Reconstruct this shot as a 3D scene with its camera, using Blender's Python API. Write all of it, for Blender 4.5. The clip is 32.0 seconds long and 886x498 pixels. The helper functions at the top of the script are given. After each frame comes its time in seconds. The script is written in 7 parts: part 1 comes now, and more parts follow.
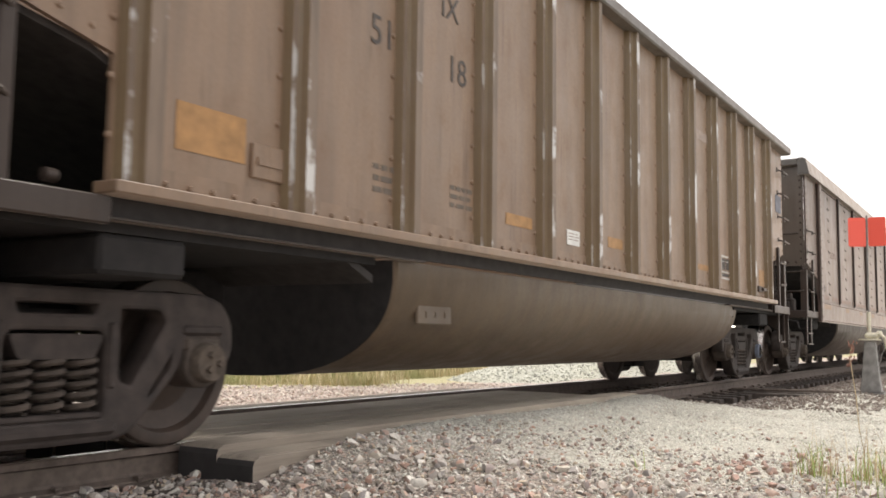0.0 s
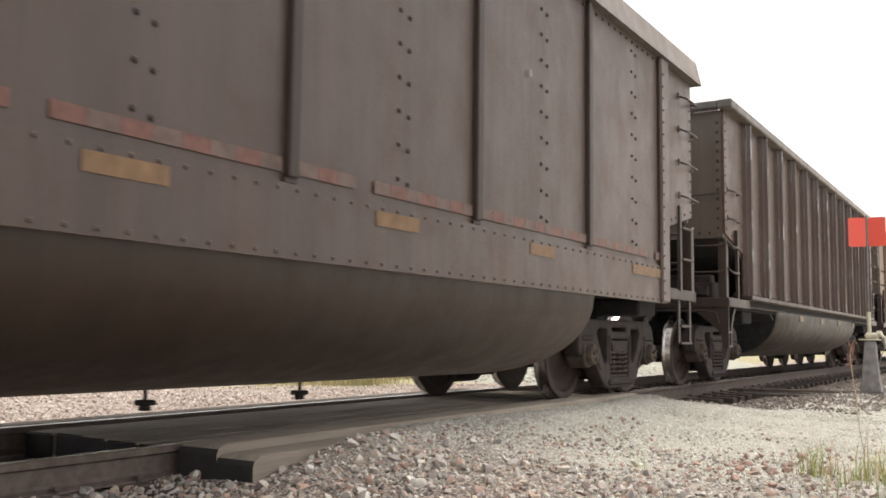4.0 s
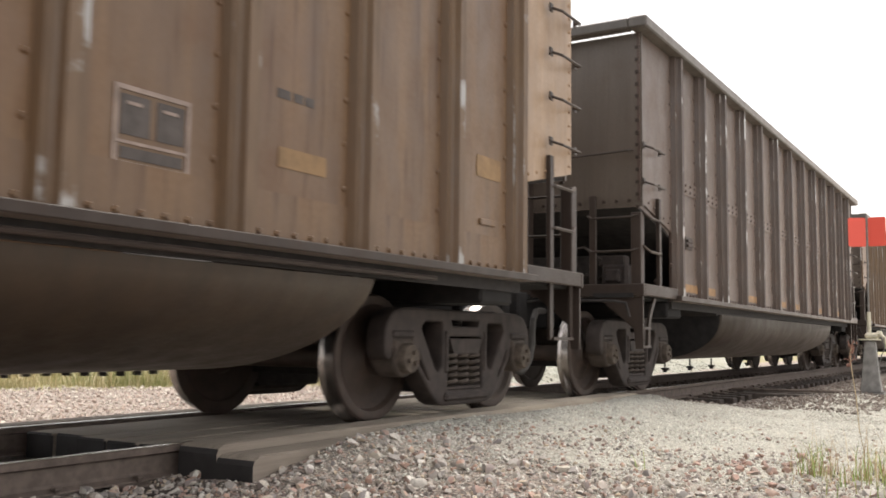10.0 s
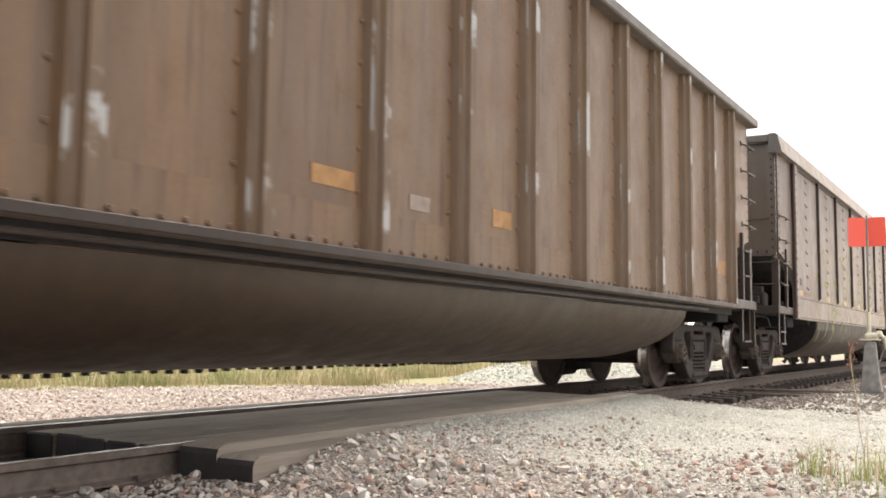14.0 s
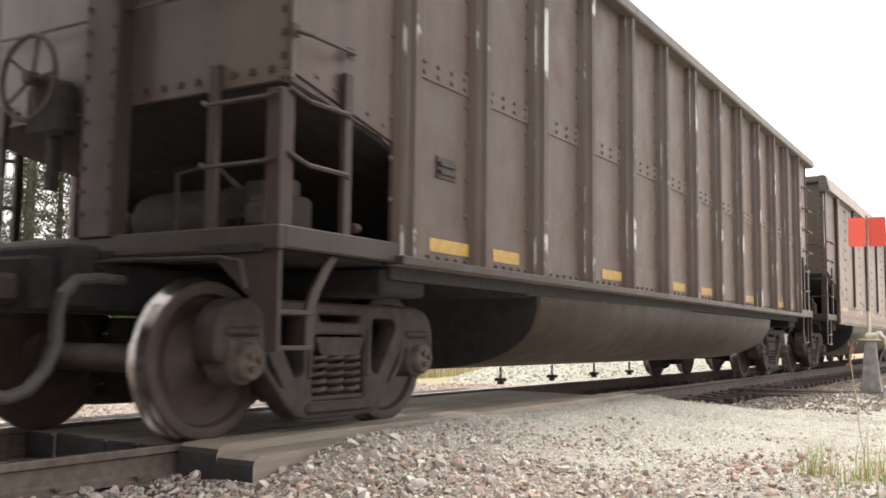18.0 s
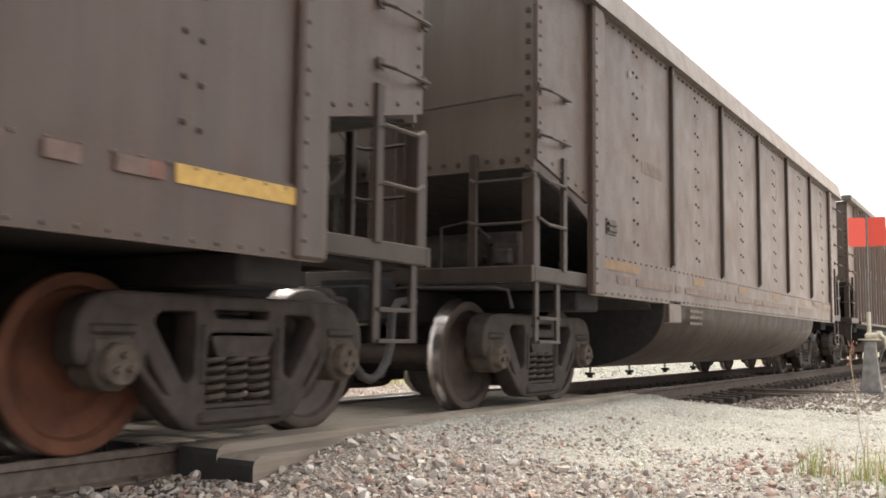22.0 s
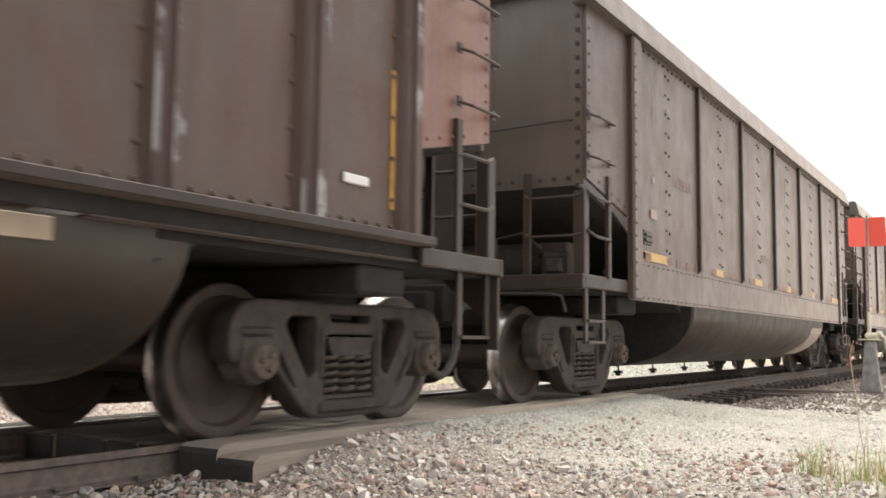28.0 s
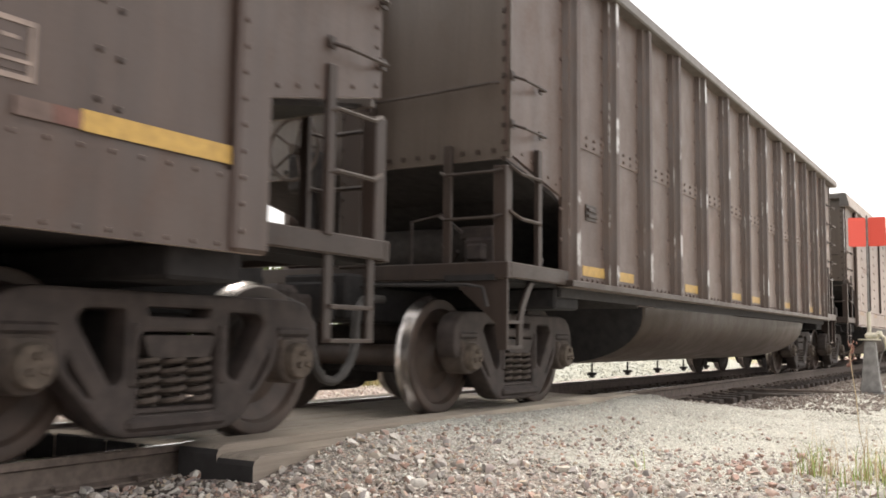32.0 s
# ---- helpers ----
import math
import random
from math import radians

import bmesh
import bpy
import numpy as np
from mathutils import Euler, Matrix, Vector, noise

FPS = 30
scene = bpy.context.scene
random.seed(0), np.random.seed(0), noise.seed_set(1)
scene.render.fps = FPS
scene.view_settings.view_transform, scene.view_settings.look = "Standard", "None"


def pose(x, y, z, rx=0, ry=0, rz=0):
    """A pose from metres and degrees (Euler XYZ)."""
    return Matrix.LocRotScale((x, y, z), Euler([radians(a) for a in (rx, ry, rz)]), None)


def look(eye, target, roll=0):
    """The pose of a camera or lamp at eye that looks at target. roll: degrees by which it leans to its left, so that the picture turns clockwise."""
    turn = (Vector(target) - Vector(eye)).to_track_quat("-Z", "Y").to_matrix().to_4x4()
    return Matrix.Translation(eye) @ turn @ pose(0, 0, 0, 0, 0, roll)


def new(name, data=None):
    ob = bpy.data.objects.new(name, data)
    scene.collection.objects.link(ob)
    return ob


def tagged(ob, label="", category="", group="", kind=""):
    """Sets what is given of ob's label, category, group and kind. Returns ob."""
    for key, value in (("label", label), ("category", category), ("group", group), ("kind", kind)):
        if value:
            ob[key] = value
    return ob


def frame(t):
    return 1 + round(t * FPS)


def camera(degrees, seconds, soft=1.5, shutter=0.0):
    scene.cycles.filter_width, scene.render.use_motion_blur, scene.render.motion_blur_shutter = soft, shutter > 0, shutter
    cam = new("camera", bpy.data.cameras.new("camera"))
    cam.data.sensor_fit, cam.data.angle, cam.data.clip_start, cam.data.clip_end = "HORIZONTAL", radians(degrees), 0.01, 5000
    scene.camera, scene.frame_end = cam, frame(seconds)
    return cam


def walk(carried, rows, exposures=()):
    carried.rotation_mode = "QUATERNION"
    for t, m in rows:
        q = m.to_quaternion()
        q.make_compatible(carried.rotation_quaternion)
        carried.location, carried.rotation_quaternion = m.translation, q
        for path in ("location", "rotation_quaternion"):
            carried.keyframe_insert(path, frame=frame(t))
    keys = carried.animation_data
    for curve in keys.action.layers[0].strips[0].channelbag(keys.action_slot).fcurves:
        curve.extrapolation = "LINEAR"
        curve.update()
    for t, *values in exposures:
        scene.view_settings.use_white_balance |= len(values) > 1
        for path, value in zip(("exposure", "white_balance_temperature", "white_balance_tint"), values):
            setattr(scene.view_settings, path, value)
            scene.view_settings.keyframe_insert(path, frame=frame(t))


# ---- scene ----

# World: x runs along the track (the train goes towards -x), y across it, z = 0 is the top of the rails.
cam = camera(50.414, 32.0, soft=1.7, shutter=0.16)
EYE = pose(0.25, -4.800, 0.602, 90 + 5.414, -0.715, -58.547)
# the film camera's own exposure rides up and down a little as dark ends and pale sides pass
RIDE = [(0, 0.15), (1, -0.06), (2, 0.17), (3, 0.25), (4, 0.07), (7, 0.20), (8, 0.38), (9, 0.08), (10, 0.08), (11, 0.30), (12, 0.14), (13, 0.38), (16, 0.24), (17, 0.06), (18, 0.34), (19, 0.14), (20, 0.32), (21, 0.08), (22, 0.24), (23, 0.14), (24, 0.25), (27, 0.28), (28, 0.32), (29, 0.12), (30, 0.15), (31, 0.08), (32, 0.27)]
walk(cam, [(0, EYE), (32.0, EYE)], exposures=[(t, stops, 6560, 11) for t, stops in RIDE])

# ---- light: thin overcast, the sun behind the train and ahead of the camera ----
SUN_ELEV, SUN_AZ = 60.0, 7.0      # azimuth from +x towards +y
world = bpy.data.worlds.new("world")
scene.world = world
world.use_nodes = True
wn, wl = world.node_tree.nodes, world.node_tree.links
wn.clear()
sky = wn.new("ShaderNodeTexSky")
sky.sky_type, sky.sun_disc = "NISHITA", False
sky.sun_elevation, sky.sun_rotation = radians(SUN_ELEV), radians(90 - SUN_AZ)
sky.dust_density, sky.air_density, sky.ozone_density = 6.0, 1.0, 0.3
veil = wn.new("ShaderNodeMix")
veil.data_type = "RGBA"
veil.inputs["Factor"].default_value = 0.75
veil.inputs["B"].default_value = (13.5, 13.2, 12.9, 1)
bg = wn.new("ShaderNodeBackground")
bg.inputs["Strength"].default_value = 0.112
wo = wn.new("ShaderNodeOutputWorld")
wl.new(sky.outputs[0], veil.inputs["A"])
wl.new(veil.outputs["Result"], bg.inputs["Color"])
wl.new(bg.outputs[0], wo.inputs["Surface"])
sun_data = bpy.data.lights.new("sun", "SUN")
sun_data.energy, sun_data.angle, sun_data.color = 3.5, radians(24), (1.0, 0.95, 0.87)
sun = new("sun", sun_data)
sa, se = radians(SUN_AZ), radians(SUN_ELEV)
sun_dir = Vector((math.cos(sa) * math.cos(se), math.sin(sa) * math.cos(se), math.sin(se)))
sun.matrix_world = look(sun_dir * 60, (0, 0, 0))


# ---- materials ----
def shader(name, rough=0.7, metal=0.0):
    m = bpy.data.materials.new(name)
    m.use_nodes = True
    n, l = m.node_tree.nodes, m.node_tree.links
    b = n["Principled BSDF"]
    b.inputs["Roughness"].default_value = rough
    b.inputs["Metallic"].default_value = metal
    return m, n, l, b


def node(n, kind, **values):
    k = n.new(kind)
    for key, value in values.items():
        k.inputs[key].default_value = value
    return k


def blend(n, l, factor, a, b, mode="MIX"):
    """A colour mix; factor, a and b are sockets or values."""
    k = n.new("ShaderNodeMix")
    k.data_type, k.blend_type = "RGBA", mode
    for socket, value in ((k.inputs["Factor"], factor), (k.inputs["A"], a), (k.inputs["B"], b)):
        if isinstance(value, bpy.types.NodeSocket):
            l.new(value, socket)
        elif isinstance(value, (int, float)):
            socket.default_value = value
        else:
            socket.default_value = (*value, 1)
    return k.outputs["Result"]


def span(n, l, value, a, b, lo=0.0, hi=1.0):
    k = node(n, "ShaderNodeMapRange", **{"From Min": a, "From Max": b, "To Min": lo, "To Max": hi})
    l.new(value, k.inputs["Value"])
    return k.outputs["Result"]


def noise_at(n, l, scale, detail=4.0, stretch=(1, 1, 1), rough=0.55, world_space=False, seed=None):
    c = n.new("ShaderNodeTexCoord")
    src = c.outputs["Object"]
    if world_space:
        src = n.new("ShaderNodeNewGeometry").outputs["Position"]
    mp = n.new("ShaderNodeMapping")
    mp.inputs["Scale"].default_value = stretch
    l.new(src, mp.inputs["Vector"])
    t = node(n, "ShaderNodeTexNoise", Scale=scale, Detail=detail, Roughness=rough)
    l.new(mp.outputs[0], t.inputs["Vector"])
    if seed is not None:
        mp.inputs["Location"].default_value = (seed * 7.3, seed * 3.1, seed * 1.7)
    return t.outputs["Fac"]


def relief(n, l, b, value, strength=0.3, distance=0.01):
    k = node(n, "ShaderNodeBump", Strength=strength, Distance=distance)
    l.new(value, k.inputs["Height"])
    l.new(k.outputs[0], b.inputs["Normal"])


def paint(name, base, dust, rust, seed, wear=0.38, rough=0.40, gloss=0.55, sheen=0.8, runs=(0.54, 0.74, 0.28)):
    """Weathered freight-car paint: streaks of coal dust running down, patchy rust, fine grain."""
    m, n, l, b = shader(name, rough)
    streak = noise_at(n, l, 2.2, 6, (3.0, 3.0, 0.28), seed=seed)
    run = noise_at(n, l, 7.0, 4, (2.6, 2.6, 0.13), seed=seed + 9)
    patch = noise_at(n, l, 0.9, 6, seed=seed + 2)
    blotch = noise_at(n, l, 4.5, 6, (1, 1, 0.7), seed=seed + 4)
    grain = noise_at(n, l, 38, 3, seed=seed + 5)
    c = blend(n, l, span(n, l, streak, 0.36, 0.66), base, tuple(v * 0.94 for v in dust))
    c = blend(n, l, span(n, l, run, runs[0], runs[1], 0, runs[2]), c, tuple(v * 0.5 for v in rust))
    c = blend(n, l, span(n, l, patch, 0.52, 0.74, 0, wear), c, rust)
    c = blend(n, l, span(n, l, blotch, 0.57, 0.72, 0, 0.32), c, rust)
    c = blend(n, l, span(n, l, grain, 0.3, 0.7, 0.0, 0.25), c, tuple(v * 0.6 for v in base))
    l.new(c, b.inputs["Base Color"])
    mixed = n.new("ShaderNodeMath")
    mixed.operation = "MULTIPLY_ADD"
    mixed.inputs[1].default_value = 0.5
    l.new(grain, mixed.inputs[0])
    l.new(blotch, mixed.inputs[2])
    l.new(span(n, l, mixed.outputs[0], 0.5, 1.0, rough - 0.10, rough + 0.18), b.inputs["Roughness"])
    b.inputs["Specular IOR Level"].default_value = gloss
    b.inputs["Sheen Weight"].default_value = sheen
    b.inputs["Sheen Roughness"].default_value = 0.3
    b.inputs["Sheen Tint"].default_value = (0.90, 0.74, 0.63, 1)
    relief(n, l, b, patch, 0.25, 0.02)
    return m


def plain(name, base, rough=0.7, metal=0.0, vary=0.35, scale=12.0, bump=0.15, dusty=0.0):
    """One colour with grain; dusty: the same film of dust as on the cars' sides."""
    m, n, l, b = shader(name, rough, metal)
    b.inputs["Sheen Weight"].default_value = dusty
    b.inputs["Sheen Roughness"].default_value = 0.3
    b.inputs["Sheen Tint"].default_value = (0.90, 0.74, 0.63, 1)
    a = noise_at(n, l, scale, 5)
    c = blend(n, l, span(n, l, a, 0.3, 0.7), tuple(v * (1 - vary) for v in base), tuple(min(1, v * (1 + vary)) for v in base))
    l.new(c, b.inputs["Base Color"])
    relief(n, l, b, a, bump, 0.006)
    return m


PAINTS = {
    "tan": paint("paint_tan", (0.262, 0.172, 0.110), (0.205, 0.138, 0.092), (0.15, 0.066, 0.028), 1, runs=(0.60, 0.70, 0.5)),
    "ochre": paint("paint_ochre", (0.186, 0.107, 0.052), (0.138, 0.082, 0.047), (0.118, 0.048, 0.021), 2, runs=(0.60, 0.68, 0.6)),
    "brown": paint("paint_brown", (0.125, 0.070, 0.050), (0.098, 0.061, 0.045), (0.115, 0.046, 0.024), 3, sheen=0.95),
    "rust": paint("paint_rust", (0.086, 0.047, 0.031), (0.068, 0.041, 0.029), (0.096, 0.033, 0.019), 4, sheen=0.4),
    "grey": paint("paint_grey", (0.088, 0.058, 0.046), (0.067, 0.045, 0.037), (0.084, 0.043, 0.027), 5, sheen=0.75),
    "taupe": paint("paint_taupe", (0.097, 0.062, 0.049), (0.075, 0.049, 0.039), (0.088, 0.042, 0.024), 6, sheen=0.95),
}
CHORD = paint("chord_paint", (0.105, 0.094, 0.084), (0.086, 0.075, 0.067), (0.10, 0.066, 0.045), 8, sheen=0.4)
# belly paints, each mixed darker than the side paint of its car
TUBBROWN = paint("tub_paint", (0.038, 0.024, 0.014), (0.028, 0.018, 0.011), (0.025, 0.014, 0.008), 9, rough=0.38, gloss=0.55, sheen=0.1)
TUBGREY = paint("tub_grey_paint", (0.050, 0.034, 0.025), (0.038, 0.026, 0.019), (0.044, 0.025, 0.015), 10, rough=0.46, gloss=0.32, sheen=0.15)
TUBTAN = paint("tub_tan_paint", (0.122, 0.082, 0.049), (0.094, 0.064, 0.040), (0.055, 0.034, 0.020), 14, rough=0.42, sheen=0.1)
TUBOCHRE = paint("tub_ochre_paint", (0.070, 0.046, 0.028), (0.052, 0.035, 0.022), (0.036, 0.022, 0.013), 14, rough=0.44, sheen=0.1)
# near black: stands in for deep shade on tub ends and underframe
SHADE_BLACK = plain("coal_soot", (0.022, 0.020, 0.020), 0.95)
DARK = plain("grimy_steel", (0.045, 0.039, 0.036), 0.8)
FRAME = plain("cast_steel_dust", (0.045, 0.034, 0.030), 0.75, 0, 0.4, 9)
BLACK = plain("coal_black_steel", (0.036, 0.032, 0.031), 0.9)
TREAD = plain("worn_tread_steel", (0.42, 0.39, 0.37), 0.27, 1.0, 0.3)
RAILTOP = plain("rail_top_steel", (0.78, 0.75, 0.72), 0.27, 1.0, 0.1, 12, 0.0)
RAILSIDE = plain("rail_side_rust", (0.135, 0.105, 0.088), 0.8, 0, 0.3, 14)
CAPDUST = plain("dusty_bearing_cap", (0.105, 0.083, 0.066), 0.9, 0, 0.45, 16)
DUSTY = plain("dusty_castings", (0.082, 0.064, 0.053), 0.85, 0, 0.4, 8)
WHEELFACE = plain("wheel_rust", (0.062, 0.043, 0.034), 0.6, 0, 0.3, 7)
YELLOW = plain("reflector_yellow", (0.50, 0.31, 0.075), 0.5, 0, 0.18, 18, dusty=0.7)
UPRIGHT = plain("upright_amber", (0.40, 0.225, 0.045), 0.55, 0, 0.25, 12, dusty=0.7)
ORANGE = plain("faded_orange", (0.36, 0.195, 0.075), 0.65, 0, 0.25, 10, dusty=0.7)
FADED_ORANGE = plain("rubbed_orange", (0.26, 0.160, 0.075), 0.65, 0, 0.3, 7, dusty=0.7)
REDSTRIPE = plain("faded_red", (0.155, 0.070, 0.054), 0.6, 0, 0.3, 10, dusty=0.7)
WORN_RED = plain("rubbed_red", (0.118, 0.066, 0.054), 0.6, 0, 0.3, 6, dusty=0.7)
WORN_PALE = plain("rubbed_pale", (0.108, 0.078, 0.066), 0.6, 0, 0.3, 6, dusty=0.7)
DULL_ORANGE = plain("dull_orange", (0.20, 0.118, 0.058), 0.65, 0, 0.25, 10, dusty=0.7)
PALESTRIPE = plain("worn_pale_stripe", (0.132, 0.088, 0.073), 0.6, 0, 0.3, 10, dusty=0.7)
WHITESTRIPE = plain("faded_white", (0.30, 0.235, 0.20), 0.6, 0, 0.3, 10, dusty=0.7)
WHITE = plain("stencil_white", (0.62, 0.60, 0.57), 0.6, 0, 0.2, 10)
FAINT = plain("faint_stencil", (0.135, 0.108, 0.088), 0.7, 0, 0.3, 10)
OLD_NUMBERS = plain("worn_numbers", (0.112, 0.074, 0.050), 0.75, 0, 0.4, 6)
STENCIL = plain("stencil_grey", (0.085, 0.072, 0.066), 0.7, 0, 0.3, 10)
HOSE = plain("air_hose_rubber", (0.05, 0.045, 0.042), 0.6)


# ---- mesh helpers ----
def mesh_of(name, bm, materials, smooth=False):
    me = bpy.data.meshes.new(name)
    bm.normal_update()
    bm.to_mesh(me)
    bm.free()
    for m in (materials if isinstance(materials, (list, tuple)) else [materials]):
        me.materials.append(m)
    if smooth:
        me.shade_smooth()
        me.set_sharp_from_angle(angle=radians(35))
    return me


def hang(ob, parent, m=None):
    ob.parent = parent
    if m is not None:
        ob.matrix_basis = m
    return ob


def part(name, bm, material, parent, label="", smooth=False, m=None):
    ob = new(name, mesh_of(name, bm, material, smooth))
    hang(ob, parent, m)
    return tagged(ob, label) if label else ob


def share(name, me, parent, m=None, label=""):
    ob = hang(new(name, me), parent, m)
    return tagged(ob, label) if label else ob


def box(bm, x0, x1, y0, y1, z0, z1, bevel=0.0, mat=0):
    r = bmesh.ops.create_cube(bm, size=1, matrix=Matrix.Translation(((x0 + x1) / 2, (y0 + y1) / 2, (z0 + z1) / 2)) @ Matrix.Diagonal((abs(x1 - x0), abs(y1 - y0), abs(z1 - z0), 1)))
    if mat:
        for f in {f for v in r["verts"] for f in v.link_faces}:
            f.material_index = mat
    if bevel:
        es = list({e for v in r["verts"] for e in v.link_edges})
        bmesh.ops.bevel(bm, geom=es, offset=bevel, segments=1, affect="EDGES")
    return bm


def new_box(*a, **k):
    return box(bmesh.new(), *a, **k)


def prism(bm, outline, y0, y1, mat=0):
    """A plate: an outline in (x, z), from y0 to y1."""
    a = [bm.verts.new((x, y0, z)) for x, z in outline]
    b = [bm.verts.new((x, y1, z)) for x, z in outline]
    fs = [bm.faces.new(a), bm.faces.new(b[::-1])]
    k = len(outline)
    for i in range(k):
        fs.append(bm.faces.new((a[i], b[i], b[(i + 1) % k], a[(i + 1) % k])))
    for f in fs:
        f.material_index = mat
    bmesh.ops.recalc_face_normals(bm, faces=fs)
    return bm


def loft(bm, rings, closed=True, caps=True, mat=0):
    rows = [[bm.verts.new(p) for p in ring] for ring in rings]
    fs = []
    for a, b in zip(rows, rows[1:]):
        k = len(a)
        for i in range(k if closed else k - 1):
            fs.append(bm.faces.new((a[i], a[(i + 1) % k], b[(i + 1) % k], b[i])))
    if caps:
        fs += [bm.faces.new(rows[0][::-1]), bm.faces.new(rows[-1])]
    for f in fs:
        f.material_index = mat
    bmesh.ops.recalc_face_normals(bm, faces=fs)
    return bm


def tube(bm, points, r, sides=8, mat=0):
    """A round bar along a line of points."""
    pts = [Vector(p) for p in points]
    rings, up = [], None
    for i, p in enumerate(pts):
        d = (pts[min(i + 1, len(pts) - 1)] - pts[max(i - 1, 0)]).normalized()
        if up is None or abs(up.dot(d)) > 0.95:
            up = Vector((0, 0, 1)) if abs(d.z) < 0.9 else Vector((1, 0, 0))
        s = d.cross(up).normalized()
        up = s.cross(d).normalized()
        rings.append([p + (s * math.cos(a) + up * math.sin(a)) * r for a in [2 * math.pi * j / sides for j in range(sides)]])
    return loft(bm, rings, mat=mat)


def lathe(bm, profile, sides=32, mat=0, mats=None):
    """A body of turning about the y axis from (radius, y) pairs."""
    rings = [[(r * math.cos(2 * math.pi * j / sides), y, r * math.sin(2 * math.pi * j / sides)) for j in range(sides)] for r, y in profile]
    rows = [[bm.verts.new(p) for p in ring] for ring in rings]
    fs = []
    for i, (a, b) in enumerate(zip(rows, rows[1:])):
        for j in range(sides):
            f = bm.faces.new((a[j], a[(j + 1) % sides], b[(j + 1) % sides], b[j]))
            f.material_index = mats[i] if mats else mat
            fs.append(f)
    fs += [bm.faces.new(rows[0][::-1]), bm.faces.new(rows[-1])]
    for f in fs[-2:]:
        f.material_index = mats[0] if mats else mat
    bmesh.ops.recalc_face_normals(bm, faces=fs)
    return bm


def rivets(bm, spots, r=0.018, h=0.012, face=-1, mat=0):
    """Round rivet heads on a side sheet, at (x, y, z); face: the way they stick out along y."""
    for x, y, z in spots:
        a = [bm.verts.new((x + r * math.cos(k), y, z + r * math.sin(k))) for k in [j * math.pi / 3 for j in range(6)]]
        b = [bm.verts.new((x + 0.55 * r * math.cos(k), y + face * h, z + 0.55 * r * math.sin(k))) for k in [j * math.pi / 3 for j in range(6)]]
        fs = [bm.faces.new(b)] + [bm.faces.new((a[i], a[(i + 1) % 6], b[(i + 1) % 6], b[i])) for i in range(6)]
        for f in fs:
            f.material_index = mat
        bmesh.ops.recalc_face_normals(bm, faces=fs)
    return bm


def cut_plate(name, outer, holes, depth, bevel, material):
    """A plate with holes, in (x, z), middle at y = 0: a filled curve turned into a mesh."""
    cu = bpy.data.curves.new(name, "CURVE")
    cu.dimensions, cu.fill_mode = "2D", "BOTH"
    cu.extrude, cu.bevel_depth, cu.bevel_resolution = depth / 2 - bevel, bevel, 1
    for pts in (outer, *holes):
        sp = cu.splines.new("POLY")
        sp.points.add(len(pts) - 1)
        for p, (x, z) in zip(sp.points, pts):
            p.co = (x, z, 0, 1)
        sp.use_cyclic_u = True
    tmp = new(name + "_outline", cu)
    me = bpy.data.meshes.new_from_object(tmp.evaluated_get(bpy.context.evaluated_depsgraph_get()))
    bpy.data.objects.remove(tmp)
    bpy.data.curves.remove(cu)
    me.transform(Matrix.Rotation(radians(90), 4, "X"))
    me.materials.clear()
    me.materials.append(material)
    return me


def rounded(pts, r, steps=3):
    """Rounds the corners of an outline."""
    out = []
    k = len(pts)
    for i in range(k):
        p, a, b = Vector(pts[i]), Vector(pts[i - 1]), Vector(pts[(i + 1) % k])
        da, db = (a - p), (b - p)
        ra, rb = min(r, da.length * 0.45), min(r, db.length * 0.45)
        s, e = p + da.normalized() * ra, p + db.normalized() * rb
        for j in range(steps + 1):
            t = j / steps
            out.append(tuple((1 - t) ** 2 * s + 2 * t * (1 - t) * p + t * t * e))
    return out


# ---- ground ----
def ramp01(v, a, b):
    t = min(1.0, max(0.0, (v - a) / (b - a)))
    return t * t * (3 - 2 * t)


def height(x, y):
    """Ground level: low ballast by the track, the gravel road over the crossing, a ditch bank behind."""
    if y > 1.2:
        return -0.19 - 0.12 * ramp01(y, 1.6, 3.6)
    road = ramp01(x, 3.6, 4.7) * (1 - ramp01(x, 10.4, 11.3) * ramp01(y, -3.0, -1.9))
    slope = 1 - 0.75 * ramp01(-y, 1.35, 3.4)
    if y >= -0.6:
        return -0.19
    z = -0.195 + 0.155 * road * slope - 0.03 * ramp01(x, 11.0, 12.0) * ramp01(y, -2.2, -1.5) - 0.05 * ramp01(x, 12.9, 13.5) * ramp01(y, -1.6, -1.25)
    # road gravel swept up over the outer plank
    lip = plank_lip(x)
    heap = ramp01(x, 4.15, 4.8) * (1 - ramp01(x, 10.3, 10.7))
    z += 0.052 * heap * ramp01(y, lip - 0.45, lip - 0.10)
    return z - 0.16 * ramp01(y, lip, lip + 0.10) * heap


def plank_lip(x):
    """How far the swept-up gravel reaches over the planks, as a y."""
    return -1.42 + 0.22 * ramp01(x, 4.5, 5.9) - 0.12 * ramp01(x, 6.7, 7.5) + 0.12 * ramp01(x, 8.8, 10.0) + 0.03 * noise.noise((x * 2.3, 0, 4))


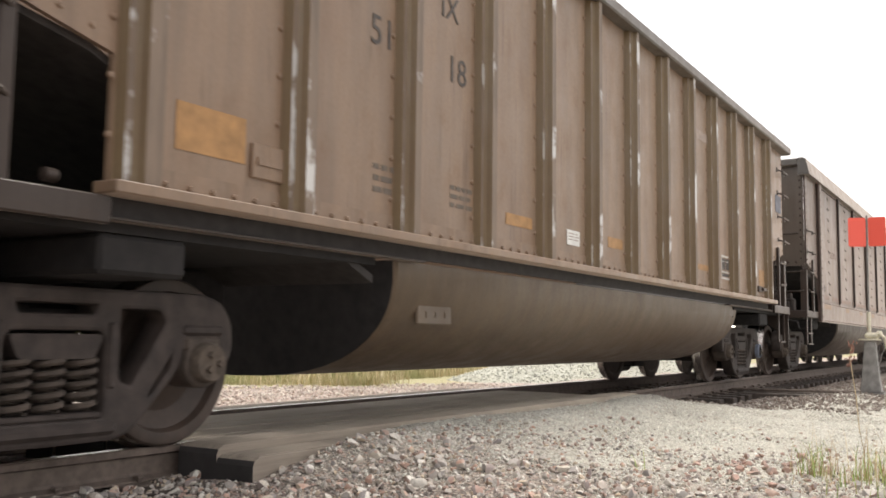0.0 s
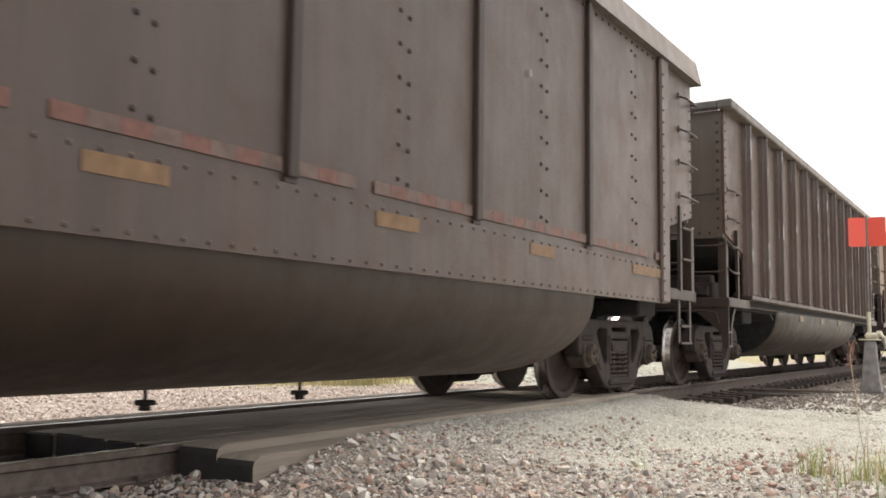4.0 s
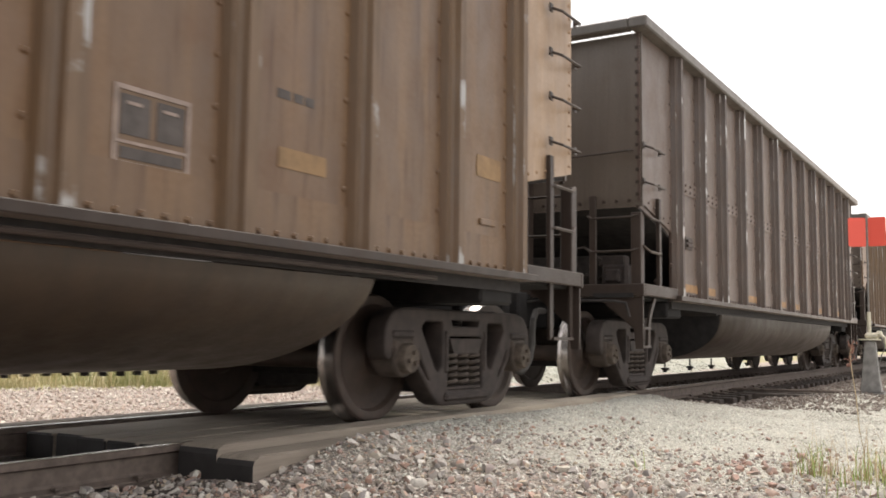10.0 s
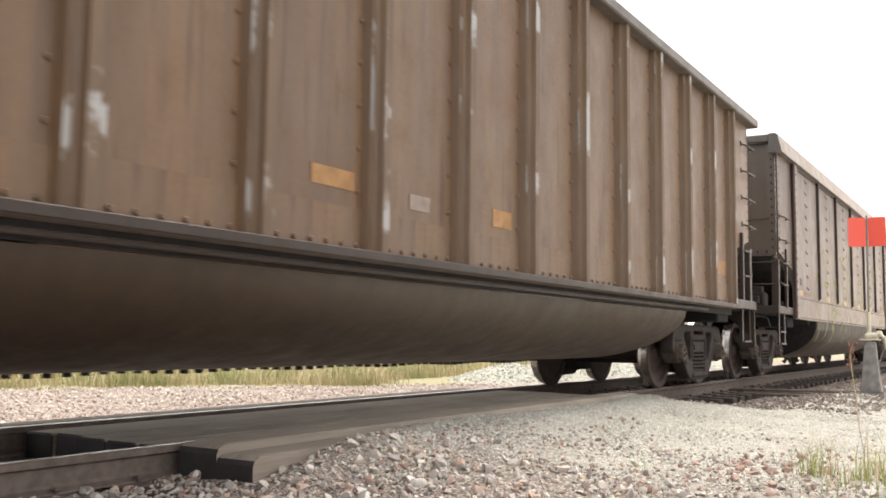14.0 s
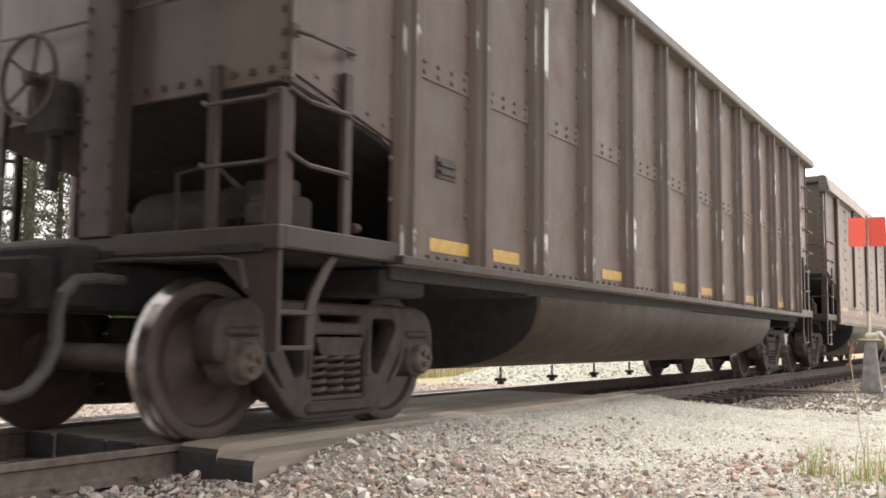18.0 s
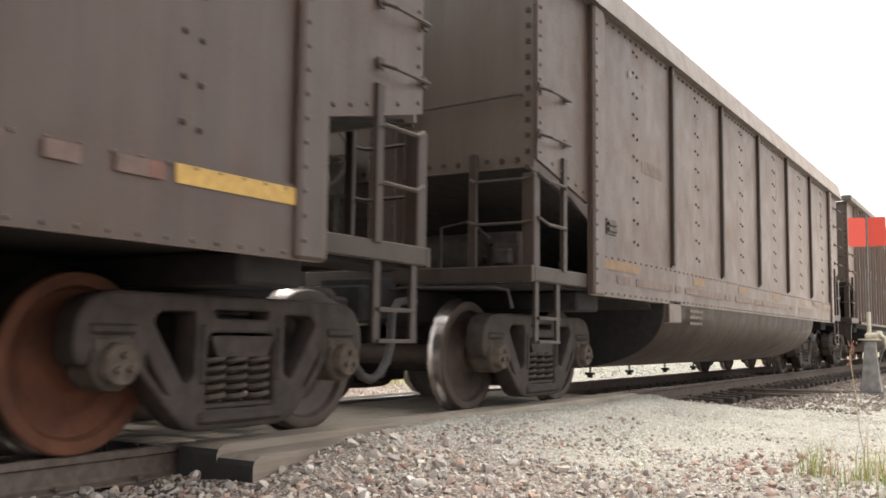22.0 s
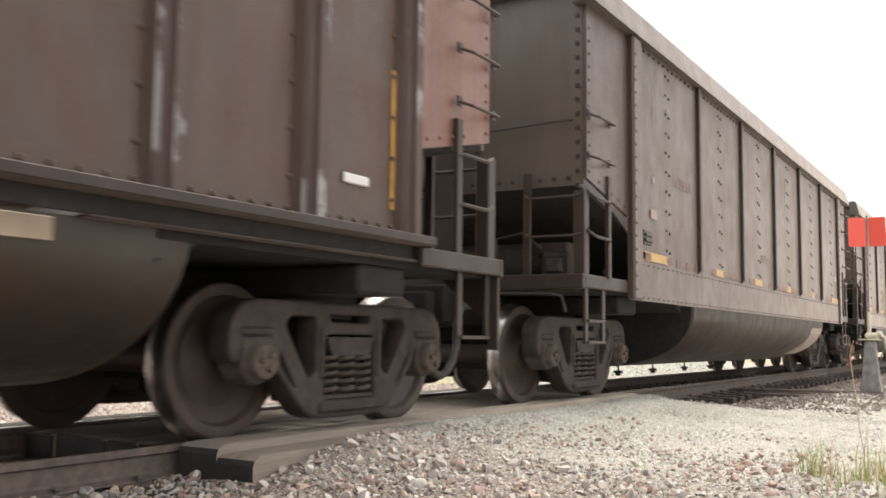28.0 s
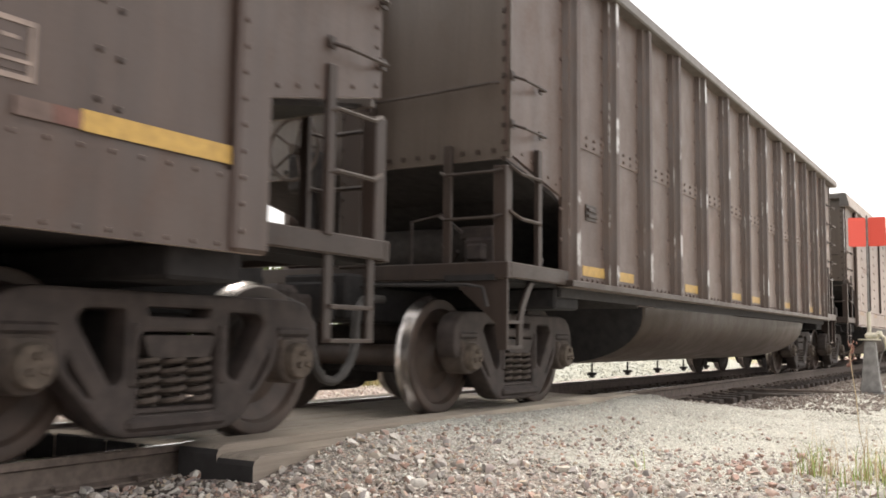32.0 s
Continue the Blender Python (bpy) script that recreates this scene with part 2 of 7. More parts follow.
def build_ground():
    m, n, l, b = shader("gravel_ground", 0.92)
    pos = n.new("ShaderNodeNewGeometry").outputs["Position"]

    def chips(scale, stops):
        v = node(n, "ShaderNodeTexVoronoi", Scale=scale)
        l.new(pos, v.inputs["Vector"])
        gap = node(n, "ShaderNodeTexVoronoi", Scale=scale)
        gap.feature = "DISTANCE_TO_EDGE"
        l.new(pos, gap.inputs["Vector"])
        ramp = n.new("ShaderNodeValToRGB")
        cr = ramp.color_ramp
        cr.elements[0].position, cr.elements[1].position = 0.0, 1.0
        cr.elements[0].color, cr.elements[1].color = (*stops[0], 1), (*stops[-1], 1)
        for i, c in enumerate(stops[1:-1]):
            cr.elements.new((i + 1) / (len(stops) - 1)).color = (*c, 1)
        sep = n.new("ShaderNodeSeparateColor")
        l.new(v.outputs["Color"], sep.inputs[0])
        l.new(sep.outputs[0], ramp.inputs[0])
        # shade in the crevices between chips is painted into the colour
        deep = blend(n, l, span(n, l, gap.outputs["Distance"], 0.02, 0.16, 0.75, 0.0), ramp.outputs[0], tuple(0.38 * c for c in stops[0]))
        return deep, v.outputs["Distance"]
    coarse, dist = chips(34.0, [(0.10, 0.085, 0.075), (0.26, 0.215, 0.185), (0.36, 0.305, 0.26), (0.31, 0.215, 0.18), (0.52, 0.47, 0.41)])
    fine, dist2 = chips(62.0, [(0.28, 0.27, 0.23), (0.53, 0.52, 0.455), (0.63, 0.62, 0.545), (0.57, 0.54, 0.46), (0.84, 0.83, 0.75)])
    dust = noise_at(n, l, 9, 5, world_space=True)
    fine = blend(n, l, span(n, l, dust, 0.48, 0.68, 0, 0.4), fine, (0.62, 0.58, 0.49))
    # the road is finer and paler than the ballast
    sp = n.new("ShaderNodeSeparateXYZ")
    l.new(pos, sp.inputs[0])
    wob = noise_at(n, l, 0.9, 5, world_space=True)
    shift = n.new("ShaderNodeMath")
    shift.operation = "MULTIPLY_ADD"
    shift.inputs[1].default_value = 4.0
    l.new(wob, shift.inputs[0])
    l.new(sp.outputs["X"], shift.inputs[2])
    road = span(n, l, shift.outputs[0], 6.2, 8.2)
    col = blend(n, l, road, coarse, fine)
    mott = noise_at(n, l, 0.55, 6, world_space=True, rough=0.65)
    col = blend(n, l, span(n, l, mott, 0.50, 0.72, 0, 0.35), col, (0.38, 0.34, 0.28))
    # darker soil round the ties past the crossing
    soil = n.new("ShaderNodeMath")
    soil.operation = "MULTIPLY"
    l.new(span(n, l, shift.outputs[0], 12.3, 13.4), soil.inputs[0])
    l.new(span(n, l, sp.outputs["Y"], -2.5, -1.7), soil.inputs[1])
    col = blend(n, l, soil.outputs[0], col, blend(n, l, dust, (0.10, 0.08, 0.066), (0.24, 0.20, 0.165)))
    dry = noise_at(n, l, 0.35, 5, world_space=True)
    field = blend(n, l, dry, (0.46, 0.39, 0.24), (0.33, 0.33, 0.17))
    far = blend(n, l, 0.55, coarse, (0.56, 0.46, 0.40))
    # the grass comes nearer the rails further along
    verge = n.new("ShaderNodeMath")
    verge.operation = "ADD"
    l.new(sp.outputs["Y"], verge.inputs[0])
    l.new(span(n, l, sp.outputs["X"], 9.2, 15.2, 0, 4.1), verge.inputs[1])
    col = blend(n, l, span(n, l, sp.outputs["Y"], 1.0, 1.4), col, blend(n, l, span(n, l, verge.outputs[0], 8.7, 9.6), far, field))
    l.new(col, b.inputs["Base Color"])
    both = n.new("ShaderNodeMath")
    both.operation = "ADD"
    l.new(dist, both.inputs[0])
    l.new(dist2, both.inputs[1])
    relief(n, l, b, both.outputs[0], 1.0, 0.016)
    bm = bmesh.new()
    xs = [-400, -120, -40, -15, -6, -2] + [i * 0.25 for i in range(0, 112)] + [30, 36, 45, 70, 150, 400, 1500]
    ys = [-1500, -300, -80, -25, -12, -8] + [-6.5 + i * 0.2 for i in range(0, 24)] + [-1.7 + 0.04 * i for i in range(20)] + [-0.85 + 0.25 * i for i in range(12)] + [2.5, 3.2, 4, 5, 6, 7, 8, 9, 12, 20, 45, 120, 400, 1500]

    def bumps(x, y):
        if abs(x) > 60 or abs(y) > 12:
            return 0
        return 0.016 * noise.noise((x * 1.7, y * 1.7, 0)) + 0.010 * noise.noise((x * 4.1, y * 4.1, 3))
    grid = [[bm.verts.new((x, y, height(x, y) + bumps(x, y))) for y in ys] for x in xs]
    for i in range(len(xs) - 1):
        for j in range(len(ys) - 1):
            bm.faces.new((grid[i][j], grid[i + 1][j], grid[i + 1][j + 1], grid[i][j + 1]))
    g = new("ground", mesh_of("ground", bm, m, True))
    tagged(g, "pale grey gravel ground with a road crossing the track", "ground", kind="structure")


def stone_material(name, tones, grit):
    m, n, l, b = shader(name, 0.88)
    ramp = n.new("ShaderNodeValToRGB")
    cr = ramp.color_ramp
    cr.interpolation = "CONSTANT"
    cr.elements[0].position, cr.elements[1].position = 0.0, 1 - 1 / len(tones)
    cr.elements[0].color, cr.elements[1].color = (*tones[0], 1), (*tones[-1], 1)
    for i, c in enumerate(tones[1:-1]):
        cr.elements.new((i + 1) / len(tones)).color = (*c, 1)
    l.new(n.new("ShaderNodeNewGeometry").outputs["Random Per Island"], ramp.inputs[0])
    g = noise_at(n, l, 70, 5, world_space=True)
    p = noise_at(n, l, 18, 4, world_space=True)
    c = blend(n, l, span(n, l, p, 0.4, 0.65, 0, 0.45), ramp.outputs[0], grit)
    c = blend(n, l, span(n, l, g, 0.45, 0.7, 0, 0.45), c, tuple(v * 0.5 for v in grit))
    l.new(c, b.inputs["Base Color"])
    relief(n, l, b, g, 0.5, 0.004)
    return m


STONE_MAT = stone_material("ballast_stone", [(0.22, 0.20, 0.195), (0.48, 0.44, 0.40), (0.36, 0.235, 0.195), (0.54, 0.49, 0.42), (0.31, 0.285, 0.27), (0.46, 0.29, 0.225), (0.62, 0.585, 0.53),
                                             (0.39, 0.36, 0.335), (0.52, 0.42, 0.31), (0.26, 0.21, 0.20), (0.66, 0.63, 0.58), (0.42, 0.365, 0.32)], (0.43, 0.385, 0.335))
ROAD_STONE = stone_material("road_stone", [(0.55, 0.54, 0.48), (0.67, 0.66, 0.59), (0.45, 0.425, 0.38), (0.61, 0.60, 0.53), (0.77, 0.76, 0.70), (0.56, 0.49, 0.42)], (0.60, 0.585, 0.52))
FAR_STONE = stone_material("far_stone", [(0.54, 0.46, 0.40), (0.66, 0.59, 0.52), (0.38, 0.31, 0.275), (0.76, 0.71, 0.63), (0.58, 0.45, 0.38), (0.49, 0.44, 0.395)], (0.59, 0.51, 0.45))
SOIL_STONE = stone_material("soiled_stone", [(0.16, 0.13, 0.11), (0.27, 0.225, 0.19), (0.21, 0.16, 0.135), (0.36, 0.32, 0.28), (0.24, 0.20, 0.175)], (0.20, 0.165, 0.14))
RED_STONE = stone_material("reddish_stone", [(0.40, 0.25, 0.20), (0.33, 0.22, 0.19), (0.46, 0.32, 0.26), (0.30, 0.25, 0.23), (0.42, 0.36, 0.31)], (0.36, 0.27, 0.23))
HEAP_STONE = stone_material("heap_stone", [(0.52, 0.52, 0.46), (0.66, 0.66, 0.59), (0.34, 0.34, 0.30), (0.60, 0.60, 0.53), (0.76, 0.76, 0.69)], (0.55, 0.55, 0.48))


def stone_shapes(level, count, seed):
    """Unit stones: (vertices, triangles) made from icospheres with planes broken off them."""
    rnd = np.random.RandomState(seed)
    out = []
    for _ in range(count):
        bm = bmesh.new()
        bmesh.ops.create_icosphere(bm, subdivisions=level, radius=1)
        off = Vector(rnd.uniform(-50, 50, 3))
        v = np.array([tuple(p.co * (1 + 0.30 * noise.noise(p.co * 0.9 + off) + 0.10 * noise.noise(p.co * 2.3 + off))) for p in bm.verts])
        for _ in range(rnd.randint(6, 11)):
            d = rnd.normal(0, 1, 3)
            d /= np.linalg.norm(d)
            over = np.maximum(0, v @ d - rnd.uniform(0.38, 0.75))
            v = v - np.outer(over * 0.98, d)
        f = np.array([[q.index for q in t.verts] for t in bm.faces])
        bm.free()
        out.append((v, f))
    return out


def stone_chips(count, seed):
    """Small sharp chips: dented twenty-sided solids."""
    rnd = np.random.RandomState(seed)
    out = []
    for _ in range(count):
        bm = bmesh.new()
        bmesh.ops.create_icosphere(bm, subdivisions=1, radius=1)
        v = np.array([tuple(p.co) for p in bm.verts])[:12]
        bm.free()
        bm = bmesh.new()
        for p in v:
            bm.verts.new(p * rnd.uniform(0.7, 1.15))
        bmesh.ops.convex_hull(bm, input=bm.verts)
        bm.verts.index_update()
        bm.verts.ensure_lookup_table()
        tris = np.array([[q.index for q in f.verts] for f in bm.faces])
        out.append((np.array([tuple(p.co) for p in bm.verts]), tris))
        bm.free()
    return out


def scatter(name, spots, shapes, seed, material, label, category, smooth=True):
    """Joins many stones into one mesh: spots are (x, y, z, size)."""
    rnd = np.random.RandomState(seed)
    vs, fs, base = [], [], 0
    for x, y, z, s in spots:
        v, f = shapes[rnd.randint(len(shapes))]
        q = Euler(rnd.uniform(0, 6.28, 3)).to_matrix()
        sc = np.array([1.0, rnd.uniform(0.65, 1.0), rnd.uniform(0.5, 0.8)]) * s
        w = (v * sc) @ np.array(q).T
        w[:, 2] *= 0.8
        vs.append(w + (x, y, z))
        fs.append(f + base)
        base += len(v)
    vs, fs = np.concatenate(vs), np.concatenate(fs)
    me = bpy.data.meshes.new(name)
    me.from_pydata(vs.tolist(), [], fs.tolist())
    if smooth:
        me.shade_smooth()
        me.set_sharp_from_angle(angle=radians(22))
    me.materials.append(material)
    return tagged(new(name, me), label, category, kind="stuff")


def field_edge(x, y):
    """Where the far ballast gives way to the grass, as a y."""
    bend = 9.5 - 2.05 * ramp01(x, 9.2, 13.1) - 2.1 * ramp01(x, 12.8, 15.2)
    return bend + 0.5 * noise.noise((x * 0.8, y * 0.8, 2)) + 0.25 * noise.noise((x * 2.6, y * 2.6, 5))


def build_gravel():
    rnd = np.random.RandomState(4)
    big, small, chip = stone_shapes(2, 14, 1), stone_shapes(1, 16, 2), stone_chips(14, 3)

    def size(lo, hi, power):
        return min(hi, lo * (1 - rnd.rand()) ** (-1 / power))

    def clear(x, y):
        """Off the planks and the rail."""
        return not (x > 3.96 and y > min(-1.41, plank_lip(x) - 0.02)) and not y > -0.80
    spots = []
    while len(spots) < 1900:
        x, y = rnd.uniform(2.0, 5.9), rnd.uniform(-4.4, -0.82)
        if clear(x, y) and rnd.rand() > (x - 3.2) / 3:
            s = size(0.019, 0.050, 2.4)
            spots.append((x, y, height(x, y) + s * 0.3, s))
    scatter("ballast_gravel", spots, big, 3, STONE_MAT, "loose grey, buff and reddish ballast stones beside the track", "gravel")
    spots = []
    while len(spots) < 17000:
        x, y = rnd.uniform(1.8, 7.2), rnd.uniform(-4.6, -0.82)
        if clear(x, y) and rnd.rand() > (x - 3.4) / 4.2:
            s = size(0.008, 0.026, 2.2)
            spots.append((x, y, height(x, y) + s * 0.25, s))
    scatter("ballast_chippings", spots, small, 4, STONE_MAT, "small broken stones filling in between the ballast", "gravel", False)
    spots = []
    while len(spots) < 36000:
        x, y = rnd.uniform(4.2, 16.5), rnd.uniform(-5.2, -1.18)
        if y < (plank_lip(x) - 0.01 if x < 10.5 else -1.42) and rnd.rand() > (x - 8.0) / 13.0:
            s = size(0.005, 0.018, 2.8)
            spots.append((x, y, height(x, y) + s * 0.1, s))
    scatter("road_gravel", spots, chip, 5, ROAD_STONE, "fine pale gravel strewn over the road surface", "gravel", False)
    # brownish ballast between and beyond the tie ends past the crossing
    spots = []
    while len(spots) < 6500:
        x, y = rnd.uniform(11.2, 24), rnd.uniform(-3.4, -0.84)
        if rnd.rand() < ramp01(x - 1.2 * (y + 1), 11.0, 13.2) and rnd.rand() > 0.8 * ramp01(y, -1.5, -1.3):
            s = size(0.014, 0.042, 2.2)
            spots.append((x, y, height(x, y) + s * 0.2, s))
    # a ragged lip of stones where the planks end
    for _ in range(220):
        x, y = rnd.normal(10.62, 0.14), rnd.uniform(-2.0, -1.12)
        s = size(0.010, 0.04, 2.2)
        spots.append((x, y, height(x, y) + s * 0.3, s))
    scatter("tie_ballast", spots, small, 12, SOIL_STONE, "dull brown ballast packed between the tie ends", "gravel", False)
    spots = []
    while len(spots) < 60:
        x, y = rnd.normal(6.1, 0.35), rnd.normal(-3.45, 0.22)
        s = size(0.020, 0.042, 2.2)
        spots.append((x, y, height(x, y) + s * 0.3, s))
    for _ in range(90):
        x, y = rnd.uniform(4.8, 8.8), rnd.uniform(-4.3, -1.8)
        s = size(0.013, 0.03, 2.2)
        spots.append((x, y, height(x, y) + s * 0.3, s))
    scatter("loose_stones", spots, big, 8, RED_STONE, "reddish loose stones lying on the road edge by the weeds", "gravel")
    spots = []
    while len(spots) < 15000:
        x, y = rnd.uniform(4.5, 17), rnd.uniform(1.25, 9.8)
        if y > field_edge(x, y):
            continue
        s = size(0.015, 0.045, 2.2)
        spots.append((x, y, height(x, y) + s * 0.25, s))
    scatter("far_ballast", spots, small, 6, FAR_STONE, "pinkish grey ballast stones on the far side of the rails", "gravel", False)


RAIL_PARTS = {
    "rail_head": [(0.0095, -0.0495), (0.036, -0.038), (0.036, -0.008), (0.026, 0.0), (-0.026, 0.0), (-0.036, -0.008), (-0.036, -0.038), (-0.0095, -0.0495)],
    "rail_web": [(0.020, -0.145), (0.010, -0.130), (0.009, -0.050), (-0.009, -0.050), (-0.010, -0.130), (-0.020, -0.145)],
    "rail_base": [(-0.070, -0.171), (0.070, -0.171), (0.070, -0.160), (0.021, -0.1455), (-0.021, -0.1455), (-0.070, -0.160)],
}


def rail_part(name):
    bm = bmesh.new()
    loft(bm, [[(x, y, z) for y, z in RAIL_PARTS[name]] for x in (-60, 160)])
    bm.normal_update()
    for f in bm.faces:
        if name == "rail_head" and f.normal.z > 0.9:
            f.material_index = 1
    return mesh_of(name, bm, [RAILSIDE, RAILTOP])


def build_track():
    meshes = {name: rail_part(name) for name in RAIL_PARTS}
    for y in (-0.753, 0.753):
        r = new("rail")
        r.location.y = y
        tagged(r, "rust-sided steel rail with a bright worn top", "rail", "running rails")
        for name, me in meshes.items():
            share(name, me, r)
    wood = plain("tie_wood", (0.062, 0.048, 0.040), 0.9, 0, 0.4, 9, 0.4)
    tie = mesh_of("tie", new_box(-0.115, 0.115, -1.30, 1.30, -0.36, -0.185, 0.012), wood)
    plate = mesh_of("tie_plate", new_box(-0.1, 0.1, -0.19, 0.19, -0.185, -0.170, 0.004), RAILSIDE)
    spike_bm = bmesh.new()
    box(spike_bm, -0.011, 0.011, -0.011, 0.011, -0.2, -0.145)
    box(spike_bm, -0.02, 0.02, -0.02, 0.03, -0.152, -0.135, 0.005)
    spike = mesh_of("spike", spike_bm, RAILSIDE)
    xs = [-4 + 0.51 * i for i in range(72)]
    for x in xs:
        if 4.0 < x < 13.3:
            continue
        t = new("tie", tie)
        t.location = (x + random.uniform(-0.02, 0.02), random.uniform(-0.03, 0.03), 0)
        tagged(t, "dark weathered wooden railway tie half sunk in ballast", "railway tie", "ties under the rails")
        for y in (-0.753, 0.753):
            share("tie_plate", plate, t, pose(0, y, 0))
            for dx, dy, turn in ((0.06, -0.095, 0), (-0.06, 0.095, 180)):
                share("spike", spike, t, pose(dx, y + dy, 0, 0, 0, turn))


def build_crossing():
    wood, n, l, b = shader("crossing_plank", 0.85)
    g = noise_at(n, l, 5, 6, (0.25, 9, 9))
    crack = noise_at(n, l, 9, 4, (0.12, 10, 6), seed=3)
    d = noise_at(n, l, 2.2, 6)
    pos = n.new("ShaderNodeNewGeometry").outputs["Position"]
    sp = n.new("ShaderNodeSeparateXYZ")
    l.new(pos, sp.inputs[0])
    c = blend(n, l, span(n, l, g, 0.3, 0.7), (0.18, 0.148, 0.122), (0.31, 0.26, 0.215))
    c = blend(n, l, span(n, l, crack, 0.60, 0.68, 0, 0.75), c, (0.07, 0.058, 0.05))
    c = blend(n, l, span(n, l, d, 0.38, 0.62, 0, 0.7), c, (0.29, 0.245, 0.20))
    # road dirt trodden over the planks towards the middle of the road
    trod = blend(n, l, span(n, l, d, 0.3, 0.6), (0.42, 0.36, 0.29), (0.52, 0.46, 0.37))
    c = blend(n, l, span(n, l, sp.outputs["X"], 4.4, 7.5, 0.1, 0.8), c, trod)
    l.new(c, b.inputs["Base Color"])
    relief(n, l, b, g, 0.5, 0.01)
    # near-black colour for the end faces of the planks
    end_black = plain("tarred_end", (0.030, 0.027, 0.027), 0.8, 0, 0.45, 5, 0.4)
    cr = new("grade_crossing")
    tagged(cr, "weathered timber crossing planks laid between and beside the rails", "crossing")
    rnd = random.Random(8)
    for y0, y1, x0, z in ((-1.130, -0.845, 3.96, 0.020), (-1.395, -1.134, 3.955, -0.022)):
        bm = bmesh.new()
        prism(bm, [(x0, -0.25), (10.55, -0.25), (10.57, z - 0.03), (10.4, z), (x0 + 0.10, z), (x0 + 0.05, z - 0.006), (x0 + 0.012, z - 0.022), (x0, z - 0.05)], y0, y1)
        bmesh.ops.bevel(bm, geom=[e for e in bm.edges if abs(e.verts[0].co.x - e.verts[1].co.x) > 3 and e.verts[0].co.z > -0.2], offset=0.02, segments=2, affect="EDGES")
        bm.normal_update()
        for f in bm.faces:
            if f.normal.x < -0.45:
                f.material_index = 1
        part("plank", bm, [wood, end_black], cr)
    for i in range(5):
        y0 = -0.665 + i * 0.268
        bm = new_box(4.04 + rnd.uniform(0, 0.06), 10.55, y0, y0 + 0.262, -0.2, -0.02 - rnd.uniform(0, 0.01), 0.012)
        bm.normal_update()
        for f in bm.faces:
            if f.normal.x < -0.6:
                f.material_index = 1
        part("plank", bm, [wood, end_black], cr)
    for y0, y1 in ((0.80, 1.02), (1.025, 1.24)):
        part("plank", new_box(4.08, 10.55, y0, y1, -0.22, -0.02, 0.015), wood, cr)


# ---- train ----
LENGTH = 16.18
HALF = LENGTH / 2


def travel(t):
    """How far the train has come, in metres; it is gathering speed."""
    u = t / 16 - 1
    surge = 0.20 * ramp01(t, 13.5, 20.0) - 0.24 * ramp01(t, 21.0, 22.0)
    return 95.8705 + 111.301 * u + 13.934 * u * u - 0.333 * u ** 3 + 0.144 * u ** 4 + surge


WHEEL_R = 0.457


def wheelset_mesh():
    """Axle with two wheels, turning about y; tread bright, plate rusty, bearing caps with bolts."""
    prof, mats = [], []

    def ring(r, y, m):
        prof.append((r, y))
        mats.append(m)
    side = [(0.05, -1.15, 2), (0.095, -1.15, 2), (0.108, -1.13, 2), (0.108, -0.98, 2), (0.078, -0.90, 1), (0.078, -0.83, 1), (0.125, -0.825, 1), (0.135, -0.79, 1),
            (0.16, -0.765, 1), (0.27, -0.735, 1), (0.365, -0.775, 1), (0.385, -0.815, 1), (0.428, -0.820, 1), (0.447, -0.816, 1), (0.457, -0.803, 0), (0.460, -0.735, 0), (0.470, -0.722, 0),
            (0.484, -0.708, 0), (0.482, -0.692, 1), (0.470, -0.685, 1), (0.385, -0.685, 1), (0.365, -0.700, 1), (0.27, -0.690, 1), (0.16, -0.68, 1), (0.135, -0.64, 1), (0.088, -0.63, 1)]
    for r, y, m in side:
        ring(r, y, m)
    for r, y, m in side[::-1]:
        ring(r, -y, m)
    k = len(side)
    mm = [m for m in mats]
    # the far half is mirrored, so its ring materials shift by one
    for i in range(k, 2 * k - 1):
        mm[i] = mats[i + 1]
    bm = lathe(bmesh.new(), prof, 40, mats=mm)
    for sgn in (-1, 1):
        for a in range(3):
            t = a * 2.094
            box(bm, 0.045 * math.cos(t) - 0.014, 0.045 * math.cos(t) + 0.014, sgn * 1.15, sgn * 1.172, 0.045 * math.sin(t) - 0.014, 0.045 * math.sin(t) + 0.014, mat=2)
    return mesh_of("wheelset", bm, [TREAD, WHEELFACE, CAPDUST], True)


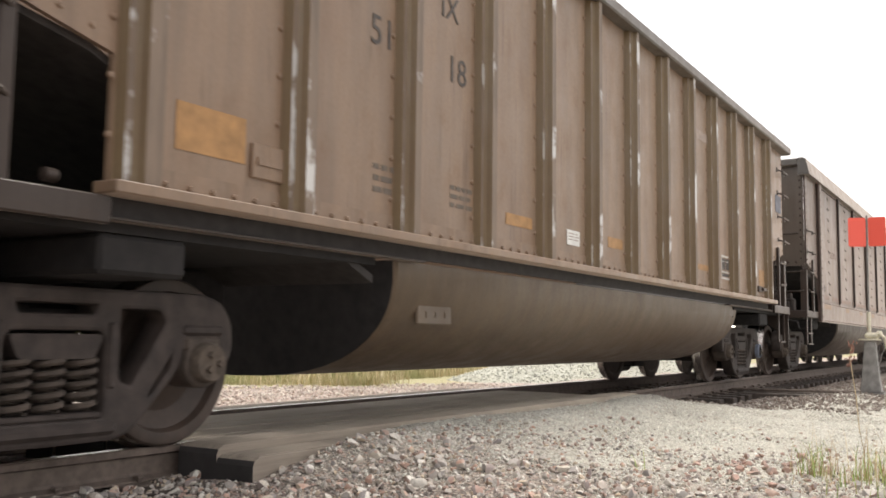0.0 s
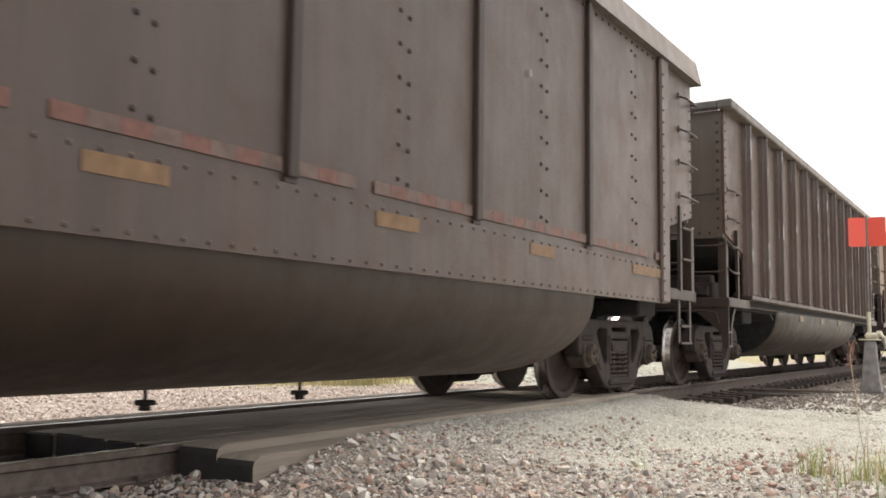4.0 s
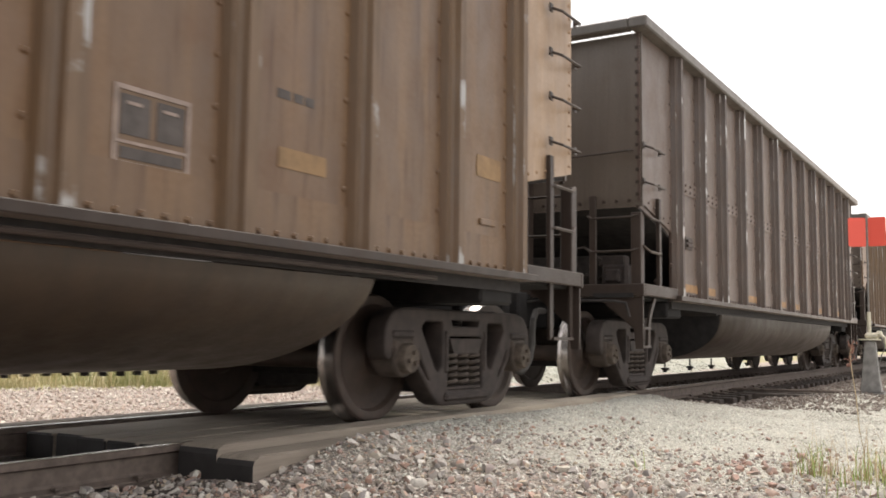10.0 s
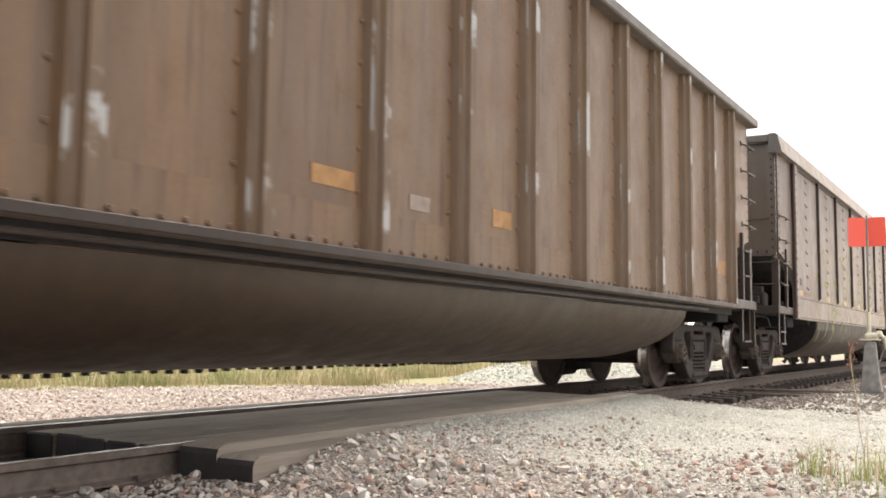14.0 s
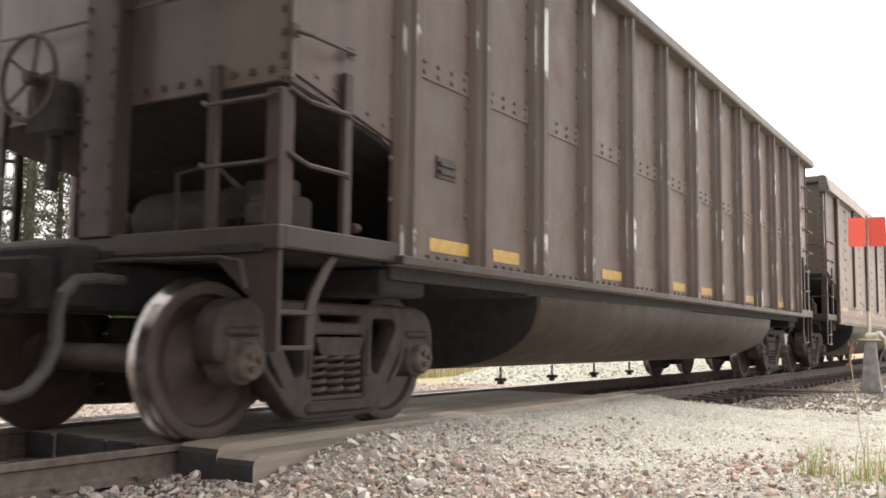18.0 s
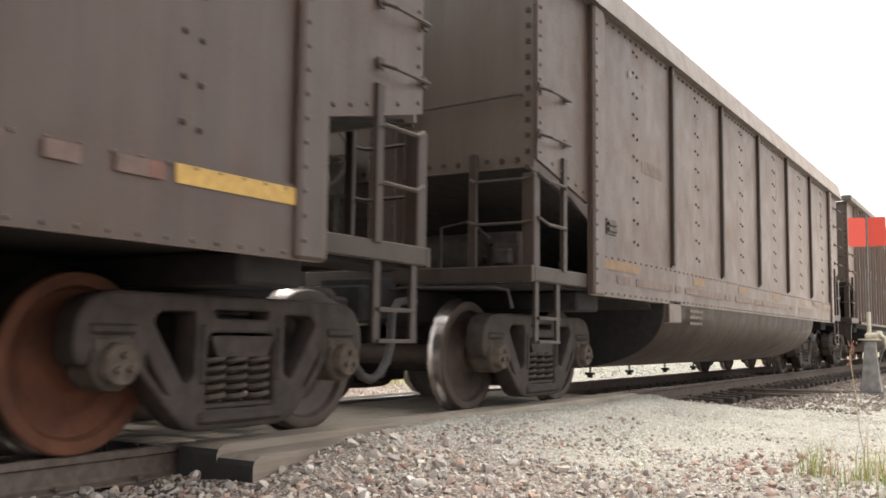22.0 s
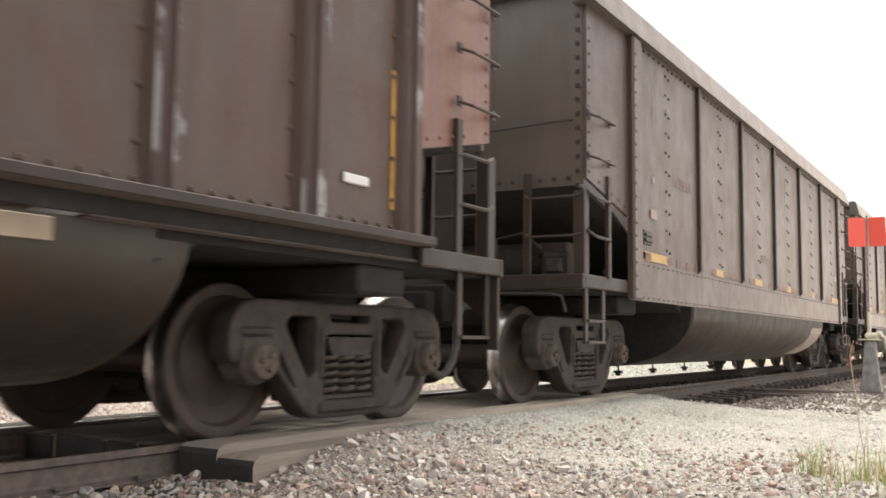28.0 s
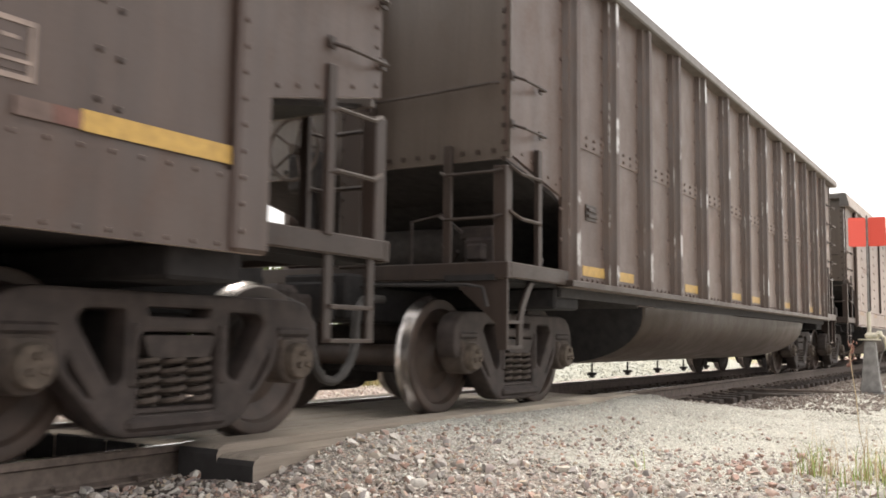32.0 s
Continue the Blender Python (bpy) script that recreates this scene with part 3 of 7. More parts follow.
def side_frame_mesh():
    """A cast side frame: arms reaching over the bearings, slanted struts, a wide spring window."""
    half = [(0, 0.80), (0.55, 0.80), (0.90, 0.80), (1.02, 0.765), (1.09, 0.67), (1.10, 0.55), (1.08, 0.47), (1.03, 0.47), (1.03, 0.61), (0.75, 0.61), (0.745, 0.47), (0.68, 0.39), (0.44, 0.15), (0.35, 0.115), (0, 0.11)]
    outer = rounded(half[::-1] + [(-x, z) for x, z in half[1:-1]], 0.06, 3)
    spring_window = rounded([(-0.245, 0.635), (0.245, 0.635), (0.285, 0.58), (0.285, 0.185), (-0.285, 0.185), (-0.285, 0.58)], 0.04, 3)
    top_window = rounded([(-0.24, 0.76), (0.24, 0.76), (0.215, 0.675), (-0.215, 0.675)], 0.03, 2)
    low = [(0.70, 0.555), (0.70, 0.425), (0.55, 0.27), (0.505, 0.285)]
    tri = [(0.335, 0.745), (0.60, 0.745), (0.665, 0.675), (0.43, 0.32), (0.335, 0.37)]
    holes = [spring_window, top_window]
    for h in (tri, low):
        holes += [rounded(h, 0.045, 3), rounded([(-x, z) for x, z in h[::-1]], 0.045, 3)]
    me = cut_plate("casting", outer, holes, 0.17, 0.02, FRAME)
    bm = bmesh.new()
    bm.from_mesh(me)
    bpy.data.meshes.remove(me)
    for sx in (-1, 1):
        box(bm, sx * 0.889 - 0.15, sx * 0.889 + 0.15, -0.10, 0.10, 0.595, 0.66, 0.02)
        # column guides beside the springs
        box(bm, sx * 0.30 - 0.022, sx * 0.30 + 0.022, -0.10, 0.10, 0.34, 0.66, 0.012)
    box(bm, -0.33, 0.33, -0.115, 0.115, 0.125, 0.19, 0.02)
    return mesh_of("side_frame", bm, FRAME, True)


def spring_mesh():
    bm = bmesh.new()
    turns, pts = 5, []
    for i in range(turns * 14 + 1):
        a = 2 * math.pi * i / 14
        pts.append((0.066 * math.cos(a), 0.066 * math.sin(a), 0.25 * i / (turns * 14)))
    tube(bm, pts, 0.0155, 6)
    return mesh_of("spring", bm, DUSTY, True)


def build_truck_meshes():
    out = {"wheelset": wheelset_mesh(), "side_frame": side_frame_mesh(), "spring": spring_mesh()}
    bm = lathe(bmesh.new(), [(0.07, -0.125), (0.095, -0.12), (0.10, -0.105), (0.128, -0.10), (0.135, -0.085), (0.135, 0.085), (0.10, 0.10)], 24)
    box(bm, -0.135, 0.135, -0.10, 0.10, 0.05, 0.145, 0.025)
    out["bearing"] = mesh_of("bearing", bm, DUSTY)
    bm = bmesh.new()
    prism(bm, rounded([(-0.25, 0.60), (0.25, 0.60), (0.20, 0.485), (-0.20, 0.485)], 0.03, 2), -1.075, 1.075)
    box(bm, -0.3, 0.3, -0.45, 0.45, 0.55, 0.76, 0.03)
    out["truck"] = mesh_of("truck", bm, FRAME)
    bm = bmesh.new()
    box(bm, 0.46, 0.52, -0.95, 0.95, 0.30, 0.42, 0.01)
    box(bm, -0.52, -0.46, -0.95, 0.95, 0.30, 0.42, 0.01)
    out["brake_beam"] = mesh_of("brake_beam", bm, BLACK)
    bm = bmesh.new()
    box(bm, -0.30, 0.30, -0.07, 0.07, 0.205, 0.235, 0.008)
    out["spring_seat"] = mesh_of("spring_seat", bm, FRAME)
    # plain black block, added so no light shows through between the springs
    out["spring_nest"] = mesh_of("spring_nest", new_box(-0.26, 0.26, -0.14, 0.14, 0.18, 0.72, 0.02), BLACK)
    return out


TRUCK = build_truck_meshes()


def add_truck(car, u):
    t = share("truck", TRUCK["truck"], car, pose(u, 0, 0), "dusty cast-steel three-piece truck")
    wheels = []
    for sy in (-1, 1):
        share("side_frame", TRUCK["side_frame"], t, pose(0, sy * 0.985, 0))
        share("spring_seat", TRUCK["spring_seat"], t, pose(0, sy * 0.985, 0))
        share("spring_nest", TRUCK["spring_nest"], t, pose(0, sy * 0.74, 0))
        for dx in (-0.175, 0, 0.175):
            share("spring", TRUCK["spring"], t, pose(dx, sy * 1.005, 0.236, 0, 0, 40 * dx))
        for dx in (-0.889, 0.889):
            share("bearing", TRUCK["bearing"], t, pose(dx, sy * 0.985, WHEEL_R))
    share("brake_beam", TRUCK["brake_beam"], t)
    for dx in (-0.889, 0.889):
        w = share("wheelset", TRUCK["wheelset"], t, pose(dx, 0, WHEEL_R), "rusty wheels on an axle with bright worn treads")
        wheels.append((w, dx))
    return wheels


GRIME = paint("end_grime", (0.056, 0.041, 0.034), (0.044, 0.033, 0.028), (0.056, 0.032, 0.022), 11, gloss=0.3, sheen=0.3)
ENDPAINT = paint("end_paint", (0.118, 0.094, 0.077), (0.103, 0.082, 0.067), (0.09, 0.061, 0.044), 15, 0.25, sheen=0.35)
END_TONES = {
    "red": paint("corner_red", (0.235, 0.108, 0.075), (0.185, 0.092, 0.067), (0.17, 0.075, 0.042), 12, sheen=0.3),
    "amber": paint("corner_amber", (0.40, 0.265, 0.16), (0.31, 0.21, 0.135), (0.24, 0.13, 0.06), 13),
}


def rib_paint(name, base, dust, rust, seed):
    """Rib paint with rubbed, glossy stripes on it."""
    m = paint(name, base, dust, rust, seed, 0.6, 0.6, sheen=0.85)
    n, l = m.node_tree.nodes, m.node_tree.links
    b = n["Principled BSDF"]
    rub = noise_at(n, l, 1.7, 3, (2.0, 2.0, 1.1), seed=seed + 3)
    l.new(span(n, l, rub, 0.45, 0.65, 0.6, 0.3), b.inputs["Roughness"])
    return m


def worn_face(tint, base, steel=0.50):
    """Faces of the ribs, rubbed through to bright steel in broken stretches."""
    m, n, l, b = shader("worn_rib_" + tint, 0.3)
    # each rib is rubbed at other heights
    place = n.new("ShaderNodeObjectInfo")
    up = n.new("ShaderNodeCombineXYZ")
    far = n.new("ShaderNodeMath")
    far.operation = "MULTIPLY"
    far.inputs[1].default_value = 60.0
    l.new(place.outputs["Random"], far.inputs[0])
    l.new(far.outputs[0], up.inputs["Z"])
    at = n.new("ShaderNodeVectorMath")
    l.new(n.new("ShaderNodeTexCoord").outputs["Object"], at.inputs[0])
    l.new(up.outputs[0], at.inputs[1])
    rub = node(n, "ShaderNodeTexNoise", Scale=1.7, Detail=5.0, Roughness=0.6)
    l.new(at.outputs[0], rub.inputs["Vector"])
    bare = span(n, l, rub.outputs["Fac"], 0.56, 0.61)
    dull = noise_at(n, l, 6, 4, (2, 2, 0.4), seed=4)
    paintwork = blend(n, l, span(n, l, dull, 0.4, 0.65), base, tuple(v * 0.75 for v in base))
    l.new(blend(n, l, bare, paintwork, (steel, steel * 0.96, steel * 0.92)), b.inputs["Base Color"])
    l.new(span(n, l, bare, 0, 1, 0.0, 0.6), b.inputs["Metallic"])
    l.new(span(n, l, bare, 0, 1, 0.55, 0.34), b.inputs["Roughness"])
    return m


WORN = {"tan": worn_face("tan", (0.20, 0.145, 0.105)), "ochre": worn_face("ochre", (0.165, 0.105, 0.062), 0.34), "rust": worn_face("rust", (0.085, 0.052, 0.042), 0.26), "brown": worn_face("brown", (0.125, 0.086, 0.068)), "taupe": worn_face("taupe", (0.108, 0.076, 0.063))}
RIBS = {
    "tan": rib_paint("rib_tan", (0.185, 0.128, 0.064), (0.165, 0.116, 0.068), (0.15, 0.085, 0.04), 21),
    "ochre": rib_paint("rib_ochre", (0.165, 0.102, 0.052), (0.14, 0.092, 0.057), (0.12, 0.062, 0.029), 22),
    "rust": rib_paint("rib_rust", (0.085, 0.050, 0.040), (0.078, 0.052, 0.043), (0.13, 0.06, 0.036), 23),
    "brown": rib_paint("rib_brown", (0.135, 0.095, 0.076), (0.122, 0.090, 0.073), (0.15, 0.078, 0.045), 24),
    "taupe": rib_paint("rib_taupe", (0.098, 0.070, 0.056), (0.090, 0.066, 0.054), (0.12, 0.07, 0.046), 25),
}
SPRAY = plain("spray_yellow_green", (0.45, 0.47, 0.17), 0.6, 0, 0.25, 9, dusty=0.7)
SPRAY_OLD = plain("spray_faded_yellow", (0.32, 0.255, 0.062), 0.65, 0, 0.35, 6, dusty=0.7)
SPRAY_PALE = plain("spray_pale_green", (0.33, 0.37, 0.29), 0.65, 0, 0.3, 8, dusty=0.7)
CHALK = plain("chalk_white", (0.29, 0.265, 0.245), 0.7, 0, 0.35, 6, dusty=0.7)
BRIGHT_WHITE = plain("fresh_white", (0.72, 0.71, 0.69), 0.55, 0, 0.12, 8)



def tub_profile(z_top, y_top, depth, j, steps=24, full=0.8):
    a = math.pi * j / steps
    c, sn = math.cos(a), math.sin(a)
    return y_top * math.copysign(abs(c) ** full, c), z_top - depth * sn ** (full + 0.05)


def tub_mesh(z_top, y_top, depth, material, u0, u1, full=0.8):
    """The rounded belly between the trucks; shade is painted on its flat ends as near black."""
    rings = []
    for u in (u0, u0 + 0.03, -2.1, 0, 2.1, u1 - 0.03, u1):
        ring = []
        for j in range(25):
            y, z = tub_profile(z_top, y_top, depth, j, full=full)
            k = 0.985 if u in (u0, u1) else 1
            ring.append((u * (1 - 0.03 * (z_top - z) / depth), y * k, z))
        rings.append(ring)
    bm = loft(bmesh.new(), rings)
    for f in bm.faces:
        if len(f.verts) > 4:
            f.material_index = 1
    return mesh_of("tub", bm, [material, SHADE_BLACK], True)


def comb(bm, x0, x1, half, z0, z1):
    """A deck plate with two open bays between its three fingers."""
    xm = 6.80
    plan = [(x0, -half), (x1, -half), (x1, -1.02), (xm, -1.02), (xm, -0.30), (x1, -0.30), (x1, 0.30), (xm, 0.30), (xm, 1.02), (x1, 1.02), (x1, half), (x0, half)]
    low, top = [[bm.verts.new((x, y, z)) for x, y in plan] for z in (z0, z1)]
    for j in range(len(plan)):
        i = (j + 1) % len(plan)
        bm.faces.new((low[j], low[i], top[i], top[j]))
    bm.faces.new(top)
    bm.faces.new(low[::-1])
    return bm


CENTER_Y0, CENTER_Y1 = -0.01, 0.28


def build_end_meshes():
    """Meshes of an end platform, built for the +x end, shared by all cars through half turns."""
    out = {}
    bm = bmesh.new()
    comb(bm, 6.25, 7.298, 1.528, 1.09, 1.16)
    out["end_platform"] = bm
    out["side_beam"] = new_box(6.25, 7.298, -1.57, -1.53, 1.06, 1.18, 0.008)
    out["end_beam"] = new_box(7.30, 7.35, -1.57, 1.57, 1.05, 1.18, 0.008)
    bm = bmesh.new()
    box(bm, -0.055, 0.055, -0.055, 0.055, 1.16, 1.92, 0.008)
    out["corner_post"] = bm
    bm = bmesh.new()
    box(bm, -0.035, 0.035, -0.02, 0.02, 1.16, 2.12, 0.004)
    out["stanchion"] = bm
    bm = bmesh.new()
    tube(bm, [(0, 0, 0.03), (0.03, -0.055, 0.01), (0.06, -0.085, 0.0), (0.43, -0.085, 0.0), (0.46, -0.055, 0.01), (0.49, 0, 0.03)], 0.012, 6)
    for x in (0, 0.49):
        box(bm, x - 0.028, x + 0.028, -0.014, 0.0, -0.005, 0.065)
    out["grab_iron"] = bm
    bm = bmesh.new()
    tube(bm, [(6.72, 0, -0.02), (6.78, -0.03, 0), (7.12, -0.03, 0), (7.25, 0, 0.05)], 0.014, 6)
    out["side_rail"] = bm
    bm = bmesh.new()
    tube(bm, [(0, 0, 0.03), (0.03, 0.06, 0), (0.03, 0.48, 0), (0, 0.55, 0.02)], 0.014, 6)
    out["end_rail"] = bm
    def flat_bar(points, half):
        """A flat strap bent along points in the x-z plane."""
        bm = bmesh.new()
        loft(bm, [[(x + dx, dy, z) for dx, dy in ((-half, -0.012), (half, -0.012), (half, 0.012), (-half, 0.012))] for x, z in points])
        return bm
    out["step_leg"] = flat_bar([(0, 1.05), (0, 0.9), (0, 0.7), (0, 0.56)], 0.032)
    out["bent_step_leg"] = flat_bar([(6.80, 1.05), (6.87, 0.97), (6.955, 0.85), (7.0, 0.74), (7.0, 0.53)], 0.036)
    out["tread"] = new_box(-0.22, 0.22, -0.035, 0.035, -0.012, 0.012, 0.003)
    bm = bmesh.new()
    loft(bm, [[(x, -1.55, 1.06), (x, -1.04, 1.06), (x, -1.36, 0.80), (x, -1.45, 0.72), (x, -1.47, 0.52), (x, -1.55, 0.52)] for x in (7.30, 7.325)])
    out["gusset"] = bm
    bm = bmesh.new()
    box(bm, 4.2, 7.75, -0.22, 0.22, 0.72, 1.03, 0.02)
    box(bm, 7.38, 7.62, -0.32, 0.32, 0.74, 1.10, 0.02)
    out["center_sill"] = bm
    out["bolster"] = new_box(5.72, 6.22, -1.46, 1.46, 0.86, 1.036, 0.02)
    bm = bmesh.new()
    comb(bm, 4.2, 7.298, 1.46, 1.04, 1.085)
    out["floor_plate"] = bm
    bm = bmesh.new()
    box(bm, 7.6, 7.95, -0.09, 0.09, 0.76, 0.93, 0.03)
    box(bm, 7.93, 8.12, -0.17, 0.14, 0.71, 0.99, 0.05)
    box(bm, 8.05, 8.15, 0.02, 0.2, 0.74, 0.96, 0.03)
    out["coupler"] = bm
    bm = bmesh.new()
    tube(bm, [(7.42, -0.42, 0.88), (7.58, -0.5, 0.86), (7.74, -0.56, 0.80), (7.81, -0.6, 0.68), (7.82, -0.6, 0.52), (7.86, -0.6, 0.39), (7.95, -0.6, 0.31), (8.06, -0.6, 0.285), (8.17, -0.6, 0.32), (8.26, -0.6, 0.41),
              (8.32, -0.6, 0.54), (8.32, -0.6, 0.68), (8.34, -0.6, 0.80), (8.44, -0.58, 0.88), (8.62, -0.54, 0.90), (8.80, -0.5, 0.90)], 0.034, 10)
    out["air_hose"] = bm
    bm = bmesh.new()
    tube(bm, [(7.38, 0.25, 0.98), (7.48, 0.3, 1.0), (7.5, 0.5, 1.01), (7.5, 1.30, 1.0), (7.47, 1.42, 0.98), (7.47, 1.46, 0.84)], 0.014, 7)
    out["uncoupling_lever"] = bm
    bm = bmesh.new()
    for v in lathe(bm, [(0.06, -0.62), (0.17, -0.58), (0.19, -0.5), (0.19, 0.5), (0.17, 0.58), (0.06, 0.62)], 20).verts:
        v.co += Vector((6.55, 0.35, 1.36))
    out["air_reservoir"] = bm
    bm = bmesh.new()
    box(bm, 6.62, 6.90, 0.95, 1.25, 1.16, 1.42, 0.03)
    box(bm, 6.68, 6.84, 0.88, 1.20, 1.40, 1.52, 0.02)
    box(bm, 6.86, 6.98, 1.02, 1.18, 1.22, 1.36, 0.02)
    for k in range(3):
        tube(bm, [(6.8, 0.95 - 0.1 * k, 1.32), (6.66, 0.8 - 0.1 * k, 1.24), (6.5, 0.55, 1.19)], 0.018, 6)
    tube(bm, [(7.05, 0.55, 1.16), (7.05, 0.55, 1.55), (7.0, 0.8, 1.6), (7.0, 1.0, 1.45)], 0.016, 6)
    out["brake_valve"] = bm
    bm = bmesh.new()
    for v in lathe(bm, [(0.05, -0.05), (0.055, -0.05), (0.055, 0.05), (0.03, 0.06)], 12).verts:
        v.co = Vector((6.45, 1.42, 1.25)) + 0.55 * Vector((v.co.y, v.co.x, v.co.z))
    out["valve_cap"] = bm
    bm = bmesh.new()
    wy, wz = -0.46, 2.20
    ring = [(7.44, wy + 0.27 * math.cos(a), wz + 0.27 * math.sin(a)) for a in [2 * math.pi * j / 24 for j in range(25)]]
    tube(bm, ring, 0.018, 6)
    for j in range(5):
        a = 2 * math.pi * j / 5
        tube(bm, [(7.41, wy, wz), (7.44, wy + 0.26 * math.cos(a), wz + 0.26 * math.sin(a))], 0.012, 5)
    tube(bm, [(7.24, wy, wz), (7.46, wy, wz)], 0.045, 10)
    out["brake_wheel"] = bm
    bm = new_box(7.235, 7.36, -0.60, -0.22, 1.84, 2.18, 0.03)
    box(bm, 7.25, 7.33, -0.42, -0.34, 1.50, 1.84, 0.01)
    out["brake_gear_box"] = bm
    bm = new_box(7.235, 7.37, CENTER_Y0, CENTER_Y1, 1.162, 3.60, 0.012)
    for k in range(16):
        for y in (CENTER_Y0 + 0.03, CENTER_Y1 - 0.03):
            box(bm, 7.37, 7.382, y - 0.013, y + 0.013, 1.30 + 0.14 * k, 1.326 + 0.14 * k)
    out["center_post"] = bm
    bm = bmesh.new()
    tube(bm, [(7.24, -1.42, 2.58), (7.29, -1.38, 2.57), (7.31, -0.6, 2.54), (7.31, 0.6, 2.54), (7.29, 1.38, 2.57), (7.24, 1.42, 2.58)], 0.012, 6)
    out["end_handhold"] = bm
    # sill, bolster and floor take the near black that stands in for shade
    mats = {"air_hose": HOSE, "center_sill": SHADE_BLACK, "bolster": SHADE_BLACK, "floor_plate": SHADE_BLACK, "coupler": FRAME, "brake_wheel": DUSTY, "brake_gear_box": BLACK, "air_reservoir": DARK, "brake_valve": FRAME, "uncoupling_lever": BLACK, "valve_cap": GRIME}
    return {k: mesh_of(k, b, mats.get(k, GRIME), k in ("air_reservoir", "air_hose", "brake_wheel", "uncoupling_lever", "valve_cap")) for k, b in out.items()}


ENDS = build_end_meshes()
POST_U = 7.25


def add_ends(car, y_side, ladder_top, gussets=True, trim=0.0):
    """Both end platforms with their ladders and gear; trim: how much nearer the middle the ends stand."""
    for turn in (0, 180):
        plain_turn = Matrix.Rotation(radians(turn), 4, "Z")
        r = plain_turn @ Matrix.Translation((-trim, 0, 0))
        deck = share("end_platform", ENDS["end_platform"], car, r)
        share("end_beam", ENDS["end_beam"], deck)
        for flip in (1, -1):
            share("side_beam", ENDS["side_beam"], deck, Matrix.Diagonal((1, flip, 1, 1)))
        for sy in (-1, 1):
            share("corner_post", ENDS["corner_post"], car, r @ pose(POST_U, sy * (y_side - 0.06), 0))
            share("stanchion", ENDS["stanchion"], car, r @ pose(6.75, sy * (y_side - 0.003), 0))
            share("stanchion", ENDS["stanchion"], car, r @ pose(POST_U, sy * 0.98, 0, 0, 0, 90))
            for z in (1.52, 1.87):
                share("side_rail", ENDS["side_rail"], car, r @ (pose(0, -y_side, z) if sy < 0 else pose(0, y_side, z) @ Matrix.Diagonal((1, -1, 1, 1))))
                share("end_rail", ENDS["end_rail"], car, r @ pose(7.30, sy * (y_side - 0.04) - (0.55 if sy > 0 else 0), z))
            bent = gussets and turn == 180
            inner, outer, low = (7.0, 7.29, 0.53) if bent else (6.84, 7.24, 0.60) if gussets else (6.80, 7.20, 0.57)
            leg = share("sill_step", ENDS["step_leg"], car, r @ pose(outer, sy * (y_side - 0.04), low - 0.56))
            if bent:
                share("step_leg", ENDS["bent_step_leg"], leg, pose(-outer, 0, 0.03))
            else:
                share("step_leg", ENDS["step_leg"], leg, pose(inner - outer, 0, 0))
            for z in (0.57, 0.76) if bent or not gussets else (0.57,):
                share("tread", ENDS["tread"], leg, Matrix.Translation(((inner - outer) / 2, 0, z)) @ Matrix.Diagonal(((outer - inner) / 0.44, 1, 1, 1)))
            if gussets:
                share("gusset", ENDS["gusset"], car, r @ Matrix.Diagonal((1, -sy, 1, 1)))
            for k in range(5):
                z = 2.21 + 0.38 * k
                if z < (2.7 if turn == 180 and sy > 0 else ladder_top):
                    g = pose(6.74, -y_side - 0.002, z) if sy < 0 else pose(7.23, y_side + 0.002, z, 0, 0, 180)
                    share("grab_iron", ENDS["grab_iron"], car, r @ g)
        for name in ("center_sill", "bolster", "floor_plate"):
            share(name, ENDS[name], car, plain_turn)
        share("coupler", ENDS["coupler"], car, plain_turn)
        share("end_handhold", ENDS["end_handhold"], car, r)
        share("uncoupling_lever", ENDS["uncoupling_lever"], car, r)
    share("air_hose", ENDS["air_hose"], car, None, "dusty rubber air hose hanging in a loop")
    half_turn = Matrix.Rotation(radians(180), 4, "Z")
    near_end = half_turn @ Matrix.Translation((-trim, 0, 0))
    share("brake_wheel", ENDS["brake_wheel"], car, near_end, "spoked hand-brake wheel")
    share("brake_gear_box", ENDS["brake_gear_box"], car, near_end)
    share("center_post", ENDS["center_post"], car, near_end, "dusty riveted post in the middle of the end")
    share("brake_valve", ENDS["brake_valve"], car, half_turn)
    share("valve_cap", ENDS["valve_cap"], car, half_turn, "small white valve cap")
    share("air_reservoir", ENDS["air_reservoir"], car, half_turn)
    return [w for u in (-6.11, 6.18) for w in add_truck(car, u)]


SHARED = {}


def keep(key, make):
    if key not in SHARED:
        SHARED[key] = make()
    return SHARED[key]


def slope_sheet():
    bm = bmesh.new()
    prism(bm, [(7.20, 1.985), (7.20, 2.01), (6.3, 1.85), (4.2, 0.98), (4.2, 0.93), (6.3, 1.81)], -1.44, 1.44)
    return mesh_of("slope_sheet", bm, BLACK)


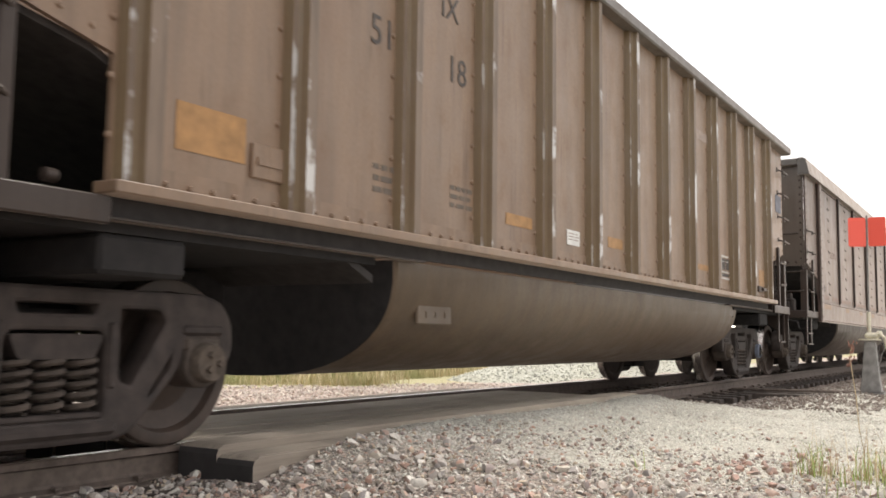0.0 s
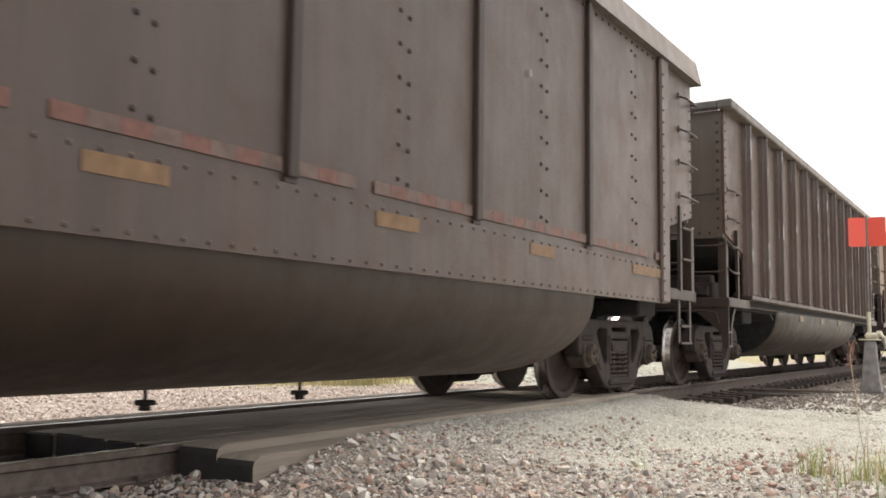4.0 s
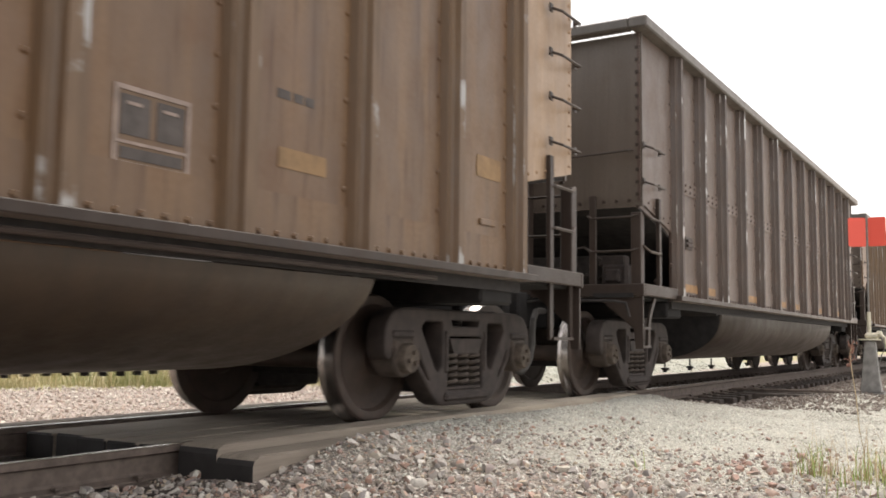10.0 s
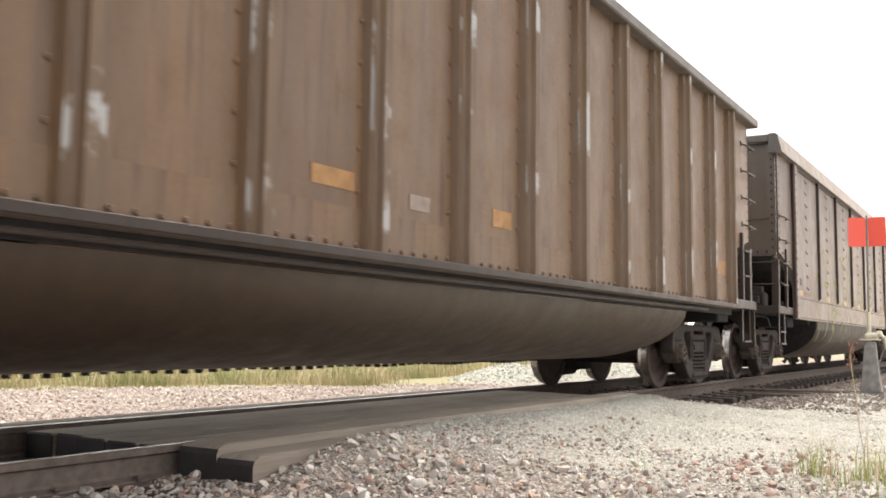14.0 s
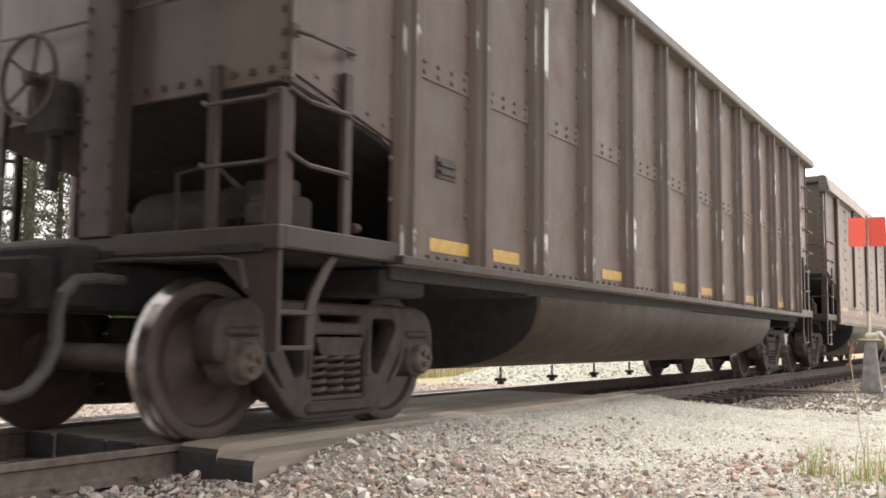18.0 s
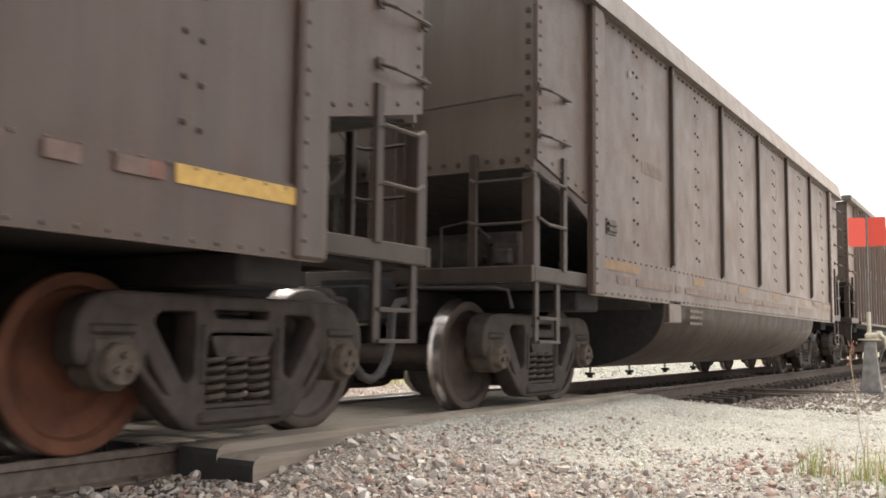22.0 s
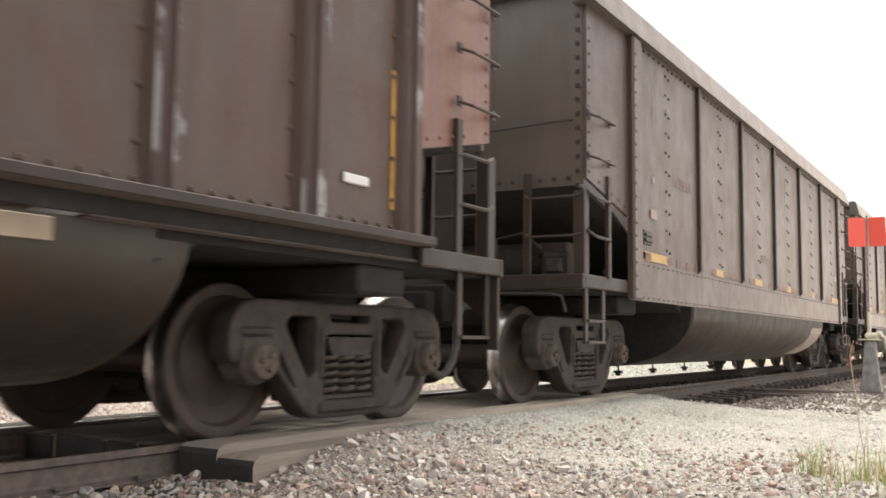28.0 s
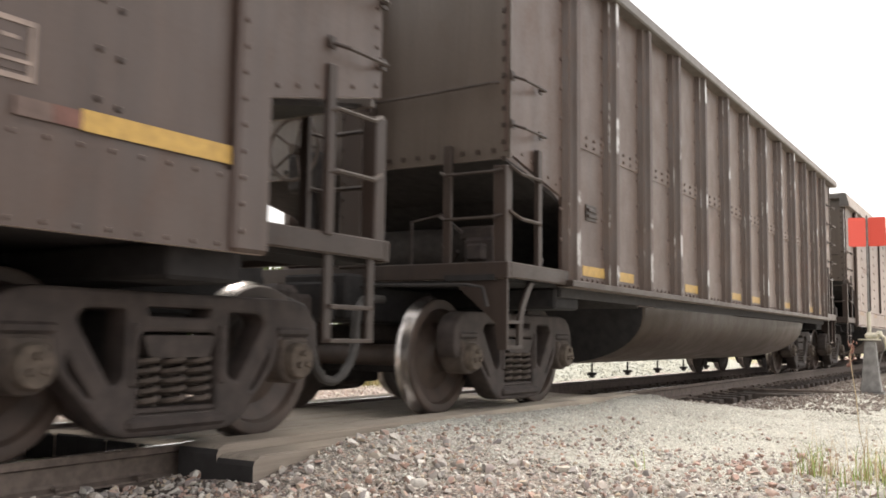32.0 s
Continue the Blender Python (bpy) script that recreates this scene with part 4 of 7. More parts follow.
def add_shell(car, z_top, y_in, trim=0.0):
    def end():
        bm = new_box(7.20, 7.23, -y_in, y_in, 1.985, z_top)
        return mesh_of("end_panel", bm, ENDPAINT)

    def heads():
        bm = bmesh.new()
        for sy in (-1, 1):
            for k in range(int((z_top - 2.0) / 0.13)):
                z = 1.98 + 0.13 * k
                box(bm, 7.23, 7.245, sy * (y_in - 0.05) - 0.018, sy * (y_in - 0.05) + 0.018, z - 0.018, z + 0.018)
        for k in range(int(2 * y_in / 0.14)):
            y = -y_in + 0.1 + 0.14 * k
            box(bm, 7.23, 7.245, y - 0.018, y + 0.018, 2.03, 2.066)
        return mesh_of("riveting", bm, GRIME)
    for turn in (0, 180):
        r = Matrix.Rotation(radians(turn), 4, "Z") @ Matrix.Translation((-trim, 0, 0))
        share("slope_sheet", keep("slope", slope_sheet), car, r)
        share("end_panel", keep(("end", z_top), end), car, r)
        tagged(share("riveting", keep(("endriv", z_top), heads), car, r), kind="stuff")


def corner_sheets(car, mats, y, z_top, u_lo, u_hi, u_end=7.24):
    """The upper side sheets over the end platforms; mats: for the -x end and the +x end of the near side."""
    def sheet(m, u0):
        bm = bmesh.new()
        z0 = 2.04 - 0.223 * (u_end - u0)
        prism(bm, [(u0, z0), (u_end, 2.04), (u_end, z_top), (u0, z_top)], -y, -y + 0.03)
        spots = [(u_end - 0.05, -y, 2.10 + 0.12 * k) for k in range(int((z_top - 2.1) / 0.12))] + [(u0 + 0.12 + 0.16 * k, -y, z0 + 0.09 + 0.036 * k) for k in range(int((u_end - u0 - 0.2) / 0.16))]
        return mesh_of("corner_sheet", rivets(bm, spots, 0.017, 0.013), m)
    mirror = Matrix.Diagonal((-1, 1, 1, 1))
    left, right = mats
    lo = keep(("csheet", left.name, y, u_lo, z_top, u_end), lambda: sheet(left, u_lo))
    hi = keep(("csheet", right.name, y, u_hi, z_top, u_end), lambda: sheet(right, u_hi))
    share("corner_sheet", hi, car)
    share("corner_sheet", lo, car, mirror)
    share("corner_sheet", lo, car, Matrix.Rotation(math.pi, 4, "Z"))
    share("corner_sheet", hi, car, Matrix.Diagonal((1, -1, 1, 1)))


def rib_mesh(z0, z1, wide, deep, mat, face):
    rings = [[(-wide / 2, 0, z), (-wide * 0.36, -deep, z), (wide * 0.36, -deep, z), (wide / 2, 0, z)] for z in (z0, z1)]
    bm = loft(bmesh.new(), rings)
    bmesh.ops.bevel(bm, geom=[e for e in bm.edges if abs(e.verts[0].co.y + deep) < 1e-4 and abs(e.verts[1].co.y + deep) < 1e-4 and abs(e.verts[0].co.z - e.verts[1].co.z) > 1], offset=0.055, segments=5, affect="EDGES")
    bm.normal_update()
    for f in bm.faces:
        if f.normal.y < -0.97 or (f.normal.y < -0.25 and f.normal.x > 0):
            f.material_index = 1
    return mesh_of("rib", bm, [mat, face], True)


RIB_US = [-6.17, -5.15, -4.09, -3.03, -2.0, -0.97, 0.06, 1.08, 2.10, 3.13, 4.16, 5.18, 6.14]
RIB_TAN = [-6.08, -5.01, -3.96, -2.95, -1.93, -0.92, 0.08, 1.05, 2.02, 2.99, 3.96, 4.93, 5.98]
RIB_SEAM = [-6.05, -5.12, -4.17, -3.17, -2.13, -1.07, 0.0, 1.07, 2.14, 3.19, 4.21, 5.18, 6.12]


def drain_rods(car, us):
    def rod():
        bm = bmesh.new()
        tube(bm, [(0, 0, 0.30), (0, 0, 0.13)], 0.014, 6)
        box(bm, -0.055, 0.055, -0.05, 0.05, 0.15, 0.185, 0.008)
        box(bm, -0.03, 0.03, -0.03, 0.03, 0.115, 0.15, 0.006)
        return mesh_of("drain_rod", bm, DARK)
    for u in us:
        share("drain_rod", keep("rod", rod), car, pose(u, 0, 0))


def ribbed_car(tint, tub_mat=None, splice=False, corners=None, teeth=False, low_sill=False):
    """A coal car with outside ribs; splice: a riveted seam half way up the sides."""
    pm, rm = PAINTS[tint], RIBS[tint]
    tub_mat = tub_mat or TUBBROWN
    car = new("coal_car")
    ribs = RIB_SEAM if splice else RIB_TAN if tint == "tan" else RIB_US
    lo, hi, trim = (6.17, 6.24, 0.06) if splice else (6.22, 6.12, 0.0) if tint == "tan" else (6.30, 6.27, 0.0)
    zl = 1.045 if low_sill else 1.19
    ys, zt = 1.50, 3.83 if splice else 3.71
    rib = keep(("rib", tint, zl, zt), lambda: rib_mesh(zl + 0.055, zt, 0.25, 0.105, rm, WORN[tint]))

    def side():
        bm = new_box(-lo, hi, -ys, -ys + 0.03, zl + 0.03, zt)
        return mesh_of("side_panel", bm, pm)

    def foot(w):
        return mesh_of("foot_plate", new_box(-w / 2, w / 2, -0.008, 0, zl + 0.057, 1.35), pm)

    def sill():
        return mesh_of("side_sill", new_box(-lo - 0.06, hi + 0.06, -1.63, -1.47, zl, zl + 0.055, 0.006), pm if tint == "tan" else GRIME)

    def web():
        # black, so the shade of the recess under the ledge is in its colour
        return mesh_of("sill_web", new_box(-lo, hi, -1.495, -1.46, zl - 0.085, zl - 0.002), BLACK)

    def flange():
        bm = bmesh.new()
        if low_sill:
            tube(bm, [(-4.7, -1.55, zl - 0.055), (4.95, -1.55, zl - 0.055)], 0.016, 8)
        else:
            box(bm, 3.75, 7.2, -1.54, -1.44, zl - 0.105, zl - 0.092, 0.003)
        return mesh_of("sill_flange", bm, GRIME)

    def chord():
        bm = new_box(-7.36, 7.36, -1.64, -1.44, zt, zt + 0.12, 0.015)
        return mesh_of("top_chord", bm, CHORD)

    def heads():
        bm = bmesh.new()
        spots = []
        for a, b in zip(ribs, ribs[1:]):
            spots += [(a + 0.17 + (b - a - 0.34) * k / 5, -ys - 0.008, zl + 0.09) for k in range(6)]
        for u in ribs:
            spots += [(u - 0.155, -ys, 1.45 + 0.26 * k) for k in range(9)]
        if splice:
            for a, b in zip(ribs, ribs[1:]):
                box(bm, a + 0.11, b - 0.11, -ys - 0.012, -ys, 2.31, 2.46)
                spots += [(a + 0.2 + (b - a - 0.4) * k / 3, -ys - 0.012, z) for k in range(4) for z in (2.35, 2.42)]
        return mesh_of("riveting", rivets(bm, spots, 0.02, 0.016), pm)
    for sy in (-1, 1):
        turn = Matrix.Rotation(0 if sy < 0 else math.pi, 4, "Z")
        share("side_panel", keep(("side", tint, splice, low_sill), side), car, turn)
        for u in ribs:
            share("rib", rib, car, turn @ pose(u, -ys, 0))
        for a, b in zip(ribs, ribs[1:]):
            w = round(b - a - 0.22, 3)
            share("foot_plate", keep(("foot", tint, w, zl), lambda: foot(w)), car, turn @ pose((a + b) / 2, -ys, 0))
        share("side_sill", keep(("sill", tint, splice, low_sill), sill), car, turn)
        share("sill_web", keep(("web", splice, low_sill, lo), web), car, turn)
        if not splice:
            share("sill_flange", keep(("flange", low_sill), flange), car, turn)
        if not low_sill:
            share("sill_flange", keep(("flange", low_sill), flange), car, turn @ Matrix.Diagonal((-1, 1, 1, 1)))
        share("top_chord", keep(("chord_r", zt), chord), car, turn)
        tagged(share("riveting", keep(("riv", tint, splice, zl), heads), car, turn), kind="stuff")
    c = END_TONES.get(corners, pm)
    corner_sheets(car, (pm, c), ys, zt, lo, hi, 7.24 - trim)
    add_shell(car, zt, 1.46, trim)
    for turn in (0, math.pi):
        share("end_chord", keep(("endchord", zt), lambda: mesh_of("end_chord", new_box(7.20, 7.36, -1.44, 1.44, zt + 0.005, zt + 0.115, 0.015), CHORD)), car, Matrix.Rotation(turn, 4, "Z"))
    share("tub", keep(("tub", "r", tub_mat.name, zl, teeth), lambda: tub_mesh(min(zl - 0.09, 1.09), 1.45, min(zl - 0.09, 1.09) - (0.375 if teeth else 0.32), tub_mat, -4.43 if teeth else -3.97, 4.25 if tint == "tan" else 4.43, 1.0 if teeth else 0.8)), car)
    if teeth:
        def row():
            bm = bmesh.new()
            for k in range(62):
                u = -4.0 + 0.131 * k
                box(bm, u - 0.013, u + 0.013, -0.03, 0.03, 0.350 + 0.007 * math.sin(7 * k), 0.395)
            return mesh_of("bolting", bm, DARK)
        tagged(share("bolting", keep("teeth", row), car), kind="stuff")
    elif splice:
        drain_rods(car, [-1.90, -0.59, 0.71, 2.02, 3.35])
    return car, add_ends(car, 1.53, 3.6, trim=trim)


POSTS = [-3.92, -1.90, 0.10, 2.07, 4.07]
RIVET_US = [-5.05, -2.95, -0.87, 1.16, 3.18, 5.25]


def smooth_car(tint, stripe=0):
    """A coal car with riveted flat sides, thin posts, a deep lower belt and a slanted top chord."""
    pm = PAINTS[tint]
    car = new("coal_car")
    ys, zt = 1.58, 3.63

    def belt():
        bm = bmesh.new()
        prism(bm, [(-6.22, 1.0), (6.20, 1.0), (6.20, 1.39), (-6.22, 1.39)], -ys - 0.02, -ys + 0.02)
        spots = [(-6.2 + 0.155 * k, -ys - 0.02, 1.36) for k in range(80)] + [(-6.2 + 0.155 * k, -ys - 0.02, 1.03) for k in range(80)]
        return mesh_of("lower_belt", rivets(bm, spots, 0.014, 0.01), pm)

    def post():
        bm = new_box(-0.04, 0.04, -0.045, 0, 1.42, zt, 0.008)
        box(bm, -0.05, 0.05, -0.02, 0, 1.395, 1.42)
        return mesh_of("side_post", bm, GRIME)

    def corner():
        bm = new_box(-0.125, 0.125, -0.055, 0, 1.0, zt, 0.02)
        spots = [(-0.08, -0.055, 1.1 + 0.13 * k) for k in range(19)]
        return mesh_of("end_post", rivets(bm, spots, 0.016, 0.012), pm)

    def chord():
        bm = bmesh.new()
        loft(bm, [[(u, -1.665, zt), (u, -1.655, zt + 0.05), (u, -1.60, zt + 0.29), (u, -1.55, zt + 0.31), (u, -1.46, zt + 0.31), (u, -1.46, zt)] for u in (-7.36, 7.36)])
        return mesh_of("top_chord", bm, CHORD)

    def heads():
        spots = []
        for a in RIVET_US:
            for k in range(10):
                z = 1.56 + 0.213 * k
                spots += [(a - 0.05, -ys, z + 0.01), (a + 0.055, -ys, z - 0.012)]
        spots += [(-6.1 + 0.155 * k, -ys, zt - 0.05) for k in range(79)]
        return mesh_of("riveting", rivets(bmesh.new(), spots, 0.019, 0.014), GRIME)
    for sy in (-1, 1):
        turn = Matrix.Rotation(0 if sy < 0 else math.pi, 4, "Z")
        share("side_panel", keep(("sside", tint), lambda: mesh_of("side_panel", new_box(-6.2, 6.2, -ys, -ys + 0.03, 1.37, zt), pm)), car, turn)
        share("lower_belt", keep(("belt", tint), belt), car, turn)
        for u in POSTS:
            share("side_post", keep("spost", post), car, turn @ pose(u, -ys, 0))
        for u in (-6.10, 6.09):
            share("end_post", keep(("cpost", tint), corner), car, turn @ pose(u, -ys, 0))
        share("top_chord", keep("schord", chord), car, turn)
        tagged(share("riveting", keep("sriv", heads), car, turn), kind="stuff")
    corner_sheets(car, (pm, pm), ys - 0.02, zt, 6.2, 6.2)
    add_shell(car, zt + 0.2, 1.52)
    for turn in (0, math.pi):
        share("end_chord", keep("sendchord", lambda: mesh_of("end_chord", new_box(7.20, 7.36, -1.46, 1.46, zt + 0.18, zt + 0.305, 0.015), CHORD)), car, Matrix.Rotation(turn, 4, "Z"))
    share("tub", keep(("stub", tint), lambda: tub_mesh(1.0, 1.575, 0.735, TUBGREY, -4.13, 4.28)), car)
    drain_rods(car, [-3.5, -2.42, -0.98, 0.60, 2.12])
    return car, add_ends(car, 1.57, 3.6, gussets=False)


# ---- markings: thin plates and paint films on the near side ----
FILMS = {}


def film(car):
    """The next thin layer on a car, so that no two markings share a plane."""
    FILMS[car] = FILMS.get(car, 0) + 1
    return 0.002 + 0.0002 * FILMS[car]


def sticker(car, name, u0, u1, z0, z1, mat, y, label=""):
    d = film(car)
    part(name, new_box(u0, u1, y - d - 0.002, y - d, z0, z1), mat, car, label)


def framed_box(car, u0, u1, z0, z1, y, mat=WHITE, inner=STENCIL):
    """A stencilled data panel: a pale frame round dark squares."""
    bm = bmesh.new()
    w, zc = 0.022, z0 + 0.28 * (z1 - z0)
    ring = [[bm.verts.new((u, yy, z)) for u, z in p] for p in ([(u0, z0), (u1, z0), (u1, z1), (u0, z1)], [(u0 + w, z0 + w), (u1 - w, z0 + w), (u1 - w, z1 - w), (u0 + w, z1 - w)]) for yy in (y - 0.006, y - 0.001)]
    for a, b in ((0, 2), (2, 3), (3, 1), (1, 0)):
        for q in range(4):
            bm.faces.new((ring[a][q], ring[a][(q + 1) % 4], ring[b][(q + 1) % 4], ring[b][q]))
    bmesh.ops.recalc_face_normals(bm, faces=bm.faces)
    panel = part("data_panel", bm, mat, car, "stencilled data panel in a pale frame")
    part("crossbar", new_box(u0 + w, u1 - w, y - 0.006, y - 0.001, zc, zc + 0.014), mat, panel)
    um = (u0 + u1) / 2
    for a, b, c, d in ((u0 + 0.035, um - 0.02, zc + 0.04, z1 - 0.04), (um + 0.02, u1 - 0.035, zc + 0.04, z1 - 0.04), (u0 + 0.04, u1 - 0.04, z0 + 0.035, zc - 0.015)):
        part("data_square", new_box(a, b, y - 0.004, y - 0.001, c, d), inner, panel)
    for a, b in ((u0 + 0.07, um - 0.07), (um + 0.05, u1 - 0.08)):
        part("text_bar", new_box(a, b, y - 0.007, y - 0.004, z1 - 0.085, z1 - 0.07), mat, panel)


def hatch(car, u, z, y):
    bm = new_box(u, u + 0.24, y - 0.012, y, z, z + 0.15, 0.004)
    for dz in (0.03, 0.085):
        box(bm, u + 0.02, u + 0.22, y - 0.03, y - 0.01, z + dz, z + dz + 0.03, 0.003)
    part("routing_board", bm, GRIME, car)


def lettering(car, words, u, z, size, y, mat, name="lettering", turn=0):
    cu = bpy.data.curves.new(name, "FONT")
    cu.body, cu.size, cu.extrude = words, size, 0.0015
    tmp = new(name + "_outline", cu)
    me = bpy.data.meshes.new_from_object(tmp.evaluated_get(bpy.context.evaluated_depsgraph_get()))
    bpy.data.objects.remove(tmp)
    bpy.data.curves.remove(cu)
    me.materials.clear()
    me.materials.append(mat)
    share(name, me, car, pose(u, y - film(car), z, 90, 0, 0) @ pose(0, 0, 0, 0, 0, turn))


def text_bars(car, u0, u1, z0, rows, mat, y, h=0.035, step=0.075, seed=0):
    rnd = random.Random(seed)
    bm = bmesh.new()
    for k in range(rows):
        u = u0
        z = z0 - k * step
        while u < u1 - 0.02:
            w = min(rnd.uniform(0.04, 0.12), u1 - u)
            box(bm, u, u + w, y - 0.003, y - 0.001, z, z + h)
            u += w + rnd.uniform(0.015, 0.03)
    tagged(part("stencil_text", bm, mat, car), kind="stuff")


def smooth_face(z):
    """How far out the flat-sided car's skin stands at height z."""
    if z > 0.99:
        return -1.604 if z < 1.395 else -1.584
    s = min(1.0, (1.0 - z) / 0.735)
    sn = s ** (1 / 0.85)
    return -1.575 * (max(0.0, 1 - sn * sn) ** 0.5) ** 0.8 - 0.005


SOFT = {}


def soft(mat):
    """The same paint as an uneven spray mist, thin towards the edges of a stroke."""
    if mat.name not in SOFT:
        m = mat.copy()
        m.name = mat.name + "_mist"
        n, l = m.node_tree.nodes, m.node_tree.links
        at = n.new("ShaderNodeAttribute")
        at.attribute_name = "spray"
        fleck = noise_at(n, l, 26, 4, (1, 1, 0.5), seed=4)
        low = n.new("ShaderNodeMath")
        low.operation = "MULTIPLY_ADD"
        low.inputs[1].default_value = 0.9
        l.new(at.outputs["Fac"], low.inputs[0])
        l.new(fleck, low.inputs[2])
        mix, clear = n.new("ShaderNodeMixShader"), n.new("ShaderNodeBsdfTransparent")
        l.new(span(n, l, low.outputs[0], 0.62, 1.62), mix.inputs[0])
        l.new(clear.outputs[0], mix.inputs[1])
        l.new(n["Principled BSDF"].outputs[0], mix.inputs[2])
        l.new(mix.outputs[0], n["Material Output"].inputs["Surface"])
        SOFT[mat.name] = m
    return SOFT[mat.name]


def spray(car, pts, width, mat, name="graffiti_stroke", fade=0.35, close=False, steps=7):
    """A sprayed line through a few (u, z) points, laid on the side and belly."""
    p = [Vector(q) for q in pts]
    if close:
        p = [p[-1]] + p + [p[0], p[1]]
    else:
        p = [p[0] * 2 - p[1]] + p + [p[-1] * 2 - p[-2]]
    line = []
    for a, b, c, d in zip(p, p[1:], p[2:], p[3:]):
        for j in range(steps):
            t = j / steps
            line.append(0.5 * ((2 * b) + (c - a) * t + (2 * a - 5 * b + 4 * c - d) * t * t + (3 * b - a - 3 * c + d) * t ** 3))
    line.append(p[-2])
    bm = bmesh.new()
    rows = []
    k = len(line)
    lift = film(car)
    for i, q in enumerate(line):
        d = (line[min(i + 1, k - 1)] - line[max(i - 1, 0)]).normalized()
        nrm = Vector((-d.y, d.x))
        w = width * (0.5 - fade * 0.5 * abs(2 * i / (k - 1) - 1) ** 3 + 0.12 * noise.noise((q.x * 3, q.y * 3, 1.0)))
        row = []
        for sgn in (1, 0, -1):
            e = q + nrm * w * 1.5 * sgn
            row.append(bm.verts.new((e.x, smooth_face(e.y) - lift, e.y)))
        rows.append(row)
    for a, b in zip(rows, rows[1:]):
        bm.faces.new((a[0], a[1], b[1], b[0]))
        bm.faces.new((a[1], a[2], b[2], b[1]))
    ob = part(name, bm, soft(mat), car)
    thick = ob.data.attributes.new("spray", "FLOAT", "POINT")
    for i in range(k):
        ends = 1 - 0.45 * abs(2 * i / (k - 1) - 1) ** 4
        for j, v in enumerate((0.0, 1.0, 0.0)):
            thick.data[3 * i + j].value = v * ends
    return ob


def blot(car, u, z, r, mat, name="paint_spot", tall=1.3):
    lift = film(car)
    bm = bmesh.new()
    rows = []
    for k, q in enumerate((0.15, 0.5, 0.85, 1.12)):
        rows.append([])
        for j in range(24):
            a = 2 * math.pi * j / 24
            rr = r * q * (1 + 0.06 * math.sin(3 * a + 1) + 0.04 * math.sin(5 * a))
            zz = z + tall * rr * math.sin(a)
            rows[k].append(bm.verts.new((u + rr * math.cos(a), smooth_face(zz) - lift, zz)))
    for a, b in zip(rows, rows[1:]):
        for j in range(24):
            bm.faces.new((a[j], a[(j + 1) % 24], b[(j + 1) % 24], b[j]))
    bm.faces.new(rows[0])
    ob = part(name, bm, soft(mat), car)
    thick = ob.data.attributes.new("spray", "FLOAT", "POINT")
    for k, v in enumerate((1.0, 1.0, 0.8, 0.0)):
        for j in range(24):
            thick.data[24 * k + j].value = v
    return ob


def reflectors(car, spans, z, y, mat=None):
    for a, b in spans:
        sticker(car, "reflector", a, b, z, z + 0.09, mat or YELLOW, y, "yellow reflective strip")


SPANS_SMOOTH = [(-5.96, -5.03), (-3.22, -2.76), (-1.18, -0.72), (0.86, 1.32), (2.90, 3.34), (5.15, 6.04)]
SPANS_SEAM = [(-5.75, -5.24), (-4.88, -4.46), (-2.76, -2.26), (-0.68, -0.22), (0.42, 0.88), (2.58, 3.04), (4.62, 5.06), (5.38, 5.82)]


def stripe_band(car, z, faint, seed, red=None, pale=None):
    """Red and white safety blocks along the foot of the side panels, partly worn away."""
    rnd = random.Random(seed)
    stops = [-6.02] + POSTS + [6.12]
    for a, b in zip(stops, stops[1:]):
        u, k = a + 0.06, 0
        z_here = z
        if z < 1.2 and b > 6:
            # low on the belt, the last stripe sits level with the reflector that ends it
            z_here, b = z + 0.15, 5.14
        while u < b - 0.1:
            w = min(0.17, b - 0.06 - u)
            if rnd.random() > faint:
                sticker(car, "safety_stripe", u, u + w, z_here, z_here + 0.075, (red or REDSTRIPE) if k % 2 else (pale or PALESTRIPE), -1.58 if z > 1.39 else -1.60)
            u += w + 0.002
            k += 1


def scuffs(car, seed):
    """Pale spots of paint and dried spill that show on the upper panels."""
    rnd = random.Random(seed)
    for k in range(9):
        a = rnd.choice(RIVET_US) + rnd.uniform(-0.5, 0.5)
        blot(car, a, rnd.uniform(2.2, 3.3), rnd.uniform(0.02, 0.045), CHALK)
        if k % 3 == 0:
            spray(car, [(a, 3.3), (a + 0.01, 3.0), (a - 0.01, 2.8)], 0.05, CHALK, "spill_mark")


